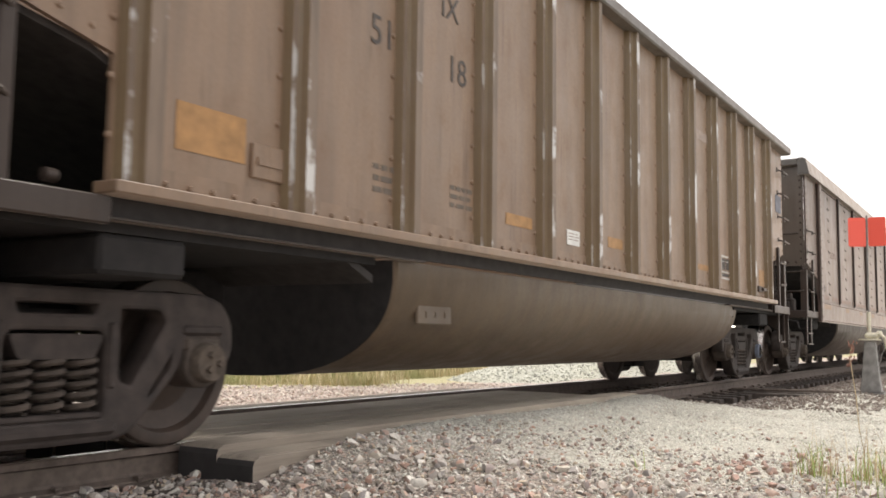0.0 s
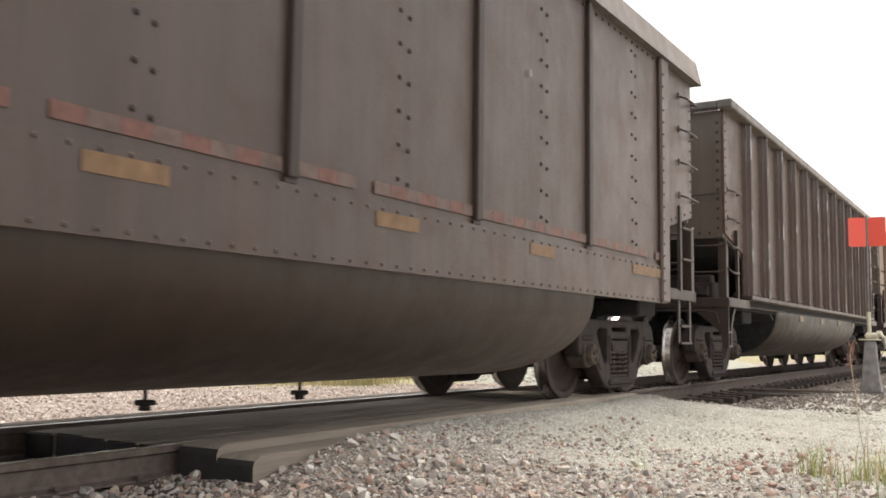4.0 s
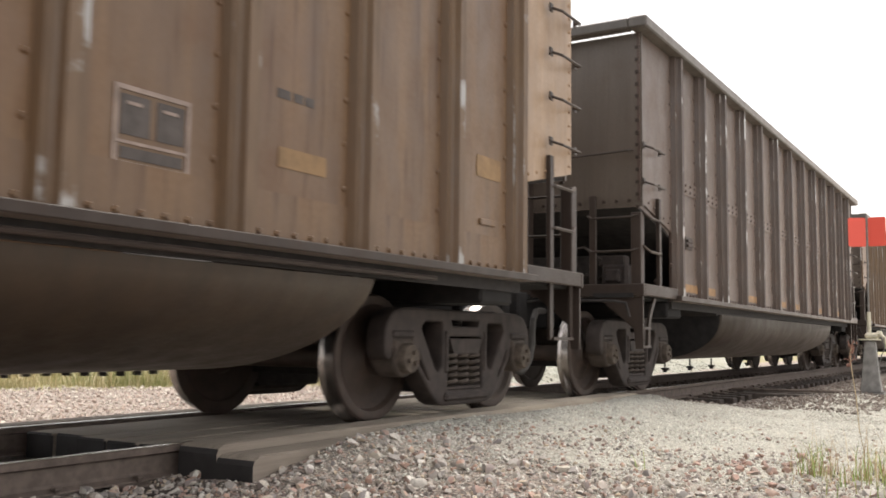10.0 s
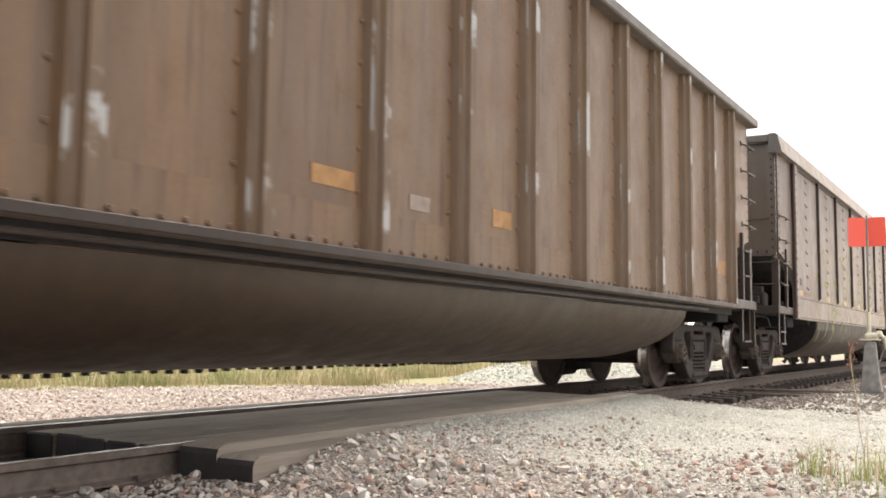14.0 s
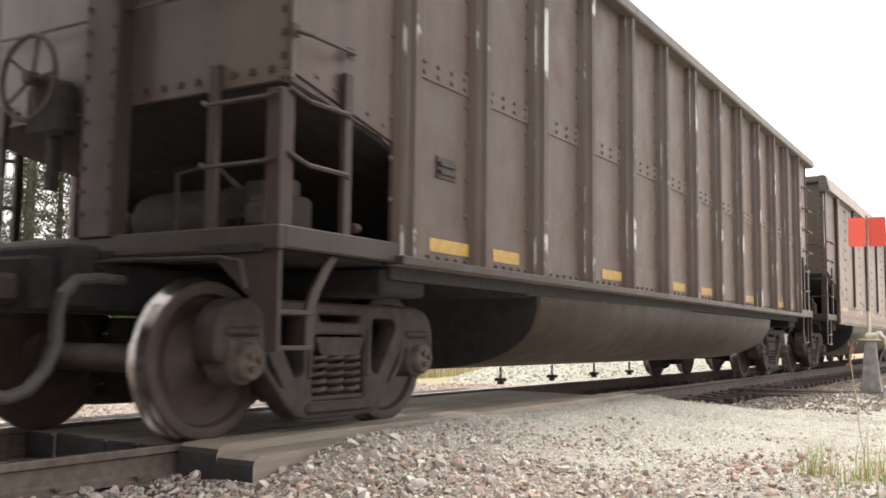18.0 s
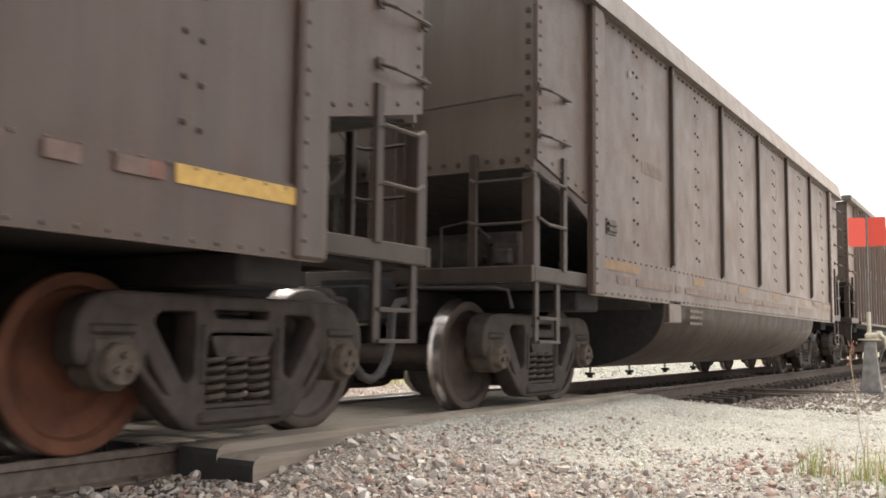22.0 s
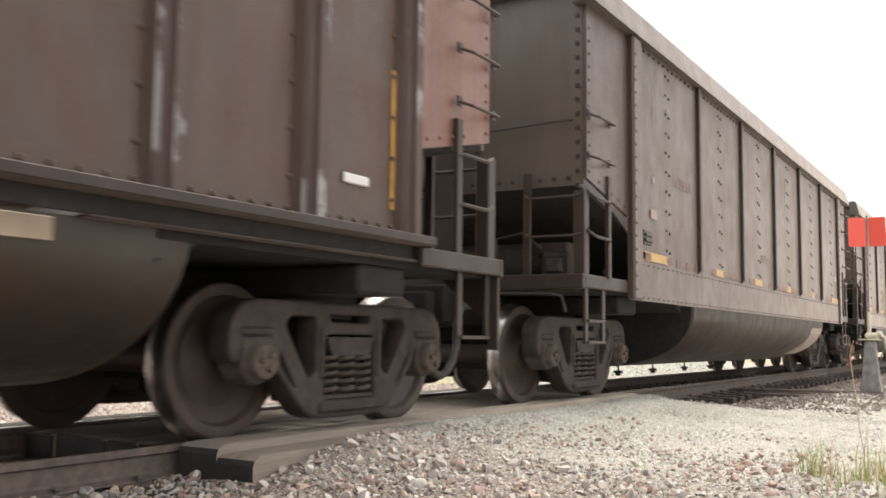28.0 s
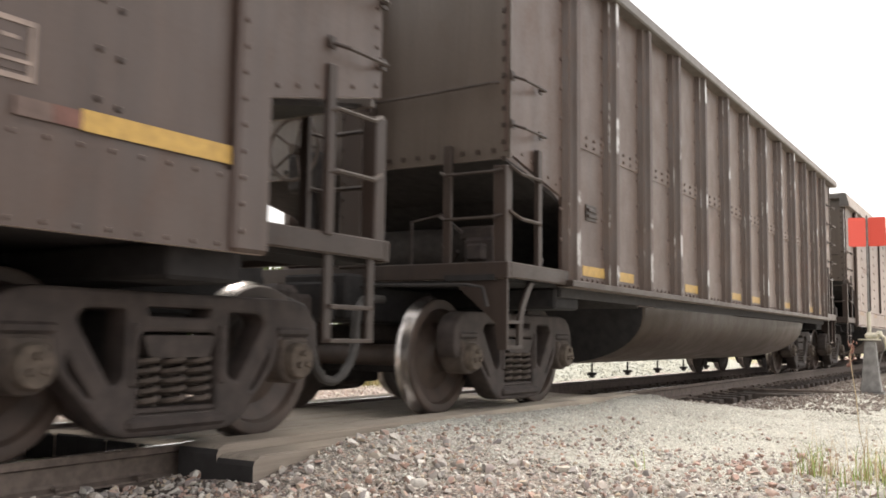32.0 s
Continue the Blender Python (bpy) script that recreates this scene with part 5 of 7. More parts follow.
def mark_zero(car):
    y = -1.50
    for u0, u1, z0, z1 in ((-5.86, -5.40, 1.46, 1.69), (-2.58, -2.13, 1.47, 1.56), (-0.50, -0.12, 1.48, 1.58), (2.42, 2.86, 1.47, 1.54), (5.52, 5.95, 1.44, 1.68)):
        sticker(car, "faded_patch", u0, u1, z0, z1, ORANGE, y)
    lettering(car, "51", -4.36, 2.39, 0.27, y, STENCIL)
    lettering(car, "18", -3.46, 2.37, 0.27, y, STENCIL)
    lettering(car, "IX", -3.55, 2.80, 0.25, y, STENCIL)
    part("ticket_holder", box(new_box(-5.36, -5.11, y - 0.02, y, 1.40, 1.58, 0.005), -5.33, -5.14, y - 0.03, y - 0.015, 1.47, 1.51), PAINTS["tan"], car)
    sticker(car, "notice", -1.45, -1.18, 1.42, 1.55, BRIGHT_WHITE, y)
    text_bars(car, -1.42, -1.21, 1.515, 3, WHITESTRIPE, y - 0.004, 0.009, 0.026, 2)
    framed_box(car, 3.46, 3.86, 1.42, 1.73, y)
    part("door_tag", box(new_box(5.42, 5.62, y - 0.03, y, 1.34, 1.43, 0.008), 5.58, 5.80, y - 0.06, y, 1.36, 1.41, 0.006), GRIME, car)
    text_bars(car, -4.3, -3.95, 1.62, 3, FAINT, y, 0.035, 0.07, 3)
    text_bars(car, -3.4, -3.1, 1.62, 3, FAINT, y, 0.03, 0.06, 4)
    sticker(car, "faded_patch", 2.4, 3.05, 3.08, 3.2, WHITESTRIPE, y)
    sticker(car, "blue_patch", 6.72, 7.14, 2.70, 2.98, plain("dusty_blue", (0.15, 0.155, 0.19), 0.6, 0, 0.3, 10), y, "dusty blue painted patch")
    bm = new_box(-3.62, -3.18, -1.395, -1.37, 0.69, 0.84, 0.01)
    for du in (0.08, 0.2, 0.32):
        box(bm, -3.6 + du, -3.56 + du, -1.40, -1.39, 0.74, 0.78)
    part("jacking_pad", bm, TUBTAN, car)


TAG = plain("pale_tag", (0.36, 0.28, 0.20), 0.6, 0, 0.15, 8)


def tub_tags(car, us):
    for u in us:
        part("tub_tag", new_box(u, u + 0.29, -1.462, -1.38, 0.975, 1.075, 0.003), TAG, car, "pale square tag on the belly")


def mark_two(car):
    y = -1.50
    framed_box(car, 2.28, 2.70, 1.42, 1.71, y, WHITESTRIPE, PAINTS["rust"])
    for u, z0, z1 in ((2.77, 1.37, 1.80), (5.94, 1.40, 2.26)):
        sticker(car, "vertical_stripe", u - 0.005, u + 0.10, z0, z1, UPRIGHT, y, "worn yellow vertical stripe")
    part("door_tag", new_box(5.43, 5.65, y - 0.02, y, 1.49, 1.55, 0.008), BRIGHT_WHITE, car)
    tub_tags(car, [-2.15, -0.11, 1.93, 3.9])
    for pts in ([(4.30, 1.85), (4.35, 1.6), (4.45, 1.86)], [(4.55, 1.66), (4.65, 1.80), (4.78, 1.66), (4.66, 1.56), (4.55, 1.66)], [(4.62, 1.88), (4.7, 1.94), (4.78, 1.88), (4.7, 1.83), (4.62, 1.88)], [(4.85, 1.75), (4.98, 1.72), (4.9, 1.6), (5.05, 1.58)]):
        flat_spray(car, pts, 0.025, CHALK, y)


def flat_spray(car, pts, width, mat, y, name="chalk_scrawl"):
    """A sprayed line on a flat sheet at y."""
    ob = spray(car, pts, width, mat, name)
    layer = film(car)
    for v in ob.data.vertices:
        v.co.y = y - 0.002 - layer


def mark_three(car):
    y = -1.50
    for u0, u1, z0, z1 in ((-5.85, -5.41, 1.75, 1.95), (-2.71, -2.29, 1.49, 1.60), (0.56, 0.92, 1.52, 1.64), (3.44, 3.84, 1.49, 1.60), (5.56, 5.92, 1.77, 1.93)):
        sticker(car, "faded_patch", u0, u1, z0, z1, FADED_ORANGE, y)
    lettering(car, "NC", -4.58, 2.62, 0.26, y, OLD_NUMBERS)
    lettering(car, "UX", -3.86, 2.58, 0.26, y, OLD_NUMBERS)
    lettering(car, "262", -3.87, 2.20, 0.25, y, OLD_NUMBERS)
    framed_box(car, 2.38, 2.82, 1.33, 1.69, y, WHITESTRIPE, STENCIL)
    hatch(car, -5.84, 1.35, y)
    text_bars(car, -3.66, -3.33, 1.55, 1, FAINT, y, 0.06)
    text_bars(car, -3.6, -3.36, 1.39, 1, FAINT, y, 0.05)
    text_bars(car, 3.42, 3.72, 1.86, 1, STENCIL, y, 0.05)
    part("door_tag", new_box(5.60, 5.82, y - 0.02, y, 1.42, 1.47, 0.008), PAINTS["ochre"], car)
    rnd = random.Random(33)
    for k in range(16):
        u, z = rnd.uniform(-1.66, -1.10), rnd.uniform(1.32, 1.85)
        pts = [(u, z)]
        for _ in range(3):
            u, z = u + rnd.uniform(-0.14, 0.2), min(1.9, max(1.25, z + rnd.uniform(-0.3, 0.25)))
            pts.append((u, z))
        flat_spray(car, pts, 0.035, CHALK, y)
    flat_spray(car, [(-1.40, 1.88), (-1.12, 1.6), (-1.06, 1.35), (-1.03, 1.2)], 0.035, CHALK, y)


def mark_five(car):
    y = -1.50
    for u0, u1, z0, z1 in ((-5.92, -5.54, 1.45, 1.65), (-2.58, -2.19, 1.45, 1.56), (-0.49, -0.19, 1.43, 1.56), (5.60, 5.94, 1.47, 1.65)):
        sticker(car, "faded_patch", u0, u1, z0, z1, ORANGE, y)
    hatch(car, -5.49, 1.41, y)
    sticker(car, "notice", -1.60, -1.36, 1.42, 1.52, WHITESTRIPE, y)


GLYPHS = {
    "A": (((0, 0), (0.45, 1.0), (0.9, 0)), ((0.2, 0.4), (0.75, 0.42))), "E": (((0.85, 0.98), (0.05, 1.0), (0, 0.5), (0.05, 0), (0.9, 0.04)), ((0.05, 0.5), (0.7, 0.55))),
    "I": (((0.2, 1.0), (0.18, 0)),), "L": (((0.05, 1.0), (0, 0.05), (0.8, 0)),), "M": (((0, 0), (0.1, 1.0), (0.45, 0.35), (0.8, 1.0), (0.95, 0)),),
    "R": (((0, 0), (0.05, 1.0), (0.7, 0.85), (0.6, 0.5), (0.1, 0.45)), ((0.35, 0.45), (0.85, 0))), "S": (((0.8, 0.95), (0.2, 1.0), (0.05, 0.7), (0.7, 0.4), (0.65, 0.05), (0, 0.05)),),
    "V": (((0, 1.0), (0.4, 0), (0.85, 1.0)),), "Y": (((0, 1.0), (0.4, 0.5), (0.45, 0)), ((0.85, 1.0), (0.42, 0.5))), "!": (((0.25, 1.1), (0.2, 0.35)), ((0.2, 0.08), (0.22, 0.0))),
}


def hand_letters(car, words, u, z, h, length, mat):
    """Words sprayed by hand, each letter a stroke or two, a little uneven."""
    rnd = random.Random(len(words))
    step = length / len(words)
    for k, ch in enumerate(words):
        dz, tilt = rnd.uniform(-0.1, 0.1) * h, rnd.uniform(-0.1, 0.1)
        for stroke in GLYPHS.get(ch, ()):
            pts = []
            for (x0, z0), (x1, z1) in zip(stroke, stroke[1:]):
                pts += [(x0 + (x1 - x0) * q / 2, z0 + (z1 - z0) * q / 2) for q in range(2)]
            pts.append(stroke[-1])
            spray(car, [(u + step * k + (x + tilt * zz) * step * 0.86, z + dz + zz * h) for x, zz in pts], 0.034, mat, "graffiti_letter", 0.1, steps=3)


def mark_six(car):
    """Yellow-green sprayed loops, drips and a round face of lines."""
    for u0, u1 in ((-5.5, -4.7), (3.38, 3.95), (4.24, 5.3)):
        for k in range(4):
            w = (u1 - u0) / 4
            sticker(car, "safety_stripe", u0 + k * w, u0 + (k + 0.8) * w, 1.425, 1.49, REDSTRIPE, -1.58)
    reflectors(car, [(-3.20, -2.77), (-1.10, -0.66), (0.89, 1.33), (2.93, 3.37), (5.50, 5.98)], 1.405, -1.58)
    sticker(car, "reflector", 5.905, 5.98, 1.50, 1.98, YELLOW, -1.58)
    sticker(car, "reflector", -5.96, -5.50, 1.41, 1.50, YELLOW, -1.58)
    sticker(car, "reflector", -5.96, -5.88, 1.50, 1.95, YELLOW, -1.58)
    spray(car, [(-3.09, 2.21), (-3.16, 2.34), (-3.46, 2.36), (-3.72, 2.2), (-4.03, 1.91), (-4.37, 1.61)], 0.07, SPRAY)
    spray(car, [(-4.37, 1.61), (-4.39, 1.51), (-4.29, 1.31), (-4.07, 1.09), (-3.94, 0.92), (-3.87, 0.74), (-3.71, 0.58)], 0.08, SPRAY)
    spray(car, [(-3.37, 1.73), (-3.17, 1.73), (-2.91, 1.73)], 0.1, SPRAY)
    spray(car, [(-3.09, 2.28), (-3.1, 1.94), (-3.09, 1.49), (-3.12, 1.08), (-3.12, 0.92), (-3.14, 0.76), (-3.12, 0.64)], 0.085, SPRAY)
    spray(car, [(-3.11, 1.97), (-3.07, 1.85)], 0.07, SPRAY)
    spray(car, [(-3.07, 2.2), (-2.91, 2.22), (-2.77, 2.04), (-2.68, 1.76), (-2.63, 1.46)], 0.07, SPRAY)
    spray(car, [(-2.63, 1.48), (-2.62, 1.35), (-2.58, 1.23), (-2.51, 1.01), (-2.37, 0.84), (-2.26, 0.69), (-2.07, 0.53)], 0.08, SPRAY)
    spray(car, [(-2.58, 1.52), (-2.45, 1.65), (-2.3, 1.79), (-2.18, 1.83), (-2.06, 1.8), (-1.96, 1.7), (-1.92, 1.56), (-2, 1.38), (-2.06, 1.25)], 0.075, SPRAY)
    spray(car, [(-2.11, 1.58), (-2.13, 1.44), (-2.16, 1.33)], 0.1, SPRAY)
    spray(car, [(-2.76, 1.24), (-2.58, 1.26), (-2.35, 1.27), (-2.12, 1.24), (-1.87, 1.23), (-1.7, 1.16), (-1.55, 1.04), (-1.44, 0.9), (-1.39, 0.74), (-1.34, 0.57)], 0.08, SPRAY)
    spray(car, [(-2.76, 1.24), (-2.69, 1.14), (-2.62, 1.05), (-2.56, 0.91), (-2.53, 0.87), (-2.5, 0.96), (-2.49, 1.01)], 0.07, SPRAY)
    spray(car, [(-2.49, 1.04), (-2.37, 1.12), (-2.23, 1.2), (-2.06, 1.25)], 0.06, SPRAY)
    spray(car, [(-2.08, 1.81), (-1.97, 1.9), (-1.84, 1.93), (-1.73, 2.05), (-1.64, 2.2), (-1.58, 2.33)], 0.07, SPRAY)
    spray(car, [(-1.58, 2.33), (-1.48, 2.37), (-1.38, 2.35), (-1.24, 2.29), (-1.13, 2.24)], 0.07, SPRAY)
    spray(car, [(-1.2, 2.59), (-1.16, 2.37), (-1.13, 2.24), (-1.15, 2), (-1.21, 1.75), (-1.18, 1.59), (-1.1, 1.41), (-0.99, 1.25), (-0.8, 1.1), (-0.73, 1.04)], 0.075, SPRAY)
    spray(car, [(-0.73, 0.99), (-0.79, 0.78), (-0.87, 0.57)], 0.07, SPRAY)
    spray(car, [(-1.13, 2.24), (-0.87, 2.24), (-0.65, 2.17), (-0.55, 2.03), (-0.58, 1.8), (-0.67, 1.61), (-0.71, 1.43), (-0.62, 1.26), (-0.42, 1.13), (-0.27, 1.04)], 0.075, SPRAY)
    spray(car, [(-0.27, 1.04), (-0.3, 0.82), (-0.29, 0.61)], 0.07, SPRAY)
    spray(car, [(-1.08, 2.34), (-0.81, 2.4), (-0.56, 2.54)], 0.05, SPRAY)
    spray(car, [(-0.56, 2.54), (-0.52, 2.42), (-0.48, 2.3)], 0.11, SPRAY)
    spray(car, [(-0.14, 2.66), (-0.11, 2.52), (-0.08, 2.38)], 0.11, SPRAY)
    spray(car, [(0.42, 2.69), (0.45, 2.56), (0.47, 2.42)], 0.11, SPRAY)
    spray(car, [(0.8, 2.62), (0.81, 2.51), (0.83, 2.39)], 0.11, SPRAY)
    spray(car, [(1.05, 2.41), (1.08, 2.33), (1.13, 2.24)], 0.11, SPRAY)
    spray(car, [(-0.38, 2.1), (-0.34, 2.2), (-0.17, 2.3)], 0.06, SPRAY)
    spray(car, [(-0.24, 1.94), (-0.19, 2.05), (-0.09, 2.08), (-0.02, 2.02), (0.01, 1.96)], 0.05, SPRAY)
    spray(car, [(-1.09, 1.78), (-0.67, 1.73), (-0.33, 1.6)], 0.03, SPRAY)
    spray(car, [(-1, 1.69), (-0.67, 1.61), (-0.37, 1.52)], 0.03, SPRAY)
    spray(car, [(-0.91, 1.6), (-0.6, 1.55), (-0.33, 1.47)], 0.025, SPRAY)
    spray(car, [(0.5, 1.51), (0.46, 1.25)], 0.04, SPRAY)
    spray(car, [(0.16, 1.26), (0.24, 1.18), (0.36, 1.18), (0.46, 1.25), (0.58, 1.14), (0.71, 1.12), (0.83, 1.2)], 0.05, SPRAY)
    spray(car, [(0.36, 1.14), (0.42, 1.06), (0.49, 1.05), (0.55, 1.12)], 0.05, SPRAY)
    spray(car, [(0.89, 1.87), (0.94, 1.96), (1.04, 1.99), (1.14, 1.95), (1.18, 1.84)], 0.06, SPRAY)
    spray(car, [(1.12, 2.08), (1.2, 2.03), (1.26, 1.99)], 0.055, SPRAY)
    spray(car, [(1.26, 2.36), (1.31, 2.23), (1.37, 2.12), (1.45, 1.94), (1.52, 1.81), (1.56, 1.71)], 0.05, SPRAY)
    spray(car, [(1.66, 2.42), (1.65, 2.16), (1.6, 1.94), (1.54, 1.78)], 0.05, SPRAY)
    spray(car, [(1.33, 2.12), (1.46, 2.22), (1.63, 2.31)], 0.045, SPRAY)
    spray(car, [(1.39, 2.03), (1.47, 2.04), (1.49, 1.97)], 0.13, SPRAY)
    spray(car, [(1.54, 1.79), (1.57, 1.6), (1.64, 1.44), (1.71, 1.27), (1.73, 1.09), (1.71, 0.96), (1.69, 0.82), (1.70, 0.66)], 0.07, SPRAY)
    spray(car, [(1.25, 1.61), (1.52, 1.67), (1.95, 1.72)], 0.04, SPRAY)
    spray(car, [(1.29, 1.51), (1.58, 1.58), (2.02, 1.63), (2.29, 1.6), (2.59, 1.56)], 0.035, SPRAY)
    spray(car, [(1.33, 1.42), (1.65, 1.47), (1.96, 1.49)], 0.03, SPRAY)
    spray(car, [(1.95, 1.72), (2.2, 1.75), (2.54, 1.75)], 0.025, SPRAY)
    spray(car, [(0.84, 1.44), (0.91, 1.48), (0.90, 1.40)], 0.09, SPRAY)
    spray(car, [(3.26, 2.47), (3.07, 2.27), (3.04, 2.1), (3.1, 1.98), (3.27, 1.88), (3.43, 2.02), (3.49, 2.2), (3.42, 2.37), (3.26, 2.47)], 0.05, SPRAY)
    spray(car, [(3.1, 2.13), (3.07, 2.05), (3.23, 2.0), (3.4, 1.98)], 0.045, SPRAY)
    spray(car, [(2.94, 2.04), (2.88, 1.88), (2.93, 1.7), (3.09, 1.58), (3.28, 1.57), (3.42, 1.68), (3.47, 1.9), (3.48, 2.23)], 0.075, SPRAY)
    spray(car, [(3.66, 2.47), (3.69, 2.55), (3.86, 2.51), (3.95, 2.4), (3.98, 2.27), (3.77, 2.12), (3.63, 2.17)], 0.05, SPRAY)
    spray(car, [(3.67, 2.50), (3.80, 2.49), (3.88, 2.44)], 0.09, SPRAY)
    spray(car, [(4.0, 2.26), (4.16, 2.37), (4.41, 2.39), (4.59, 2.28)], 0.06, SPRAY)
    spray(car, [(4.36, 2.39), (4.50, 2.33), (4.60, 2.25)], 0.09, SPRAY)
    spray(car, [(4.01, 2.26), (4.08, 2.11), (4.18, 2.0), (4.24, 1.87), (4.41, 1.7), (4.57, 1.53)], 0.03, SPRAY)
    # a scribble that ends in an arrow
    spray(car, [(4.66, 1.36), (4.44, 1.34), (4.58, 1.24), (4.46, 1.12), (4.72, 1.22), (4.70, 1.10)], 0.035, SPRAY)
    spray(car, [(4.72, 1.10), (4.84, 1.28), (4.92, 1.08), (5.03, 1.27), (5.10, 1.06)], 0.035, SPRAY)
    spray(car, [(5.10, 1.06), (5.22, 1.36), (5.46, 1.08)], 0.038, SPRAY)
    spray(car, [(5.06, 1.17), (5.5, 1.16), (6.04, 1.13)], 0.035, SPRAY)
    spray(car, [(5.76, 1.25), (6.07, 1.14), (5.82, 1.08)], 0.038, SPRAY)
    spray(car, [(4.4, 1.07), (4.59, 1.08)], 0.025, SPRAY)
    blot(car, 0.49, 1.66, 0.155, SPRAY, "graffiti_spot", 0.9)
    hand_letters(car, "MY EARS", 1.92, 1.255, 0.10, 0.62, SPRAY)
    hand_letters(car, "SAVE LIVES!", 1.93, 1.02, 0.155, 1.06, SPRAY)


def mark_eight(car):
    """Pale looping outlines of letters over the side and belly."""
    reflectors(car, SPANS_SMOOTH, 1.28, -1.602)
    stripe_band(car, 1.13, 0.12, 5)
    spray(car, [(-2.62, 1.98), (-2.74, 1.8), (-2.81, 1.64), (-2.84, 1.53)], 0.037, CHALK)
    spray(car, [(-2.83, 1.5), (-2.69, 1.52), (-2.49, 1.49), (-2.33, 1.45)], 0.09, CHALK)
    spray(car, [(-2.22, 2.1), (-2.25, 1.89), (-2.31, 1.77), (-2.38, 1.64)], 0.037, CHALK)
    spray(car, [(-2.03, 2.16), (-2.01, 2.01), (-2.03, 1.81), (-2.09, 1.61), (-2.18, 1.46)], 0.041, CHALK)
    spray(car, [(-2.92, 1.32), (-2.9, 1.15), (-2.86, 1.01), (-2.77, 0.86), (-2.61, 0.76), (-2.39, 0.72), (-2.21, 0.76), (-2.08, 0.84)], 0.045, CHALK)
    spray(car, [(-2.08, 0.84), (-2, 0.93), (-1.96, 1.05), (-1.94, 1.19)], 0.033, CHALK)
    spray(car, [(-2.63, 1.1), (-2.55, 1.25), (-2.38, 1.36), (-2.18, 1.4), (-2.04, 1.33), (-1.95, 1.21)], 0.041, CHALK)
    spray(car, [(-2.79, 1.37), (-2.71, 1.25), (-2.66, 1.14), (-2.63, 1.08)], 0.033, CHALK)
    spray(car, [(-2.09, 0.86), (-1.98, 0.77), (-1.72, 0.67), (-1.53, 0.67), (-1.33, 0.75), (-1.23, 0.89)], 0.049, CHALK)
    spray(car, [(-1.73, 1.32), (-1.7, 1.13), (-1.73, 0.97), (-1.74, 0.78)], 0.029, CHALK)
    spray(car, [(-1.47, 1.39), (-1.4, 1.31), (-1.36, 1.23)], 0.029, CHALK)
    spray(car, [(-1.24, 0.92), (-1.1, 0.79), (-0.79, 0.67), (-0.59, 0.69), (-0.47, 0.75)], 0.049, CHALK)
    spray(car, [(-1.72, 1.58), (-1.67, 1.76), (-1.53, 1.97), (-1.38, 2.08), (-1.22, 2.11), (-1.1, 2.01), (-1.03, 1.84), (-1.01, 1.72)], 0.041, CHALK)
    spray(car, [(-1, 1.43), (-0.97, 1.24), (-0.83, 1.1), (-0.8, 0.99), (-0.84, 0.89)], 0.041, CHALK)
    spray(car, [(-1.72, 1.52), (-1.56, 1.53), (-1.43, 1.62), (-1.38, 1.73)], 0.068, CHALK)
    spray(car, [(-1.03, 2.08), (-0.87, 2.18), (-0.71, 2.2), (-0.62, 2.1), (-0.56, 1.94), (-0.59, 1.73), (-0.6, 1.49)], 0.037, CHALK)
    spray(car, [(-0.62, 2.18), (-0.47, 2.12), (-0.22, 2.1), (0.01, 2.14), (-0.05, 1.9), (0.05, 1.85)], 0.037, CHALK)
    spray(car, [(-0.05, 1.86), (-0.25, 1.76), (-0.34, 1.6), (-0.36, 1.45)], 0.029, CHALK)
    spray(car, [(-0.74, 1.41), (-0.57, 1.45), (-0.42, 1.44)], 0.029, CHALK)
    spray(car, [(-0.34, 1.35), (-0.23, 1.24), (-0.1, 1.29)], 0.029, CHALK)
    spray(car, [(0.42, 1.68), (0.62, 1.71), (0.81, 1.63), (0.92, 1.46), (0.97, 1.3)], 0.033, CHALK)
    spray(car, [(1, 1.14), (0.98, 0.93), (0.89, 0.72), (0.7, 0.62), (0.37, 0.64), (0.16, 0.69)], 0.045, CHALK)
    spray(car, [(0.15, 0.67), (-0.15, 0.67), (-0.39, 0.73), (-0.52, 0.78)], 0.041, CHALK)
    spray(car, [(-0.29, 1.18), (-0.32, 1.01), (-0.41, 0.85), (-0.47, 0.74)], 0.029, CHALK)
    spray(car, [(0.21, 1.19), (0.3, 0.97), (0.25, 0.78), (0.19, 0.69)], 0.029, CHALK)
    spray(car, [(-1.78, 2.09), (-1.62, 2.06), (-1.41, 2.14), (-1.34, 2.19)], 0.033, CHALK)
    scuffs(car, 8)
    hatch(car, -5.84, 1.575, -1.58)


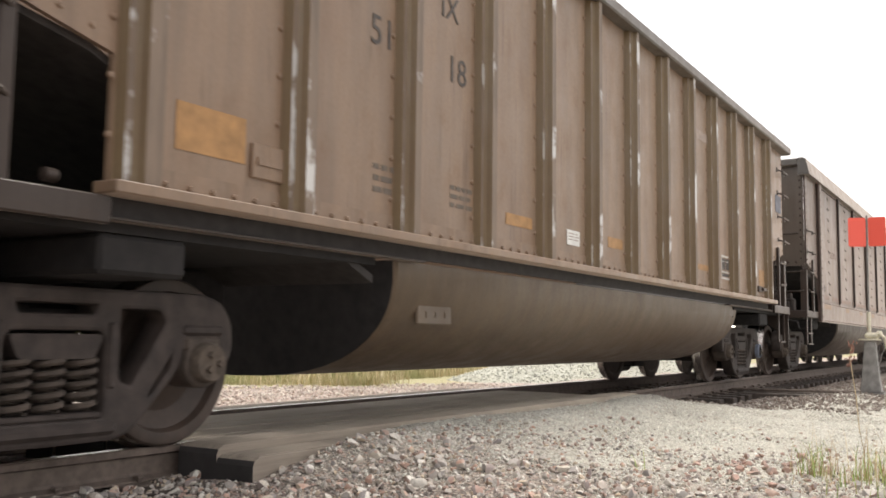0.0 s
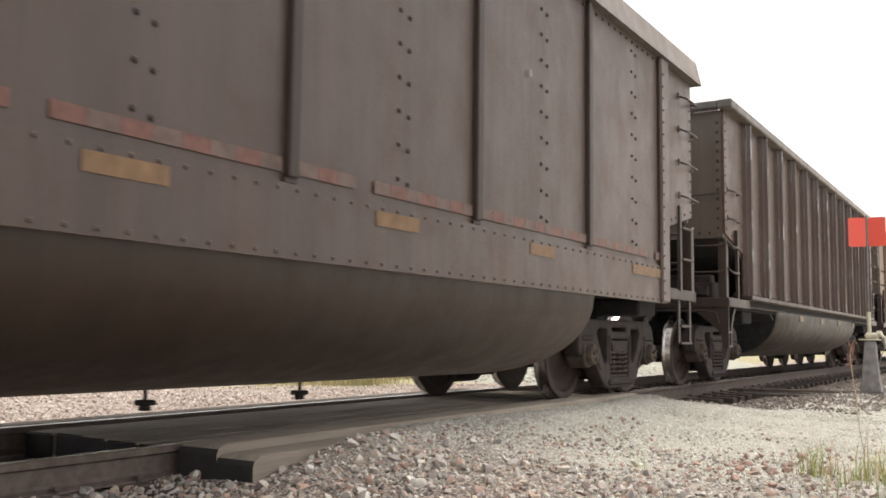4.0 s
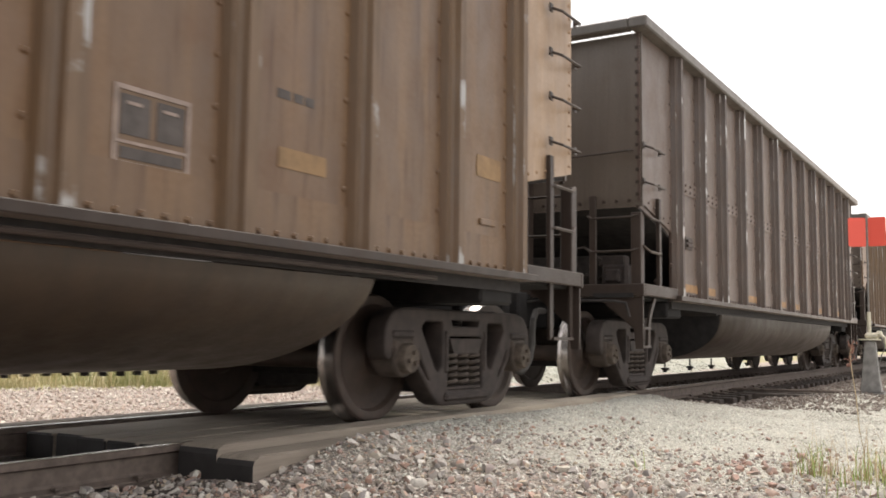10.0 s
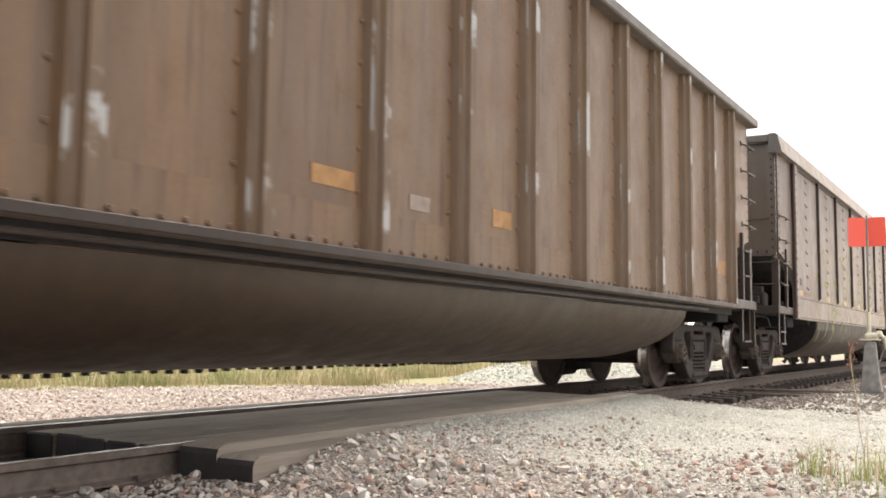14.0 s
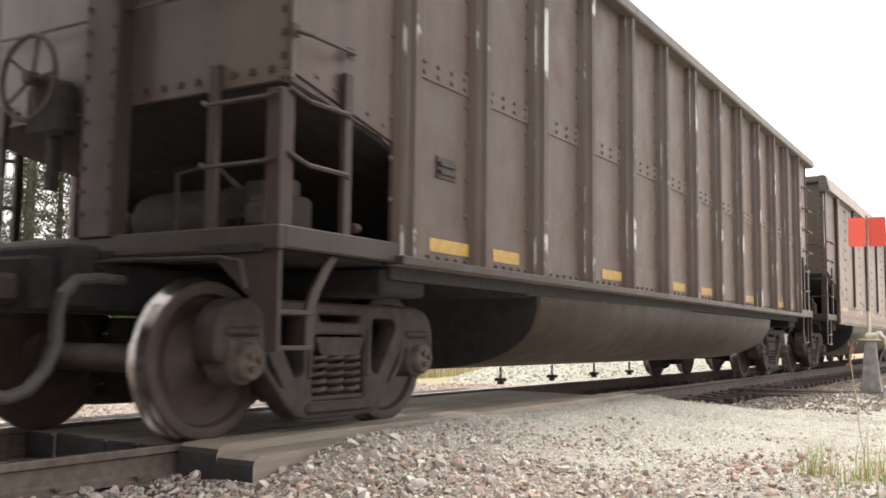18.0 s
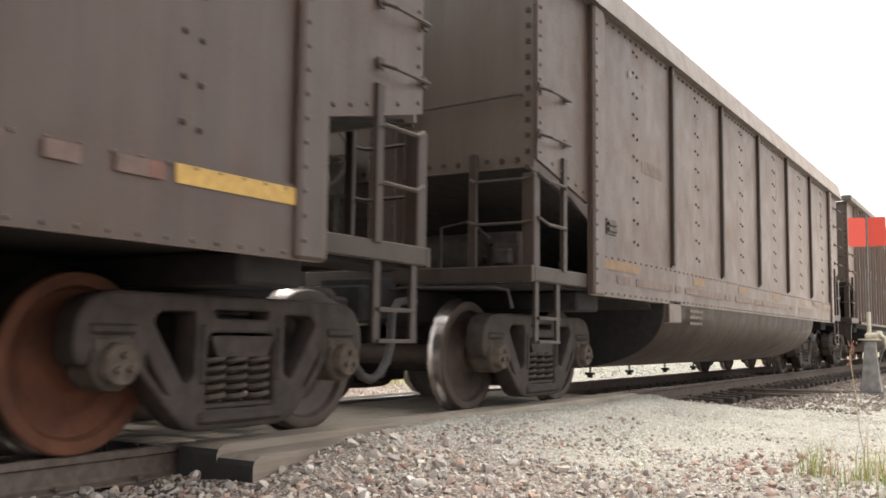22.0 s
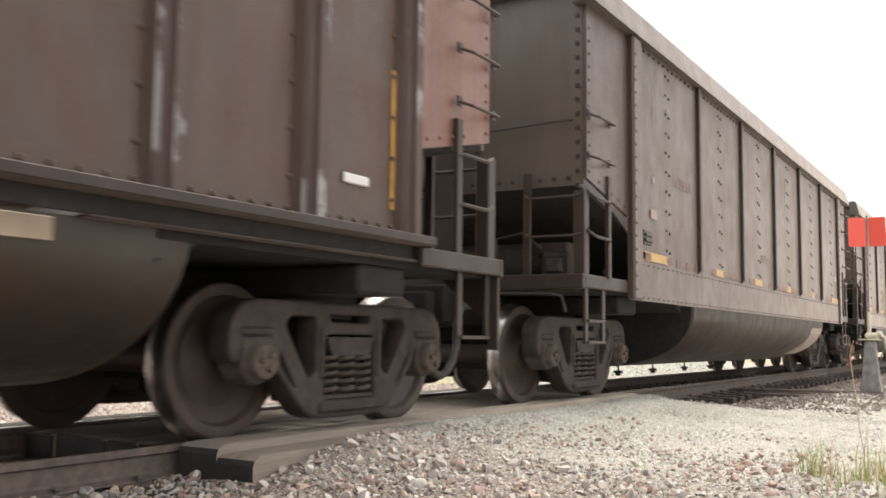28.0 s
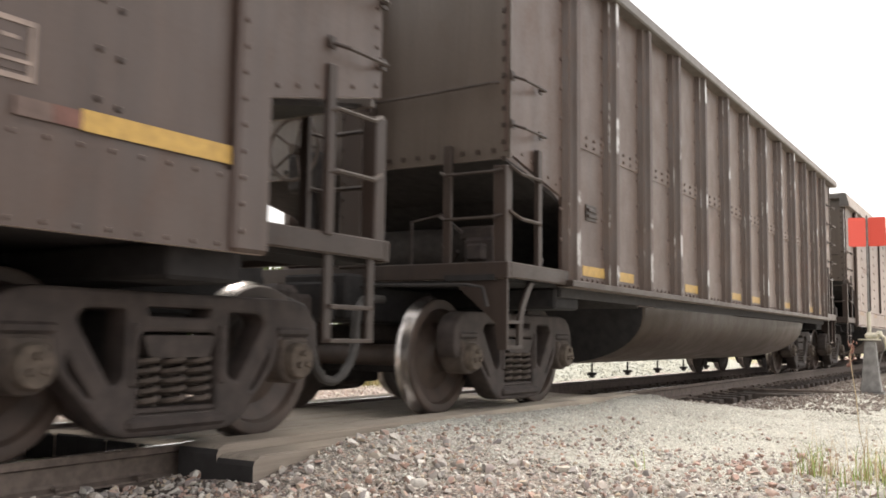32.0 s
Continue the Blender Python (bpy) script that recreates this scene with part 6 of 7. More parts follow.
def mark_thirteen(car):
    """Tall faded yellow letters with pale edges and a white scrawl."""
    stripe_band(car, 1.425, 0.15, 9)
    reflectors(car, [(-5.96, -5.03), (-3.28, -2.64), (-1.28, -0.80), (0.80, 1.36), (2.9, 3.34), (5.12, 6.05)], 1.42, -1.58)
    hatch(car, -5.87, 1.575, -1.58)
    sticker(car, "faded_patch", -5.65, -5.46, 1.83, 1.94, WHITESTRIPE, -1.58)
    sticker(car, "vertical_stripe", 6.02, 6.06, 1.55, 2.6, REDSTRIPE, -1.58)
    spray(car, [(-2.99, 2.07), (-2.75, 1.74), (-2.52, 1.42), (-2.34, 1.16)], 0.2, SPRAY_OLD)
    spray(car, [(-2.52, 2.28), (-2.32, 2.01), (-2.17, 1.81), (-2.09, 1.52)], 0.2, SPRAY_OLD)
    spray(car, [(-2.66, 1.84), (-2.48, 1.88), (-2.29, 1.96)], 0.16, SPRAY_OLD)
    spray(car, [(-2.37, 1.21), (-2.26, 1.28)], 0.14, SPRAY_OLD)
    spray(car, [(-1.53, 2.32), (-1.77, 2.06), (-1.83, 1.78), (-1.72, 1.48), (-1.65, 1.23)], 0.2, SPRAY_OLD)
    spray(car, [(-1.53, 2.32), (-1.32, 2.13), (-1.19, 1.88)], 0.16, SPRAY_OLD)
    spray(car, [(-1.74, 1.45), (-1.55, 1.36)], 0.12, SPRAY_OLD)
    spray(car, [(-1.08, 2.43), (-0.97, 2.11), (-0.86, 1.72), (-0.85, 1.32)], 0.2, SPRAY_OLD)
    spray(car, [(-0.2, 2.44), (-0.21, 2.03), (-0.18, 1.67)], 0.2, SPRAY_OLD)
    spray(car, [(-0.22, 1.63), (-0.57, 1.46), (-0.84, 1.25)], 0.18, SPRAY_OLD)
    spray(car, [(0.67, 2.38), (0.35, 2.05), (0.34, 1.62), (0.44, 1.29), (0.79, 1.16), (1.16, 1.44), (1.3, 1.89), (1.21, 2.26), (0.88, 2.4), (0.67, 2.38)], 0.15, SPRAY_OLD)
    spray(car, [(-0.33, 1.32), (-0.05, 1.2), (0.22, 1.02)], 0.14, SPRAY_OLD)
    spray(car, [(-3.09, 2.04), (-2.95, 1.87), (-2.68, 1.53), (-2.49, 1.2), (-2.38, 1.07)], 0.035, SPRAY_PALE, "graffiti_outline")
    spray(car, [(-2.38, 1.07), (-2.32, 1.16), (-2.17, 1.25), (-2.25, 1.37), (-2.38, 1.6), (-2.49, 1.68)], 0.035, SPRAY_PALE, "graffiti_outline")
    spray(car, [(-2.82, 2.18), (-2.68, 1.96), (-2.58, 1.93), (-2.46, 1.99)], 0.035, SPRAY_PALE, "graffiti_outline")
    spray(car, [(-2.62, 2.25), (-2.51, 2.11), (-2.42, 2)], 0.035, SPRAY_PALE, "graffiti_outline")
    spray(car, [(-2.33, 2.34), (-2.16, 2.05), (-2.04, 1.87), (-2.05, 1.49)], 0.035, SPRAY_PALE, "graffiti_outline")
    spray(car, [(-2.37, 1.79), (-2.23, 1.64), (-2.08, 1.52)], 0.035, SPRAY_PALE, "graffiti_outline")
    spray(car, [(-1.53, 2.42), (-1.8, 2.15), (-1.89, 1.9), (-1.93, 1.58), (-1.82, 1.39), (-1.65, 1.1)], 0.035, SPRAY_PALE, "graffiti_outline")
    spray(car, [(-1.65, 1.1), (-1.47, 1.35), (-1.59, 1.53), (-1.73, 1.74), (-1.66, 1.95), (-1.52, 2.15)], 0.035, SPRAY_PALE, "graffiti_outline")
    spray(car, [(-1.52, 2.15), (-1.46, 2), (-1.25, 1.76), (-1.09, 1.9), (-1.13, 2.11), (-1.32, 2.31), (-1.53, 2.42)], 0.035, SPRAY_PALE, "graffiti_outline")
    spray(car, [(-0.91, 2.53), (-1.21, 2.47), (-1.1, 2.11), (-1.03, 1.73), (-0.98, 1.38), (-0.93, 1.13)], 0.035, SPRAY_PALE, "graffiti_outline")
    spray(car, [(-0.91, 2.53), (-0.84, 2.25), (-0.76, 1.89), (-0.65, 1.68)], 0.035, SPRAY_PALE, "graffiti_outline")
    spray(car, [(-0.32, 2.51), (-0.01, 2.43), (-0.07, 2.02), (-0.02, 1.7), (-0.53, 1.35), (-0.91, 1.13)], 0.035, SPRAY_PALE, "graffiti_outline")
    spray(car, [(-0.32, 2.51), (-0.34, 2.17), (-0.35, 1.81)], 0.035, SPRAY_PALE, "graffiti_outline")
    spray(car, [(0.67, 2.5), (0.33, 2.27), (0.23, 1.94), (0.29, 1.53), (0.4, 1.24), (0.79, 1.05), (1.17, 1.3), (1.41, 1.81), (1.33, 2.28), (1.04, 2.49), (0.67, 2.5)], 0.035, SPRAY_PALE, "graffiti_outline")
    spray(car, [(0.72, 2.23), (0.48, 2.03), (0.38, 1.8)], 0.035, SPRAY_PALE, "graffiti_outline")
    spray(car, [(0.72, 2.23), (1.15, 2.2), (1.25, 1.88), (1.25, 1.55), (1, 1.34), (0.69, 1.26), (0.49, 1.38)], 0.035, SPRAY_PALE, "graffiti_outline")
    spray(car, [(-0.49, 1.34), (-0.13, 1.2), (0.17, 1.01), (0.29, 0.85), (0.35, 1.11), (0.59, 1.08)], 0.035, SPRAY_PALE, "graffiti_outline")
    # an unreadable white zigzag scrawl
    rnd = random.Random(5)
    for u in (-1.62, -1.26, -0.94, -0.58, -0.26):
        pts = [(u + 0.055 * k + rnd.uniform(-0.05, 0.05), 1.84 + rnd.choice((-1, 1)) * rnd.uniform(0.04, 0.2)) for k in range(6)]
        spray(car, pts, 0.036, BRIGHT_WHITE, "white_scrawl")
    spray(car, [(-2.71, 1.79), (-2.63, 1.69), (-2.58, 1.8), (-2.47, 1.71), (-2.42, 1.87), (-2.29, 1.87), (-2.23, 1.98), (-2.34, 1.96)], 0.03, BRIGHT_WHITE, "white_scrawl")
    spray(car, [(2.22, 2.05), (2.44, 2.1), (2.26, 1.92), (2.47, 1.94), (2.26, 1.77), (2.43, 1.83)], 0.03, SPRAY_PALE, "graffiti_outline")
    framed_box(car, 4.50, 4.90, 1.56, 1.80, -1.58, WHITESTRIPE, PAINTS["grey"])
    scuffs(car, 13)


def mark_smooth(car, k):
    z = {1: 1.255, 9: 1.25, 12: 1.415, 15: 1.26}[k]
    y = -1.58 if z > 1.39 else -1.60
    reflectors(car, SPANS_SMOOTH[:-1] if k == 12 else SPANS_SMOOTH, z, y - 0.001, YELLOW if k == 12 else DULL_ORANGE)
    if k == 1:
        stripe_band(car, 1.445, 0.10, 3)
    elif k == 9:
        stripe_band(car, 1.13, 0.15, 4, WORN_RED, WORN_PALE)
    elif k == 12:
        stripe_band(car, 1.42, 0.65, 6)
        text_bars(car, -0.78, -0.2, 1.78, 1, PALESTRIPE, -1.58, 0.10, seed=4)
        bm = bmesh.new()
        rows = [[bm.verts.new((u, *tub_point(j))) for u in (3.15, 4.15)] for j in range(1, 8)]
        for a, b in zip(rows, rows[1:]):
            bm.faces.new((a[0], a[1], b[1], b[0]))
        part("repair_patch", bm, WHITESTRIPE, car, "pale bare-metal repair patch on the belly")
        sticker(car, "faded_patch", -5.62, -5.44, 1.86, 1.96, WHITESTRIPE, -1.58)
    if k == 9:
        text_bars(car, -3.35, -2.85, 0.93, 3, PALESTRIPE, -1.60, 0.03, 0.07, 5)
        bm = new_box(-4.08, -3.66, -1.60, -1.5, 0.80, 1.04, 0.01)
        part("jacking_pad", bm, PAINTS["grey"], car)
    hatch(car, -5.84, 1.575, -1.58)
    text_bars(car, -4.86, -4.2, 2.30, 1, PALESTRIPE, -1.58, 0.13, seed=k)
    scuffs(car, k)
    if k == 12:
        sticker(car, "reflector", 5.15, 6.03, 1.405, 1.508, YELLOW, y - 0.001)
        sticker(car, "paper_tag", 5.61, 5.77, 1.86, 1.95, WHITE, -1.58, "small pale paper tag")


def tub_point(j):
    y, z = tub_profile(1.0, 1.575, 0.735, j)
    return -abs(y) - 0.006, z


def mark_seam(car, k):
    reflectors(car, [] if k == 10 else SPANS_SEAM, 1.17, -1.508, ORANGE if k in (4, 10, 17) else YELLOW)
    hatch(car, -5.67, 1.67, -1.50)


def mark_eleven(car):
    y = -1.50
    for u, z0, z1 in ((-5.96, 1.62, 2.60), (-2.78, 1.39, 1.83), (-0.15, 1.35, 1.79), (2.82, 1.38, 1.75), (5.97, 1.39, 2.27)):
        sticker(car, "vertical_stripe", u - 0.005, u + 0.10, z0, z1, UPRIGHT, y, "yellow vertical stripe")
    framed_box(car, 2.42, 2.78, 1.40, 1.69, y, WHITESTRIPE, STENCIL)
    for u0, u1, z0, z1, seed in ((-5.74, -5.22, 1.98, 2.28, 3), (-4.87, -4.33, 1.98, 2.29, 4)):
        sticker(car, "number_panel", u0, u1, z0, z1, PALESTRIPE, y, "faded pale number panel")
        text_bars(car, u0 + 0.06, u1 - 0.05, z0 + 0.06, 1, WHITESTRIPE, y - 0.005, 0.17, seed=seed)
    part("door_tag", new_box(5.49, 5.73, y - 0.02, y, 1.49, 1.55, 0.008), BRIGHT_WHITE, car)
    tub_tags(car, [-3.55, -1.69, 0.02, 1.76, 3.35])
    hatch(car, -5.88, 1.46, y)


CARS = []
KINDS = [(-1, "r", "ochre", ""), (0, "r", "tan", ""), (1, "s", "grey", ""), (2, "r", "rust", "red"), (3, "r", "ochre", "amber"), (4, "m", "taupe", ""), (5, "r", "ochre", ""), (6, "s", "grey", ""), (7, "m", "taupe", ""),
         (8, "s", "grey", ""), (9, "s", "grey", ""), (10, "m", "brown", ""), (11, "r", "rust", "red"), (12, "s", "grey", ""), (13, "s", "grey", ""), (14, "m", "taupe", ""), (15, "s", "grey", ""), (16, "r", "brown", ""), (17, "m", "taupe", "")]
LABELS = {
    0: "sun-faded tan coal car with ribbed sides and dark numbers", 1: "dusty grey flat-sided coal car with worn red and white stripe", 2: "dark red-brown ribbed coal car with yellow upright stripes",
    3: "ochre ribbed coal car with white scrawl and stencilled frame", 4: "grey-brown ribbed coal car with seam and faded orange reflectors", 5: "rust-streaked ochre coal car with ribbed steel sides",
    6: "grey flat-sided coal car sprayed with yellow-green graffiti", 7: "grey-brown ribbed coal car with seam and yellow reflectors", 8: "grey flat-sided coal car with white looping graffiti",
    9: "plain dusty grey coal car with flat riveted sides", 10: "brown ribbed coal car with a riveted seam", 11: "dark red-brown ribbed coal car with pale belly tags",
    12: "grey flat-sided coal car with pale repair patch on belly", 13: "grey flat-sided coal car with faded yellow graffiti", 14: "grey-brown ribbed coal car trailing the graffiti car", }


def build_train():
    for k, kind, tint, corner in KINDS:
        if kind == "s":
            car, wheels = smooth_car(tint)
        else:
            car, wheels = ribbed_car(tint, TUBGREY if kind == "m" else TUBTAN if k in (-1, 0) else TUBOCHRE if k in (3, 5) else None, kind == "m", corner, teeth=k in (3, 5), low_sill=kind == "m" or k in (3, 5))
        tagged(car, LABELS.get(k, "weathered steel coal car in a long train"), "coal car", "cars of the coal train")
        special = {0: mark_zero, 2: mark_two, 3: mark_three, 5: mark_five, 6: mark_six, 8: mark_eight, 11: mark_eleven, 13: mark_thirteen}
        if k in special:
            special[k](car)
        elif kind == "s":
            mark_smooth(car, k)
        elif kind == "m":
            mark_seam(car, k)
        if k == 6:
            hatch(car, -5.84, 1.575, -1.58)
            scuffs(car, 6)
        trucks = [c for c in car.children if c.name.startswith("truck")]
        if k == 0:
            cap = lathe(bmesh.new(), [(0.03, -0.02), (0.10, -0.02), (0.115, -0.005), (0.115, 0.05)], 24)
            part("bearing_cap", cap, plain("pale_blue_cap", (0.24, 0.27, 0.35), 0.5, 0, 0.3, 14), trucks[1], "chalky pale blue bearing cap", True, pose(0.889, -1.13, WHEEL_R))
        for kk, which, tone in ((6, 1, (0.165, 0.062, 0.027)), (8, 2, (0.13, 0.050, 0.026))):
            if k == kk:
                me = wheels[which][0].data.copy()
                me.materials[1] = plain("orange_rust", tone, 0.8, 0, 0.35, 6)
                wheels[which][0].data = me
        CARS.append((k, car, wheels))


# ---- beside the track ----
def build_switch_stand():
    iron = plain("stand_iron", (0.25, 0.24, 0.23), 0.7, 0.3, 0.35, 8)
    pale = plain("stand_pale_paint", (0.62, 0.58, 0.46), 0.6, 0, 0.2, 12)
    red, n, l, b = shader("target_red", 0.45)
    b.inputs["Base Color"].default_value = (0.92, 0.125, 0.085, 1)
    st = new("switch_stand")
    st.location = (15.66, -2.87, -0.165)
    tagged(st, "iron switch stand with a red target on a tall staff", "switch stand")
    bm = bmesh.new()
    box(bm, -0.2, 0.2, -0.2, 0.2, 0, 0.04, 0.01)
    for sx, sy in ((-1, -1), (-1, 1), (1, -1), (1, 1)):
        box(bm, 0.165 * sx - 0.02, 0.165 * sx + 0.02, 0.165 * sy - 0.02, 0.165 * sy + 0.02, 0.04, 0.065, 0.004)
    part("base", bm, iron, st)
    bm = loft(bmesh.new(), [[(sx * a, sy * a * 0.95, z) for sx, sy in ((-1, -1), (1, -1), (1, 1), (-1, 1))] for a, z in ((0.155, 0.04), (0.125, 0.25), (0.10, 0.5), (0.078, 0.80))])
    bmesh.ops.bevel(bm, geom=list(bm.edges), offset=0.014, segments=2, affect="EDGES")
    part("column", bm, iron, st)
    bm = bmesh.new()
    for v in lathe(bm, [(0.0, 0.0), (0.165, 0.0), (0.165, 0.022), (0.0, 0.022)], 20).verts:
        v.co = Vector((v.co.x * 0.7, v.co.z, 0.815 + v.co.y))
    part("table", bm, pale, st)
    bm = bmesh.new()
    tube(bm, [(-0.03, -0.05, 0.90), (-0.05, -0.14, 0.91), (-0.07, -0.20, 0.86), (-0.08, -0.235, 0.74), (-0.08, -0.26, 0.52), (-0.08, -0.27, 0.24)], 0.026, 8)
    tube(bm, [(-0.08, -0.27, 0.26), (-0.08, -0.272, 0.16)], 0.034, 8)
    part("hand_lever", bm, pale, st, "pale hanging hand lever")
    bm = new_box(-0.07, 0.07, -0.13, 0.07, 0.84, 0.93, 0.03)
    box(bm, -0.05, 0.05, -0.17, -0.09, 0.86, 0.96, 0.02)
    part("latch", bm, pale, st)
    part("chain", tube(bmesh.new(), [(-0.08, -0.16, 0.87), (-0.10, -0.21, 0.70), (-0.09, -0.16, 0.60), (-0.11, -0.12, 0.42)], 0.008, 6), iron, st)
    part("lower_staff", tube(bmesh.new(), [(0, 0.01, 0.9), (0, 0.01, 1.24)], 0.03, 8), pale, st)
    part("staff", tube(bmesh.new(), [(0, 0.01, 1.22), (0, 0.0, 2.70)], 0.014, 8), iron, st)
    for sgn in (1, -1):
        bm = bmesh.new()
        y0 = sgn * 0.016
        prism(bm, rounded([(0, 2.225), (0.25, 2.225), (0.25, 2.665), (0, 2.665)], 0.03, 3), -0.004, 0.004)
        me = part("target", bm, red, st, "red enamelled target blade")
        me.matrix_basis = Matrix.Translation((0, y0, 0)) @ Matrix.Rotation(radians(90 if sgn > 0 else -90) + (0.35 if sgn > 0 else -0.12), 4, "Z")


def build_head_ties():
    wood = plain("head_tie_wood", (0.085, 0.068, 0.058), 0.9, 0, 0.4, 6, 0.4)
    for x in (15.12, 15.80):
        t = new("head_tie", mesh_of("head_tie", new_box(-0.12, 0.12, -3.9, -1.1, -0.34, -0.165, 0.015), wood))
        t.location.x = x
        tagged(t, "long dark timber carrying the switch stand", "railway tie", "head ties")
    rod = new("switch_rod", mesh_of("switch_rod", tube(bmesh.new(), [(15.5, -0.85, -0.14), (15.5, -2.75, -0.12)], 0.022, 8), RAILSIDE))
    tagged(rod, "rusty connecting rod from the stand to the rail", "rod")


def blades(name, spots, mat, label, category, seed):
    """Grass: bent, tapering blades joined into one mesh; spots are (x, y, z, height)."""
    rnd = np.random.RandomState(seed)
    vs, fs = [], []
    for x, y, z, h in spots:
        a, lean = rnd.uniform(0, 6.28), rnd.uniform(0.1, 0.8) * h
        w = (0.0012 + 0.0018 * rnd.rand()) * (1 if z > -0.28 else 3)
        c, s_ = math.cos(a), math.sin(a)
        b = len(vs)
        for t, k in ((0, 1), (0.55, 0.8)):
            ox, oy = c * lean * t * t, s_ * lean * t * t
            vs += [(x + ox - s_ * w * k, y + oy + c * w * k, z + h * t), (x + ox + s_ * w * k, y + oy - c * w * k, z + h * t)]
        vs.append((x + c * lean, y + s_ * lean, z + h * 0.96))
        fs += [(b, b + 1, b + 3, b + 2), (b + 2, b + 3, b + 4)]
    me = bpy.data.meshes.new(name)
    me.from_pydata(vs, [], fs)
    me.materials.append(mat)
    return tagged(new(name, me), label, category, kind="stuff")


def leaf_mat(name, lo, hi, rough=0.7, patches=False):
    """Leaves that differ one by one; patches: stands of green and of reddish brown among them."""
    m, n, l, b = shader(name, rough)
    g = n.new("ShaderNodeNewGeometry")
    c = blend(n, l, g.outputs["Random Per Island"], lo, hi)
    if patches:
        c = blend(n, l, span(n, l, noise_at(n, l, 0.8, 4, world_space=True), 0.46, 0.60, 0, 0.8), c, (0.26, 0.30, 0.11))
        c = blend(n, l, span(n, l, noise_at(n, l, 1.3, 4, world_space=True, seed=3), 0.58, 0.68, 0, 0.7), c, (0.36, 0.24, 0.14))
    l.new(c, b.inputs["Base Color"])
    return m


def build_grass():
    green = leaf_mat("weed_green", (0.20, 0.30, 0.07), (0.40, 0.46, 0.15))
    straw = leaf_mat("dry_grass", (0.42, 0.30, 0.17), (0.66, 0.55, 0.36))
    red = leaf_mat("reddish_stems", (0.33, 0.15, 0.10), (0.46, 0.28, 0.18))
    field = leaf_mat("field_grass", (0.40, 0.36, 0.19), (0.74, 0.64, 0.44), patches=True)
    rnd = np.random.RandomState(11)
    for cx, cy, r, k, h in ((6.04, -3.76, 0.05, 50, 0.19), (6.0, -4.06, 0.09, 66, 0.17), (5.75, -4.0, 0.08, 26, 0.13), (6.4, -4.15, 0.14, 46, 0.15), (5.4, -4.15, 0.12, 20, 0.09), (5.5, -2.91, 0.02, 5, 0.10), (7.0, -4.25, 0.2, 20, 0.13)):
        spots = [(cx + rnd.normal(0, r), cy + rnd.normal(0, r), height(cx, cy) - 0.01, h * rnd.uniform(0.3, 1.5)) for _ in range(k)]
        blades("weed_tuft", spots, green, "thin green weeds growing out of the gravel", "weeds", int(cx * 100))
        spots = [(cx + rnd.normal(0, 1.6 * r), cy + rnd.normal(0, 1.6 * r), height(cx, cy) - 0.01, h * rnd.uniform(0.5, 2.1)) for _ in range(k // 2)]
        blades("dry_stalks", spots, straw, "dry straw-coloured stalks among the weeds", "weeds", int(cx * 90))
        spots = [(cx + rnd.normal(0, 1.2 * r), cy + rnd.normal(0, 1.2 * r), height(cx, cy) - 0.01, h * rnd.uniform(0.2, 0.9)) for _ in range(k // 3)]
        blades("reddish_stems", spots, red, "short reddish stems at the foot of the weeds", "weeds", int(cx * 80))
    spots = []
    while len(spots) < 56000:
        x, y = rnd.uniform(6, 44), rnd.uniform(5.0, 17)
        edge = field_edge(x, y)
        if x > 16 and y < 6.6 + 0.05 * (x - 16):
            continue
        if y < edge or rnd.rand() < (y - edge) / 10:
            continue
        clump = noise.noise((x * 0.9, y * 0.9, 8))
        if rnd.rand() < 0.25 - clump:
            continue
        spots.append((x, y, height(x, y) - 0.02, rnd.uniform(0.12, 0.5) * (1 + 0.8 * clump)))
    blades("field_grass", spots, field, "pale dry grass at the edge of the far ballast", "grass", 7)
    # one tall seed stalk by the road
    stalk = new("seed_stalk")
    stalk.location = (8.94, -3.57, height(8.94, -3.57))
    tagged(stalk, "tall dry stalk with a reddish seed head", "plant")
    part("stem", tube(bmesh.new(), [(0, -0.04, 0), (0, -0.02, 0.3), (0, 0.015, 0.58), (0, 0.02, 0.67), (0, 0.0, 0.74)], 0.004, 5), straw, stalk)
    seedm = leaf_mat("seed_head", (0.17, 0.075, 0.055), (0.36, 0.19, 0.14))
    bm = bmesh.new()
    for k in range(30):
        t = rnd.uniform(0, 1)
        p = Vector((rnd.normal(0, 0.009), 0.024 - 0.03 * t + rnd.normal(0, 0.014), 0.56 + 0.22 * t))
        bmesh.ops.create_icosphere(bm, subdivisions=1, radius=0.007, matrix=Matrix.Translation(p) @ Matrix.Diagonal((1, 1, 1.8, 1)))
    for sgn in (-1, 1):
        tube(bm, [(0, 0.02, 0.60), (0, 0.02 + 0.03 * sgn, 0.63), (0, 0.02 + 0.05 * sgn, 0.62)], 0.004, 5)
    part("seed_head", bm, seedm, stalk)


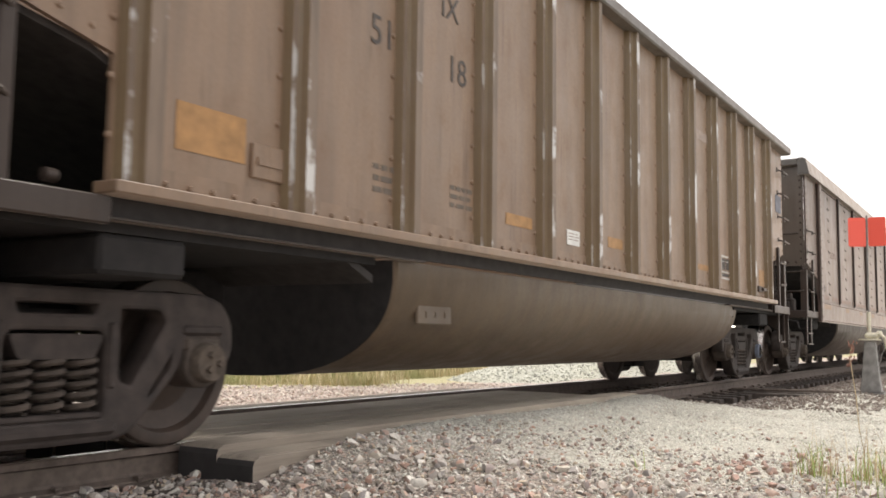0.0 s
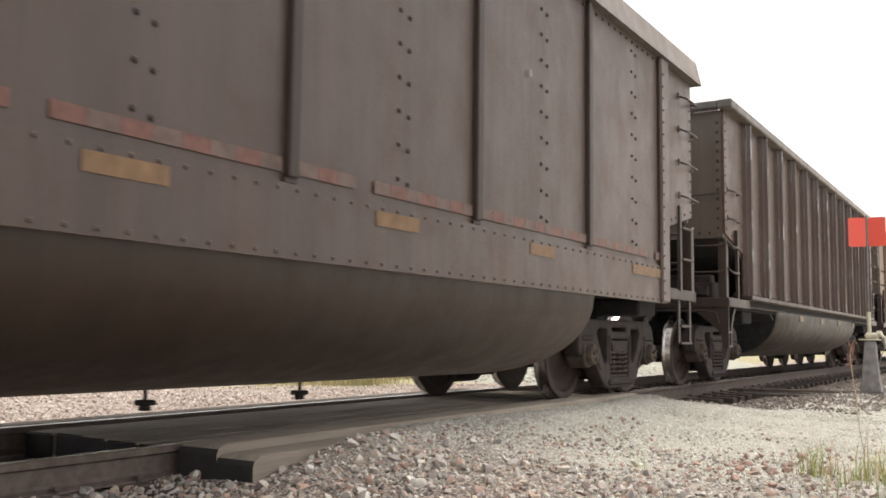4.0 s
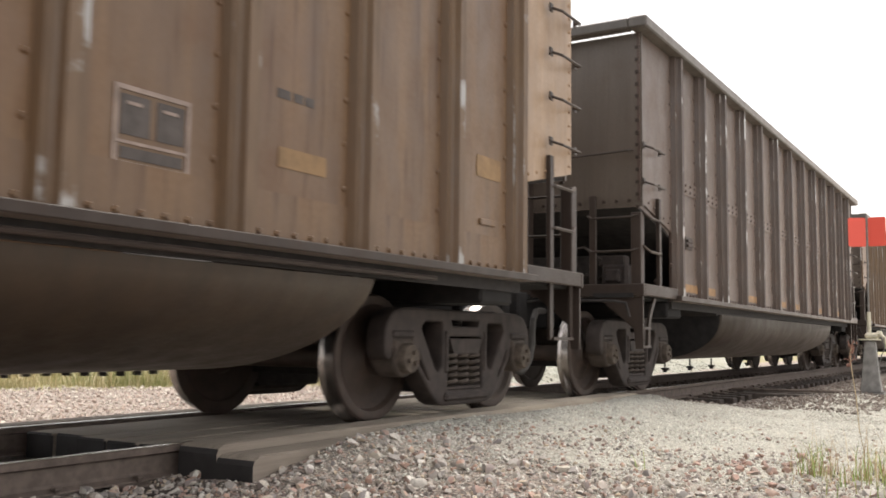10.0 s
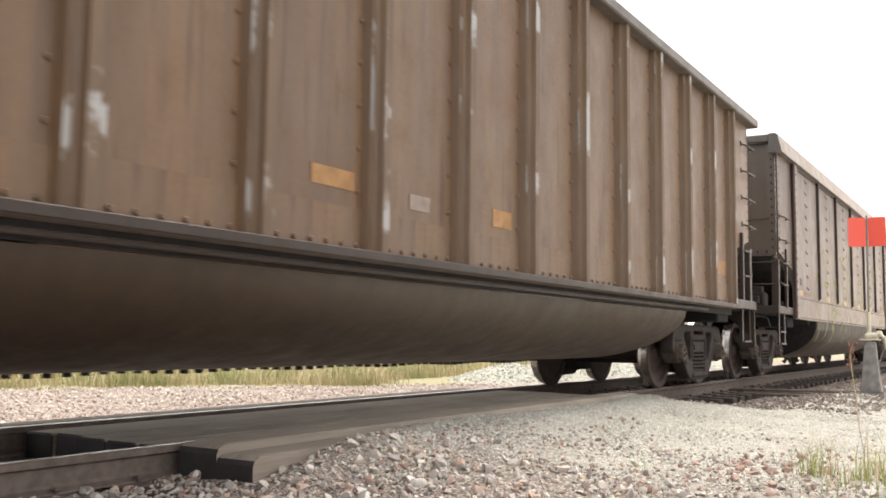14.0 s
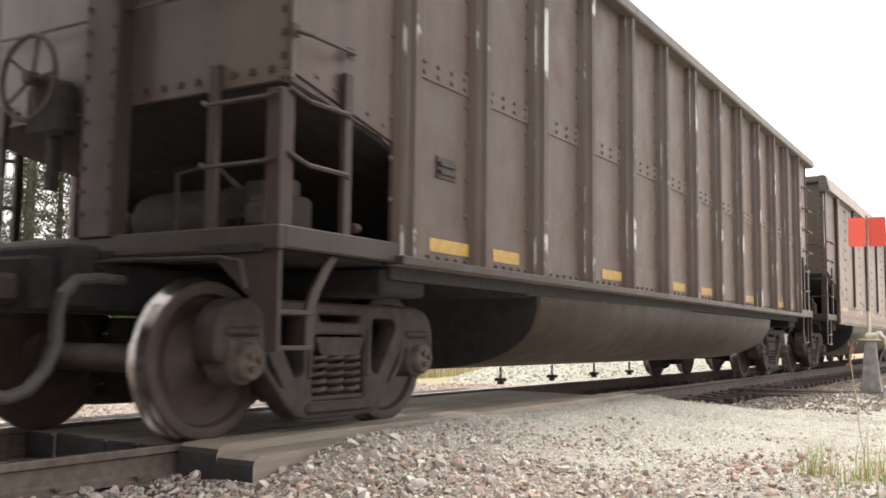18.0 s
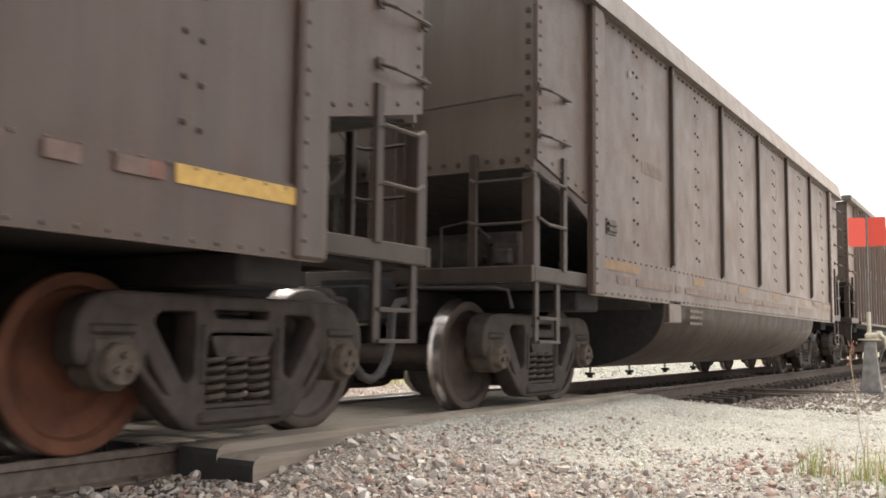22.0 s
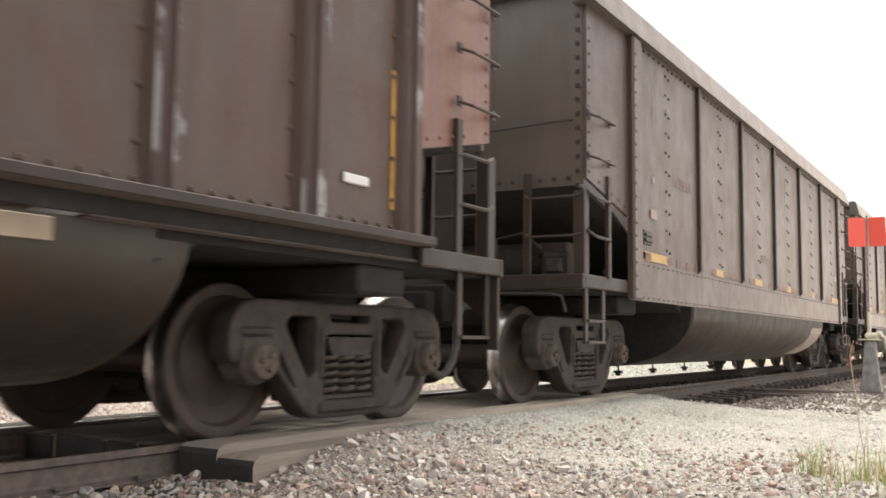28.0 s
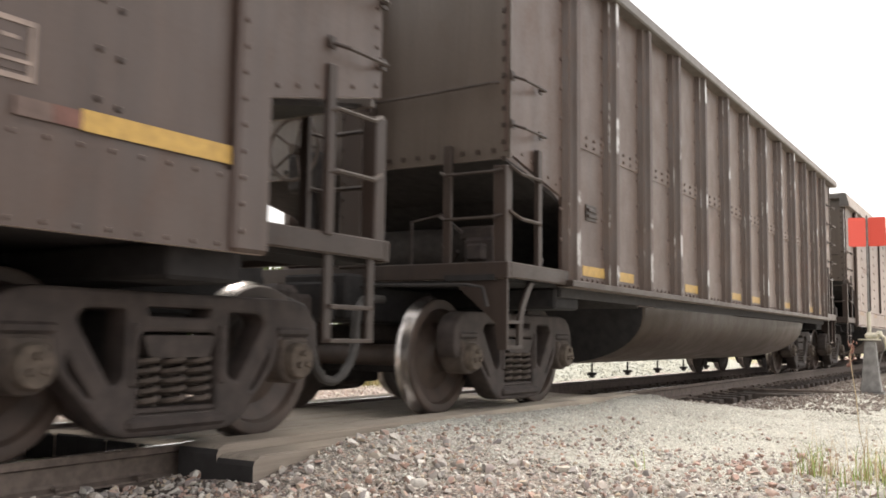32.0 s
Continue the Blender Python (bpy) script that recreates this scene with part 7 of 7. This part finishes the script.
def build_mound():
    m, n, l, b = shader("mound_gravel", 0.95)
    a = noise_at(n, l, 22, 4, world_space=True)
    c = noise_at(n, l, 1.6, 4, world_space=True)
    col = blend(n, l, span(n, l, a, 0.3, 0.7), (0.30, 0.30, 0.25), (0.56, 0.56, 0.49))
    l.new(blend(n, l, span(n, l, c, 0.4, 0.7, 0, 0.5), col, (0.36, 0.34, 0.24)), b.inputs["Base Color"])
    relief(n, l, b, a, 0.8, 0.05)

    def top(x, y):
        z = 0
        for cx, cy, rx, ry, h in ((19.2, 5.0, 1.6, 1.4, 0.44), (21.8, 5.2, 1.9, 1.5, 0.47), (24.5, 5.4, 2.6, 1.8, 0.50), (28.5, 5.6, 3.4, 2.0, 0.56), (35, 6.5, 6.0, 3, 0.7)):
            d = math.hypot((x - cx) / rx, (y - cy) / ry)
            z = max(z, h * max(0.0, 1 - d) ** 0.8)
        return z - 0.36 + 0.04 * noise.noise((x * 1.4, y * 1.4, 5))
    bm = bmesh.new()
    xs, ys = [14.8 + 0.25 * i for i in range(106)], [3.2 + 0.25 * j for j in range(28)]
    g = [[bm.verts.new((x, y, top(x, y))) for y in ys] for x in xs]
    for i in range(len(xs) - 1):
        for j in range(len(ys) - 1):
            bm.faces.new((g[i][j], g[i + 1][j], g[i + 1][j + 1], g[i][j + 1]))
    tagged(new("gravel_mound", mesh_of("gravel_mound", bm, m, True)), "low grey-green heaps of gravel beyond the track", "gravel heap")
    rnd = np.random.RandomState(15)
    spots = []
    while len(spots) < 8000:
        x, y = 15 + 18 * rnd.rand() ** 1.4, rnd.uniform(2.7, 7.5)
        if top(x, y) > -0.33:
            s = min(0.06, 0.018 * (1 - rnd.rand()) ** -0.5)
            spots.append((x, y, top(x, y), s))
    scatter("heap_stones", spots, stone_shapes(1, 12, 9), 10, HEAP_STONE, "pale crushed stones covering the gravel heaps", "gravel", False)


def conifer(x, y, h, seed):
    rnd = np.random.RandomState(seed)
    bark = BARK
    t = new("conifer")
    t.location = (x, y, -0.4)
    tagged(t, "tall ragged conifer with open branches", "tree", "trees beyond the field")
    part("trunk", loft(bmesh.new(), [[(r * math.cos(a), r * math.sin(a), z) for a in [2 * math.pi * j / 8 for j in range(8)]] for r, z in ((0.24, 0), (0.15, h * 0.5), (0.03, h))]), bark, t)
    limbs = bmesh.new()
    vs, fs = [], []
    z = h * 0.12
    while z < h * 0.98:
        reach = (1 - z / h) ** 0.75 * h * 0.17 + 0.25
        for _ in range(4):
            a = rnd.uniform(0, 6.28)
            r = reach * rnd.uniform(0.45, 1.1)
            d = Vector((math.cos(a), math.sin(a), 0))
            tip = d * r + Vector((0, 0, z - 0.18 * r))
            tube(limbs, [Vector((0, 0, z)), d * r * 0.5 + Vector((0, 0, z + 0.04 * r)), tip], 0.018, 4)
            for _ in range(int(16 * r) + 6):
                s_ = rnd.uniform(0.2, 1.0)
                p = d * r * s_ + Vector((0, 0, z - 0.18 * r * s_ * s_)) + Vector(rnd.normal(0, 0.10, 3))
                q = Vector(rnd.normal(0, 1, 3)).normalized() * rnd.uniform(0.11, 0.24)
                w = q.cross(Vector(rnd.normal(0, 1, 3))).normalized() * 0.04
                b = len(vs)
                vs += [tuple(p - w), tuple(p + w), tuple(p + q)]
                fs.append((b, b + 1, b + 2))
        z += rnd.uniform(0.16, 0.30)
    tagged(part("limbs", limbs, bark, t), kind="stuff")
    me = bpy.data.meshes.new("crown")
    me.from_pydata(vs, [], fs)
    me.materials.append(NEEDLE)
    share("crown", me, t)


def shrub(x, y, h, wide, seed):
    rnd = np.random.RandomState(seed)
    t = new("shrub")
    t.location = (x, y, -0.4)
    tagged(t, "leafy green roadside shrub", "shrub", "shrubs beyond the field")
    stems = bmesh.new()
    vs, fs = [], []
    for _ in range(14):
        a, r = rnd.uniform(0, 6.28), wide * rnd.uniform(0.2, 1)
        tip = Vector((math.cos(a) * r, math.sin(a) * r, h * rnd.uniform(0.5, 1.0)))
        tube(stems, [Vector((0, 0, 0)), tip * 0.5 + Vector((0, 0, 0.1 * h)), tip], 0.03, 5)
        for _ in range(170):
            p = tip * rnd.uniform(0.45, 1.08) + Vector(rnd.normal(0, 0.28, 3))
            q = Vector(rnd.normal(0, 1, 3)).normalized() * rnd.uniform(0.07, 0.15)
            w = q.cross(Vector(rnd.normal(0, 1, 3))).normalized() * 0.05
            b = len(vs)
            vs += [tuple(p - q), tuple(p + w), tuple(p + q), tuple(p - w)]
            fs.append((b, b + 1, b + 2, b + 3))
    part("stems", stems, BARK, t)
    me = bpy.data.meshes.new("foliage")
    me.from_pydata(vs, [], fs)
    me.materials.append(LEAF)
    share("foliage", me, t)


BARK = plain("bark", (0.09, 0.07, 0.055), 0.9, 0, 0.4, 10)
NEEDLE = leaf_mat("needles", (0.035, 0.055, 0.025), (0.09, 0.12, 0.05))
LEAF = leaf_mat("leaves", (0.07, 0.11, 0.03), (0.17, 0.22, 0.06))


def build_trees():
    for k, (x, y, h) in enumerate(((27.6, 35, 13.8), (24.4, 36, 11.0), (33.5, 39, 10.5), (39, 42, 11), (24.1, 29.7, 11.6), (26.2, 30.7, 10.2), (26.8, 29.2, 8.6), (28.9, 29.6, 9.2), (28.2, 26.5, 7.8), (31.9, 28.6, 8.8), (31.9, 25.8, 7.4))):
        conifer(x, y, h, k + 1)
    for i, (x, y, h, w) in enumerate(((22.5, 29.0, 3.8, 2.0), (24.5, 27.5, 3.6, 2.0), (26.5, 26.3, 4.2, 2.1), (28.3, 25.0, 4.4, 2.0), (30.0, 23.6, 4.4, 2.2), (32.0, 22.4, 4.4, 2.2), (34.5, 21.0, 4.0, 2.4))):
        shrub(x, y, h, w, 30 + i)


def motions():
    spin_times = [2 * i / 30 for i in range(481)]
    for k, car, wheels in CARS:
        walk(car, [(t, pose(LENGTH * k + HALF - travel(t), 0, 0)) for t in [0.5 * i for i in range(65)]])
        for w, dx in wheels:
            walk(w, [(t, pose(dx, 0, WHEEL_R, 0, -math.degrees(travel(t) / WHEEL_R) % 360, 0)) for t in spin_times])


build_ground()
build_gravel()
build_switch_stand()
build_grass()
build_mound()
build_trees()
build_train()
build_track()
build_head_ties()
build_crossing()
motions()
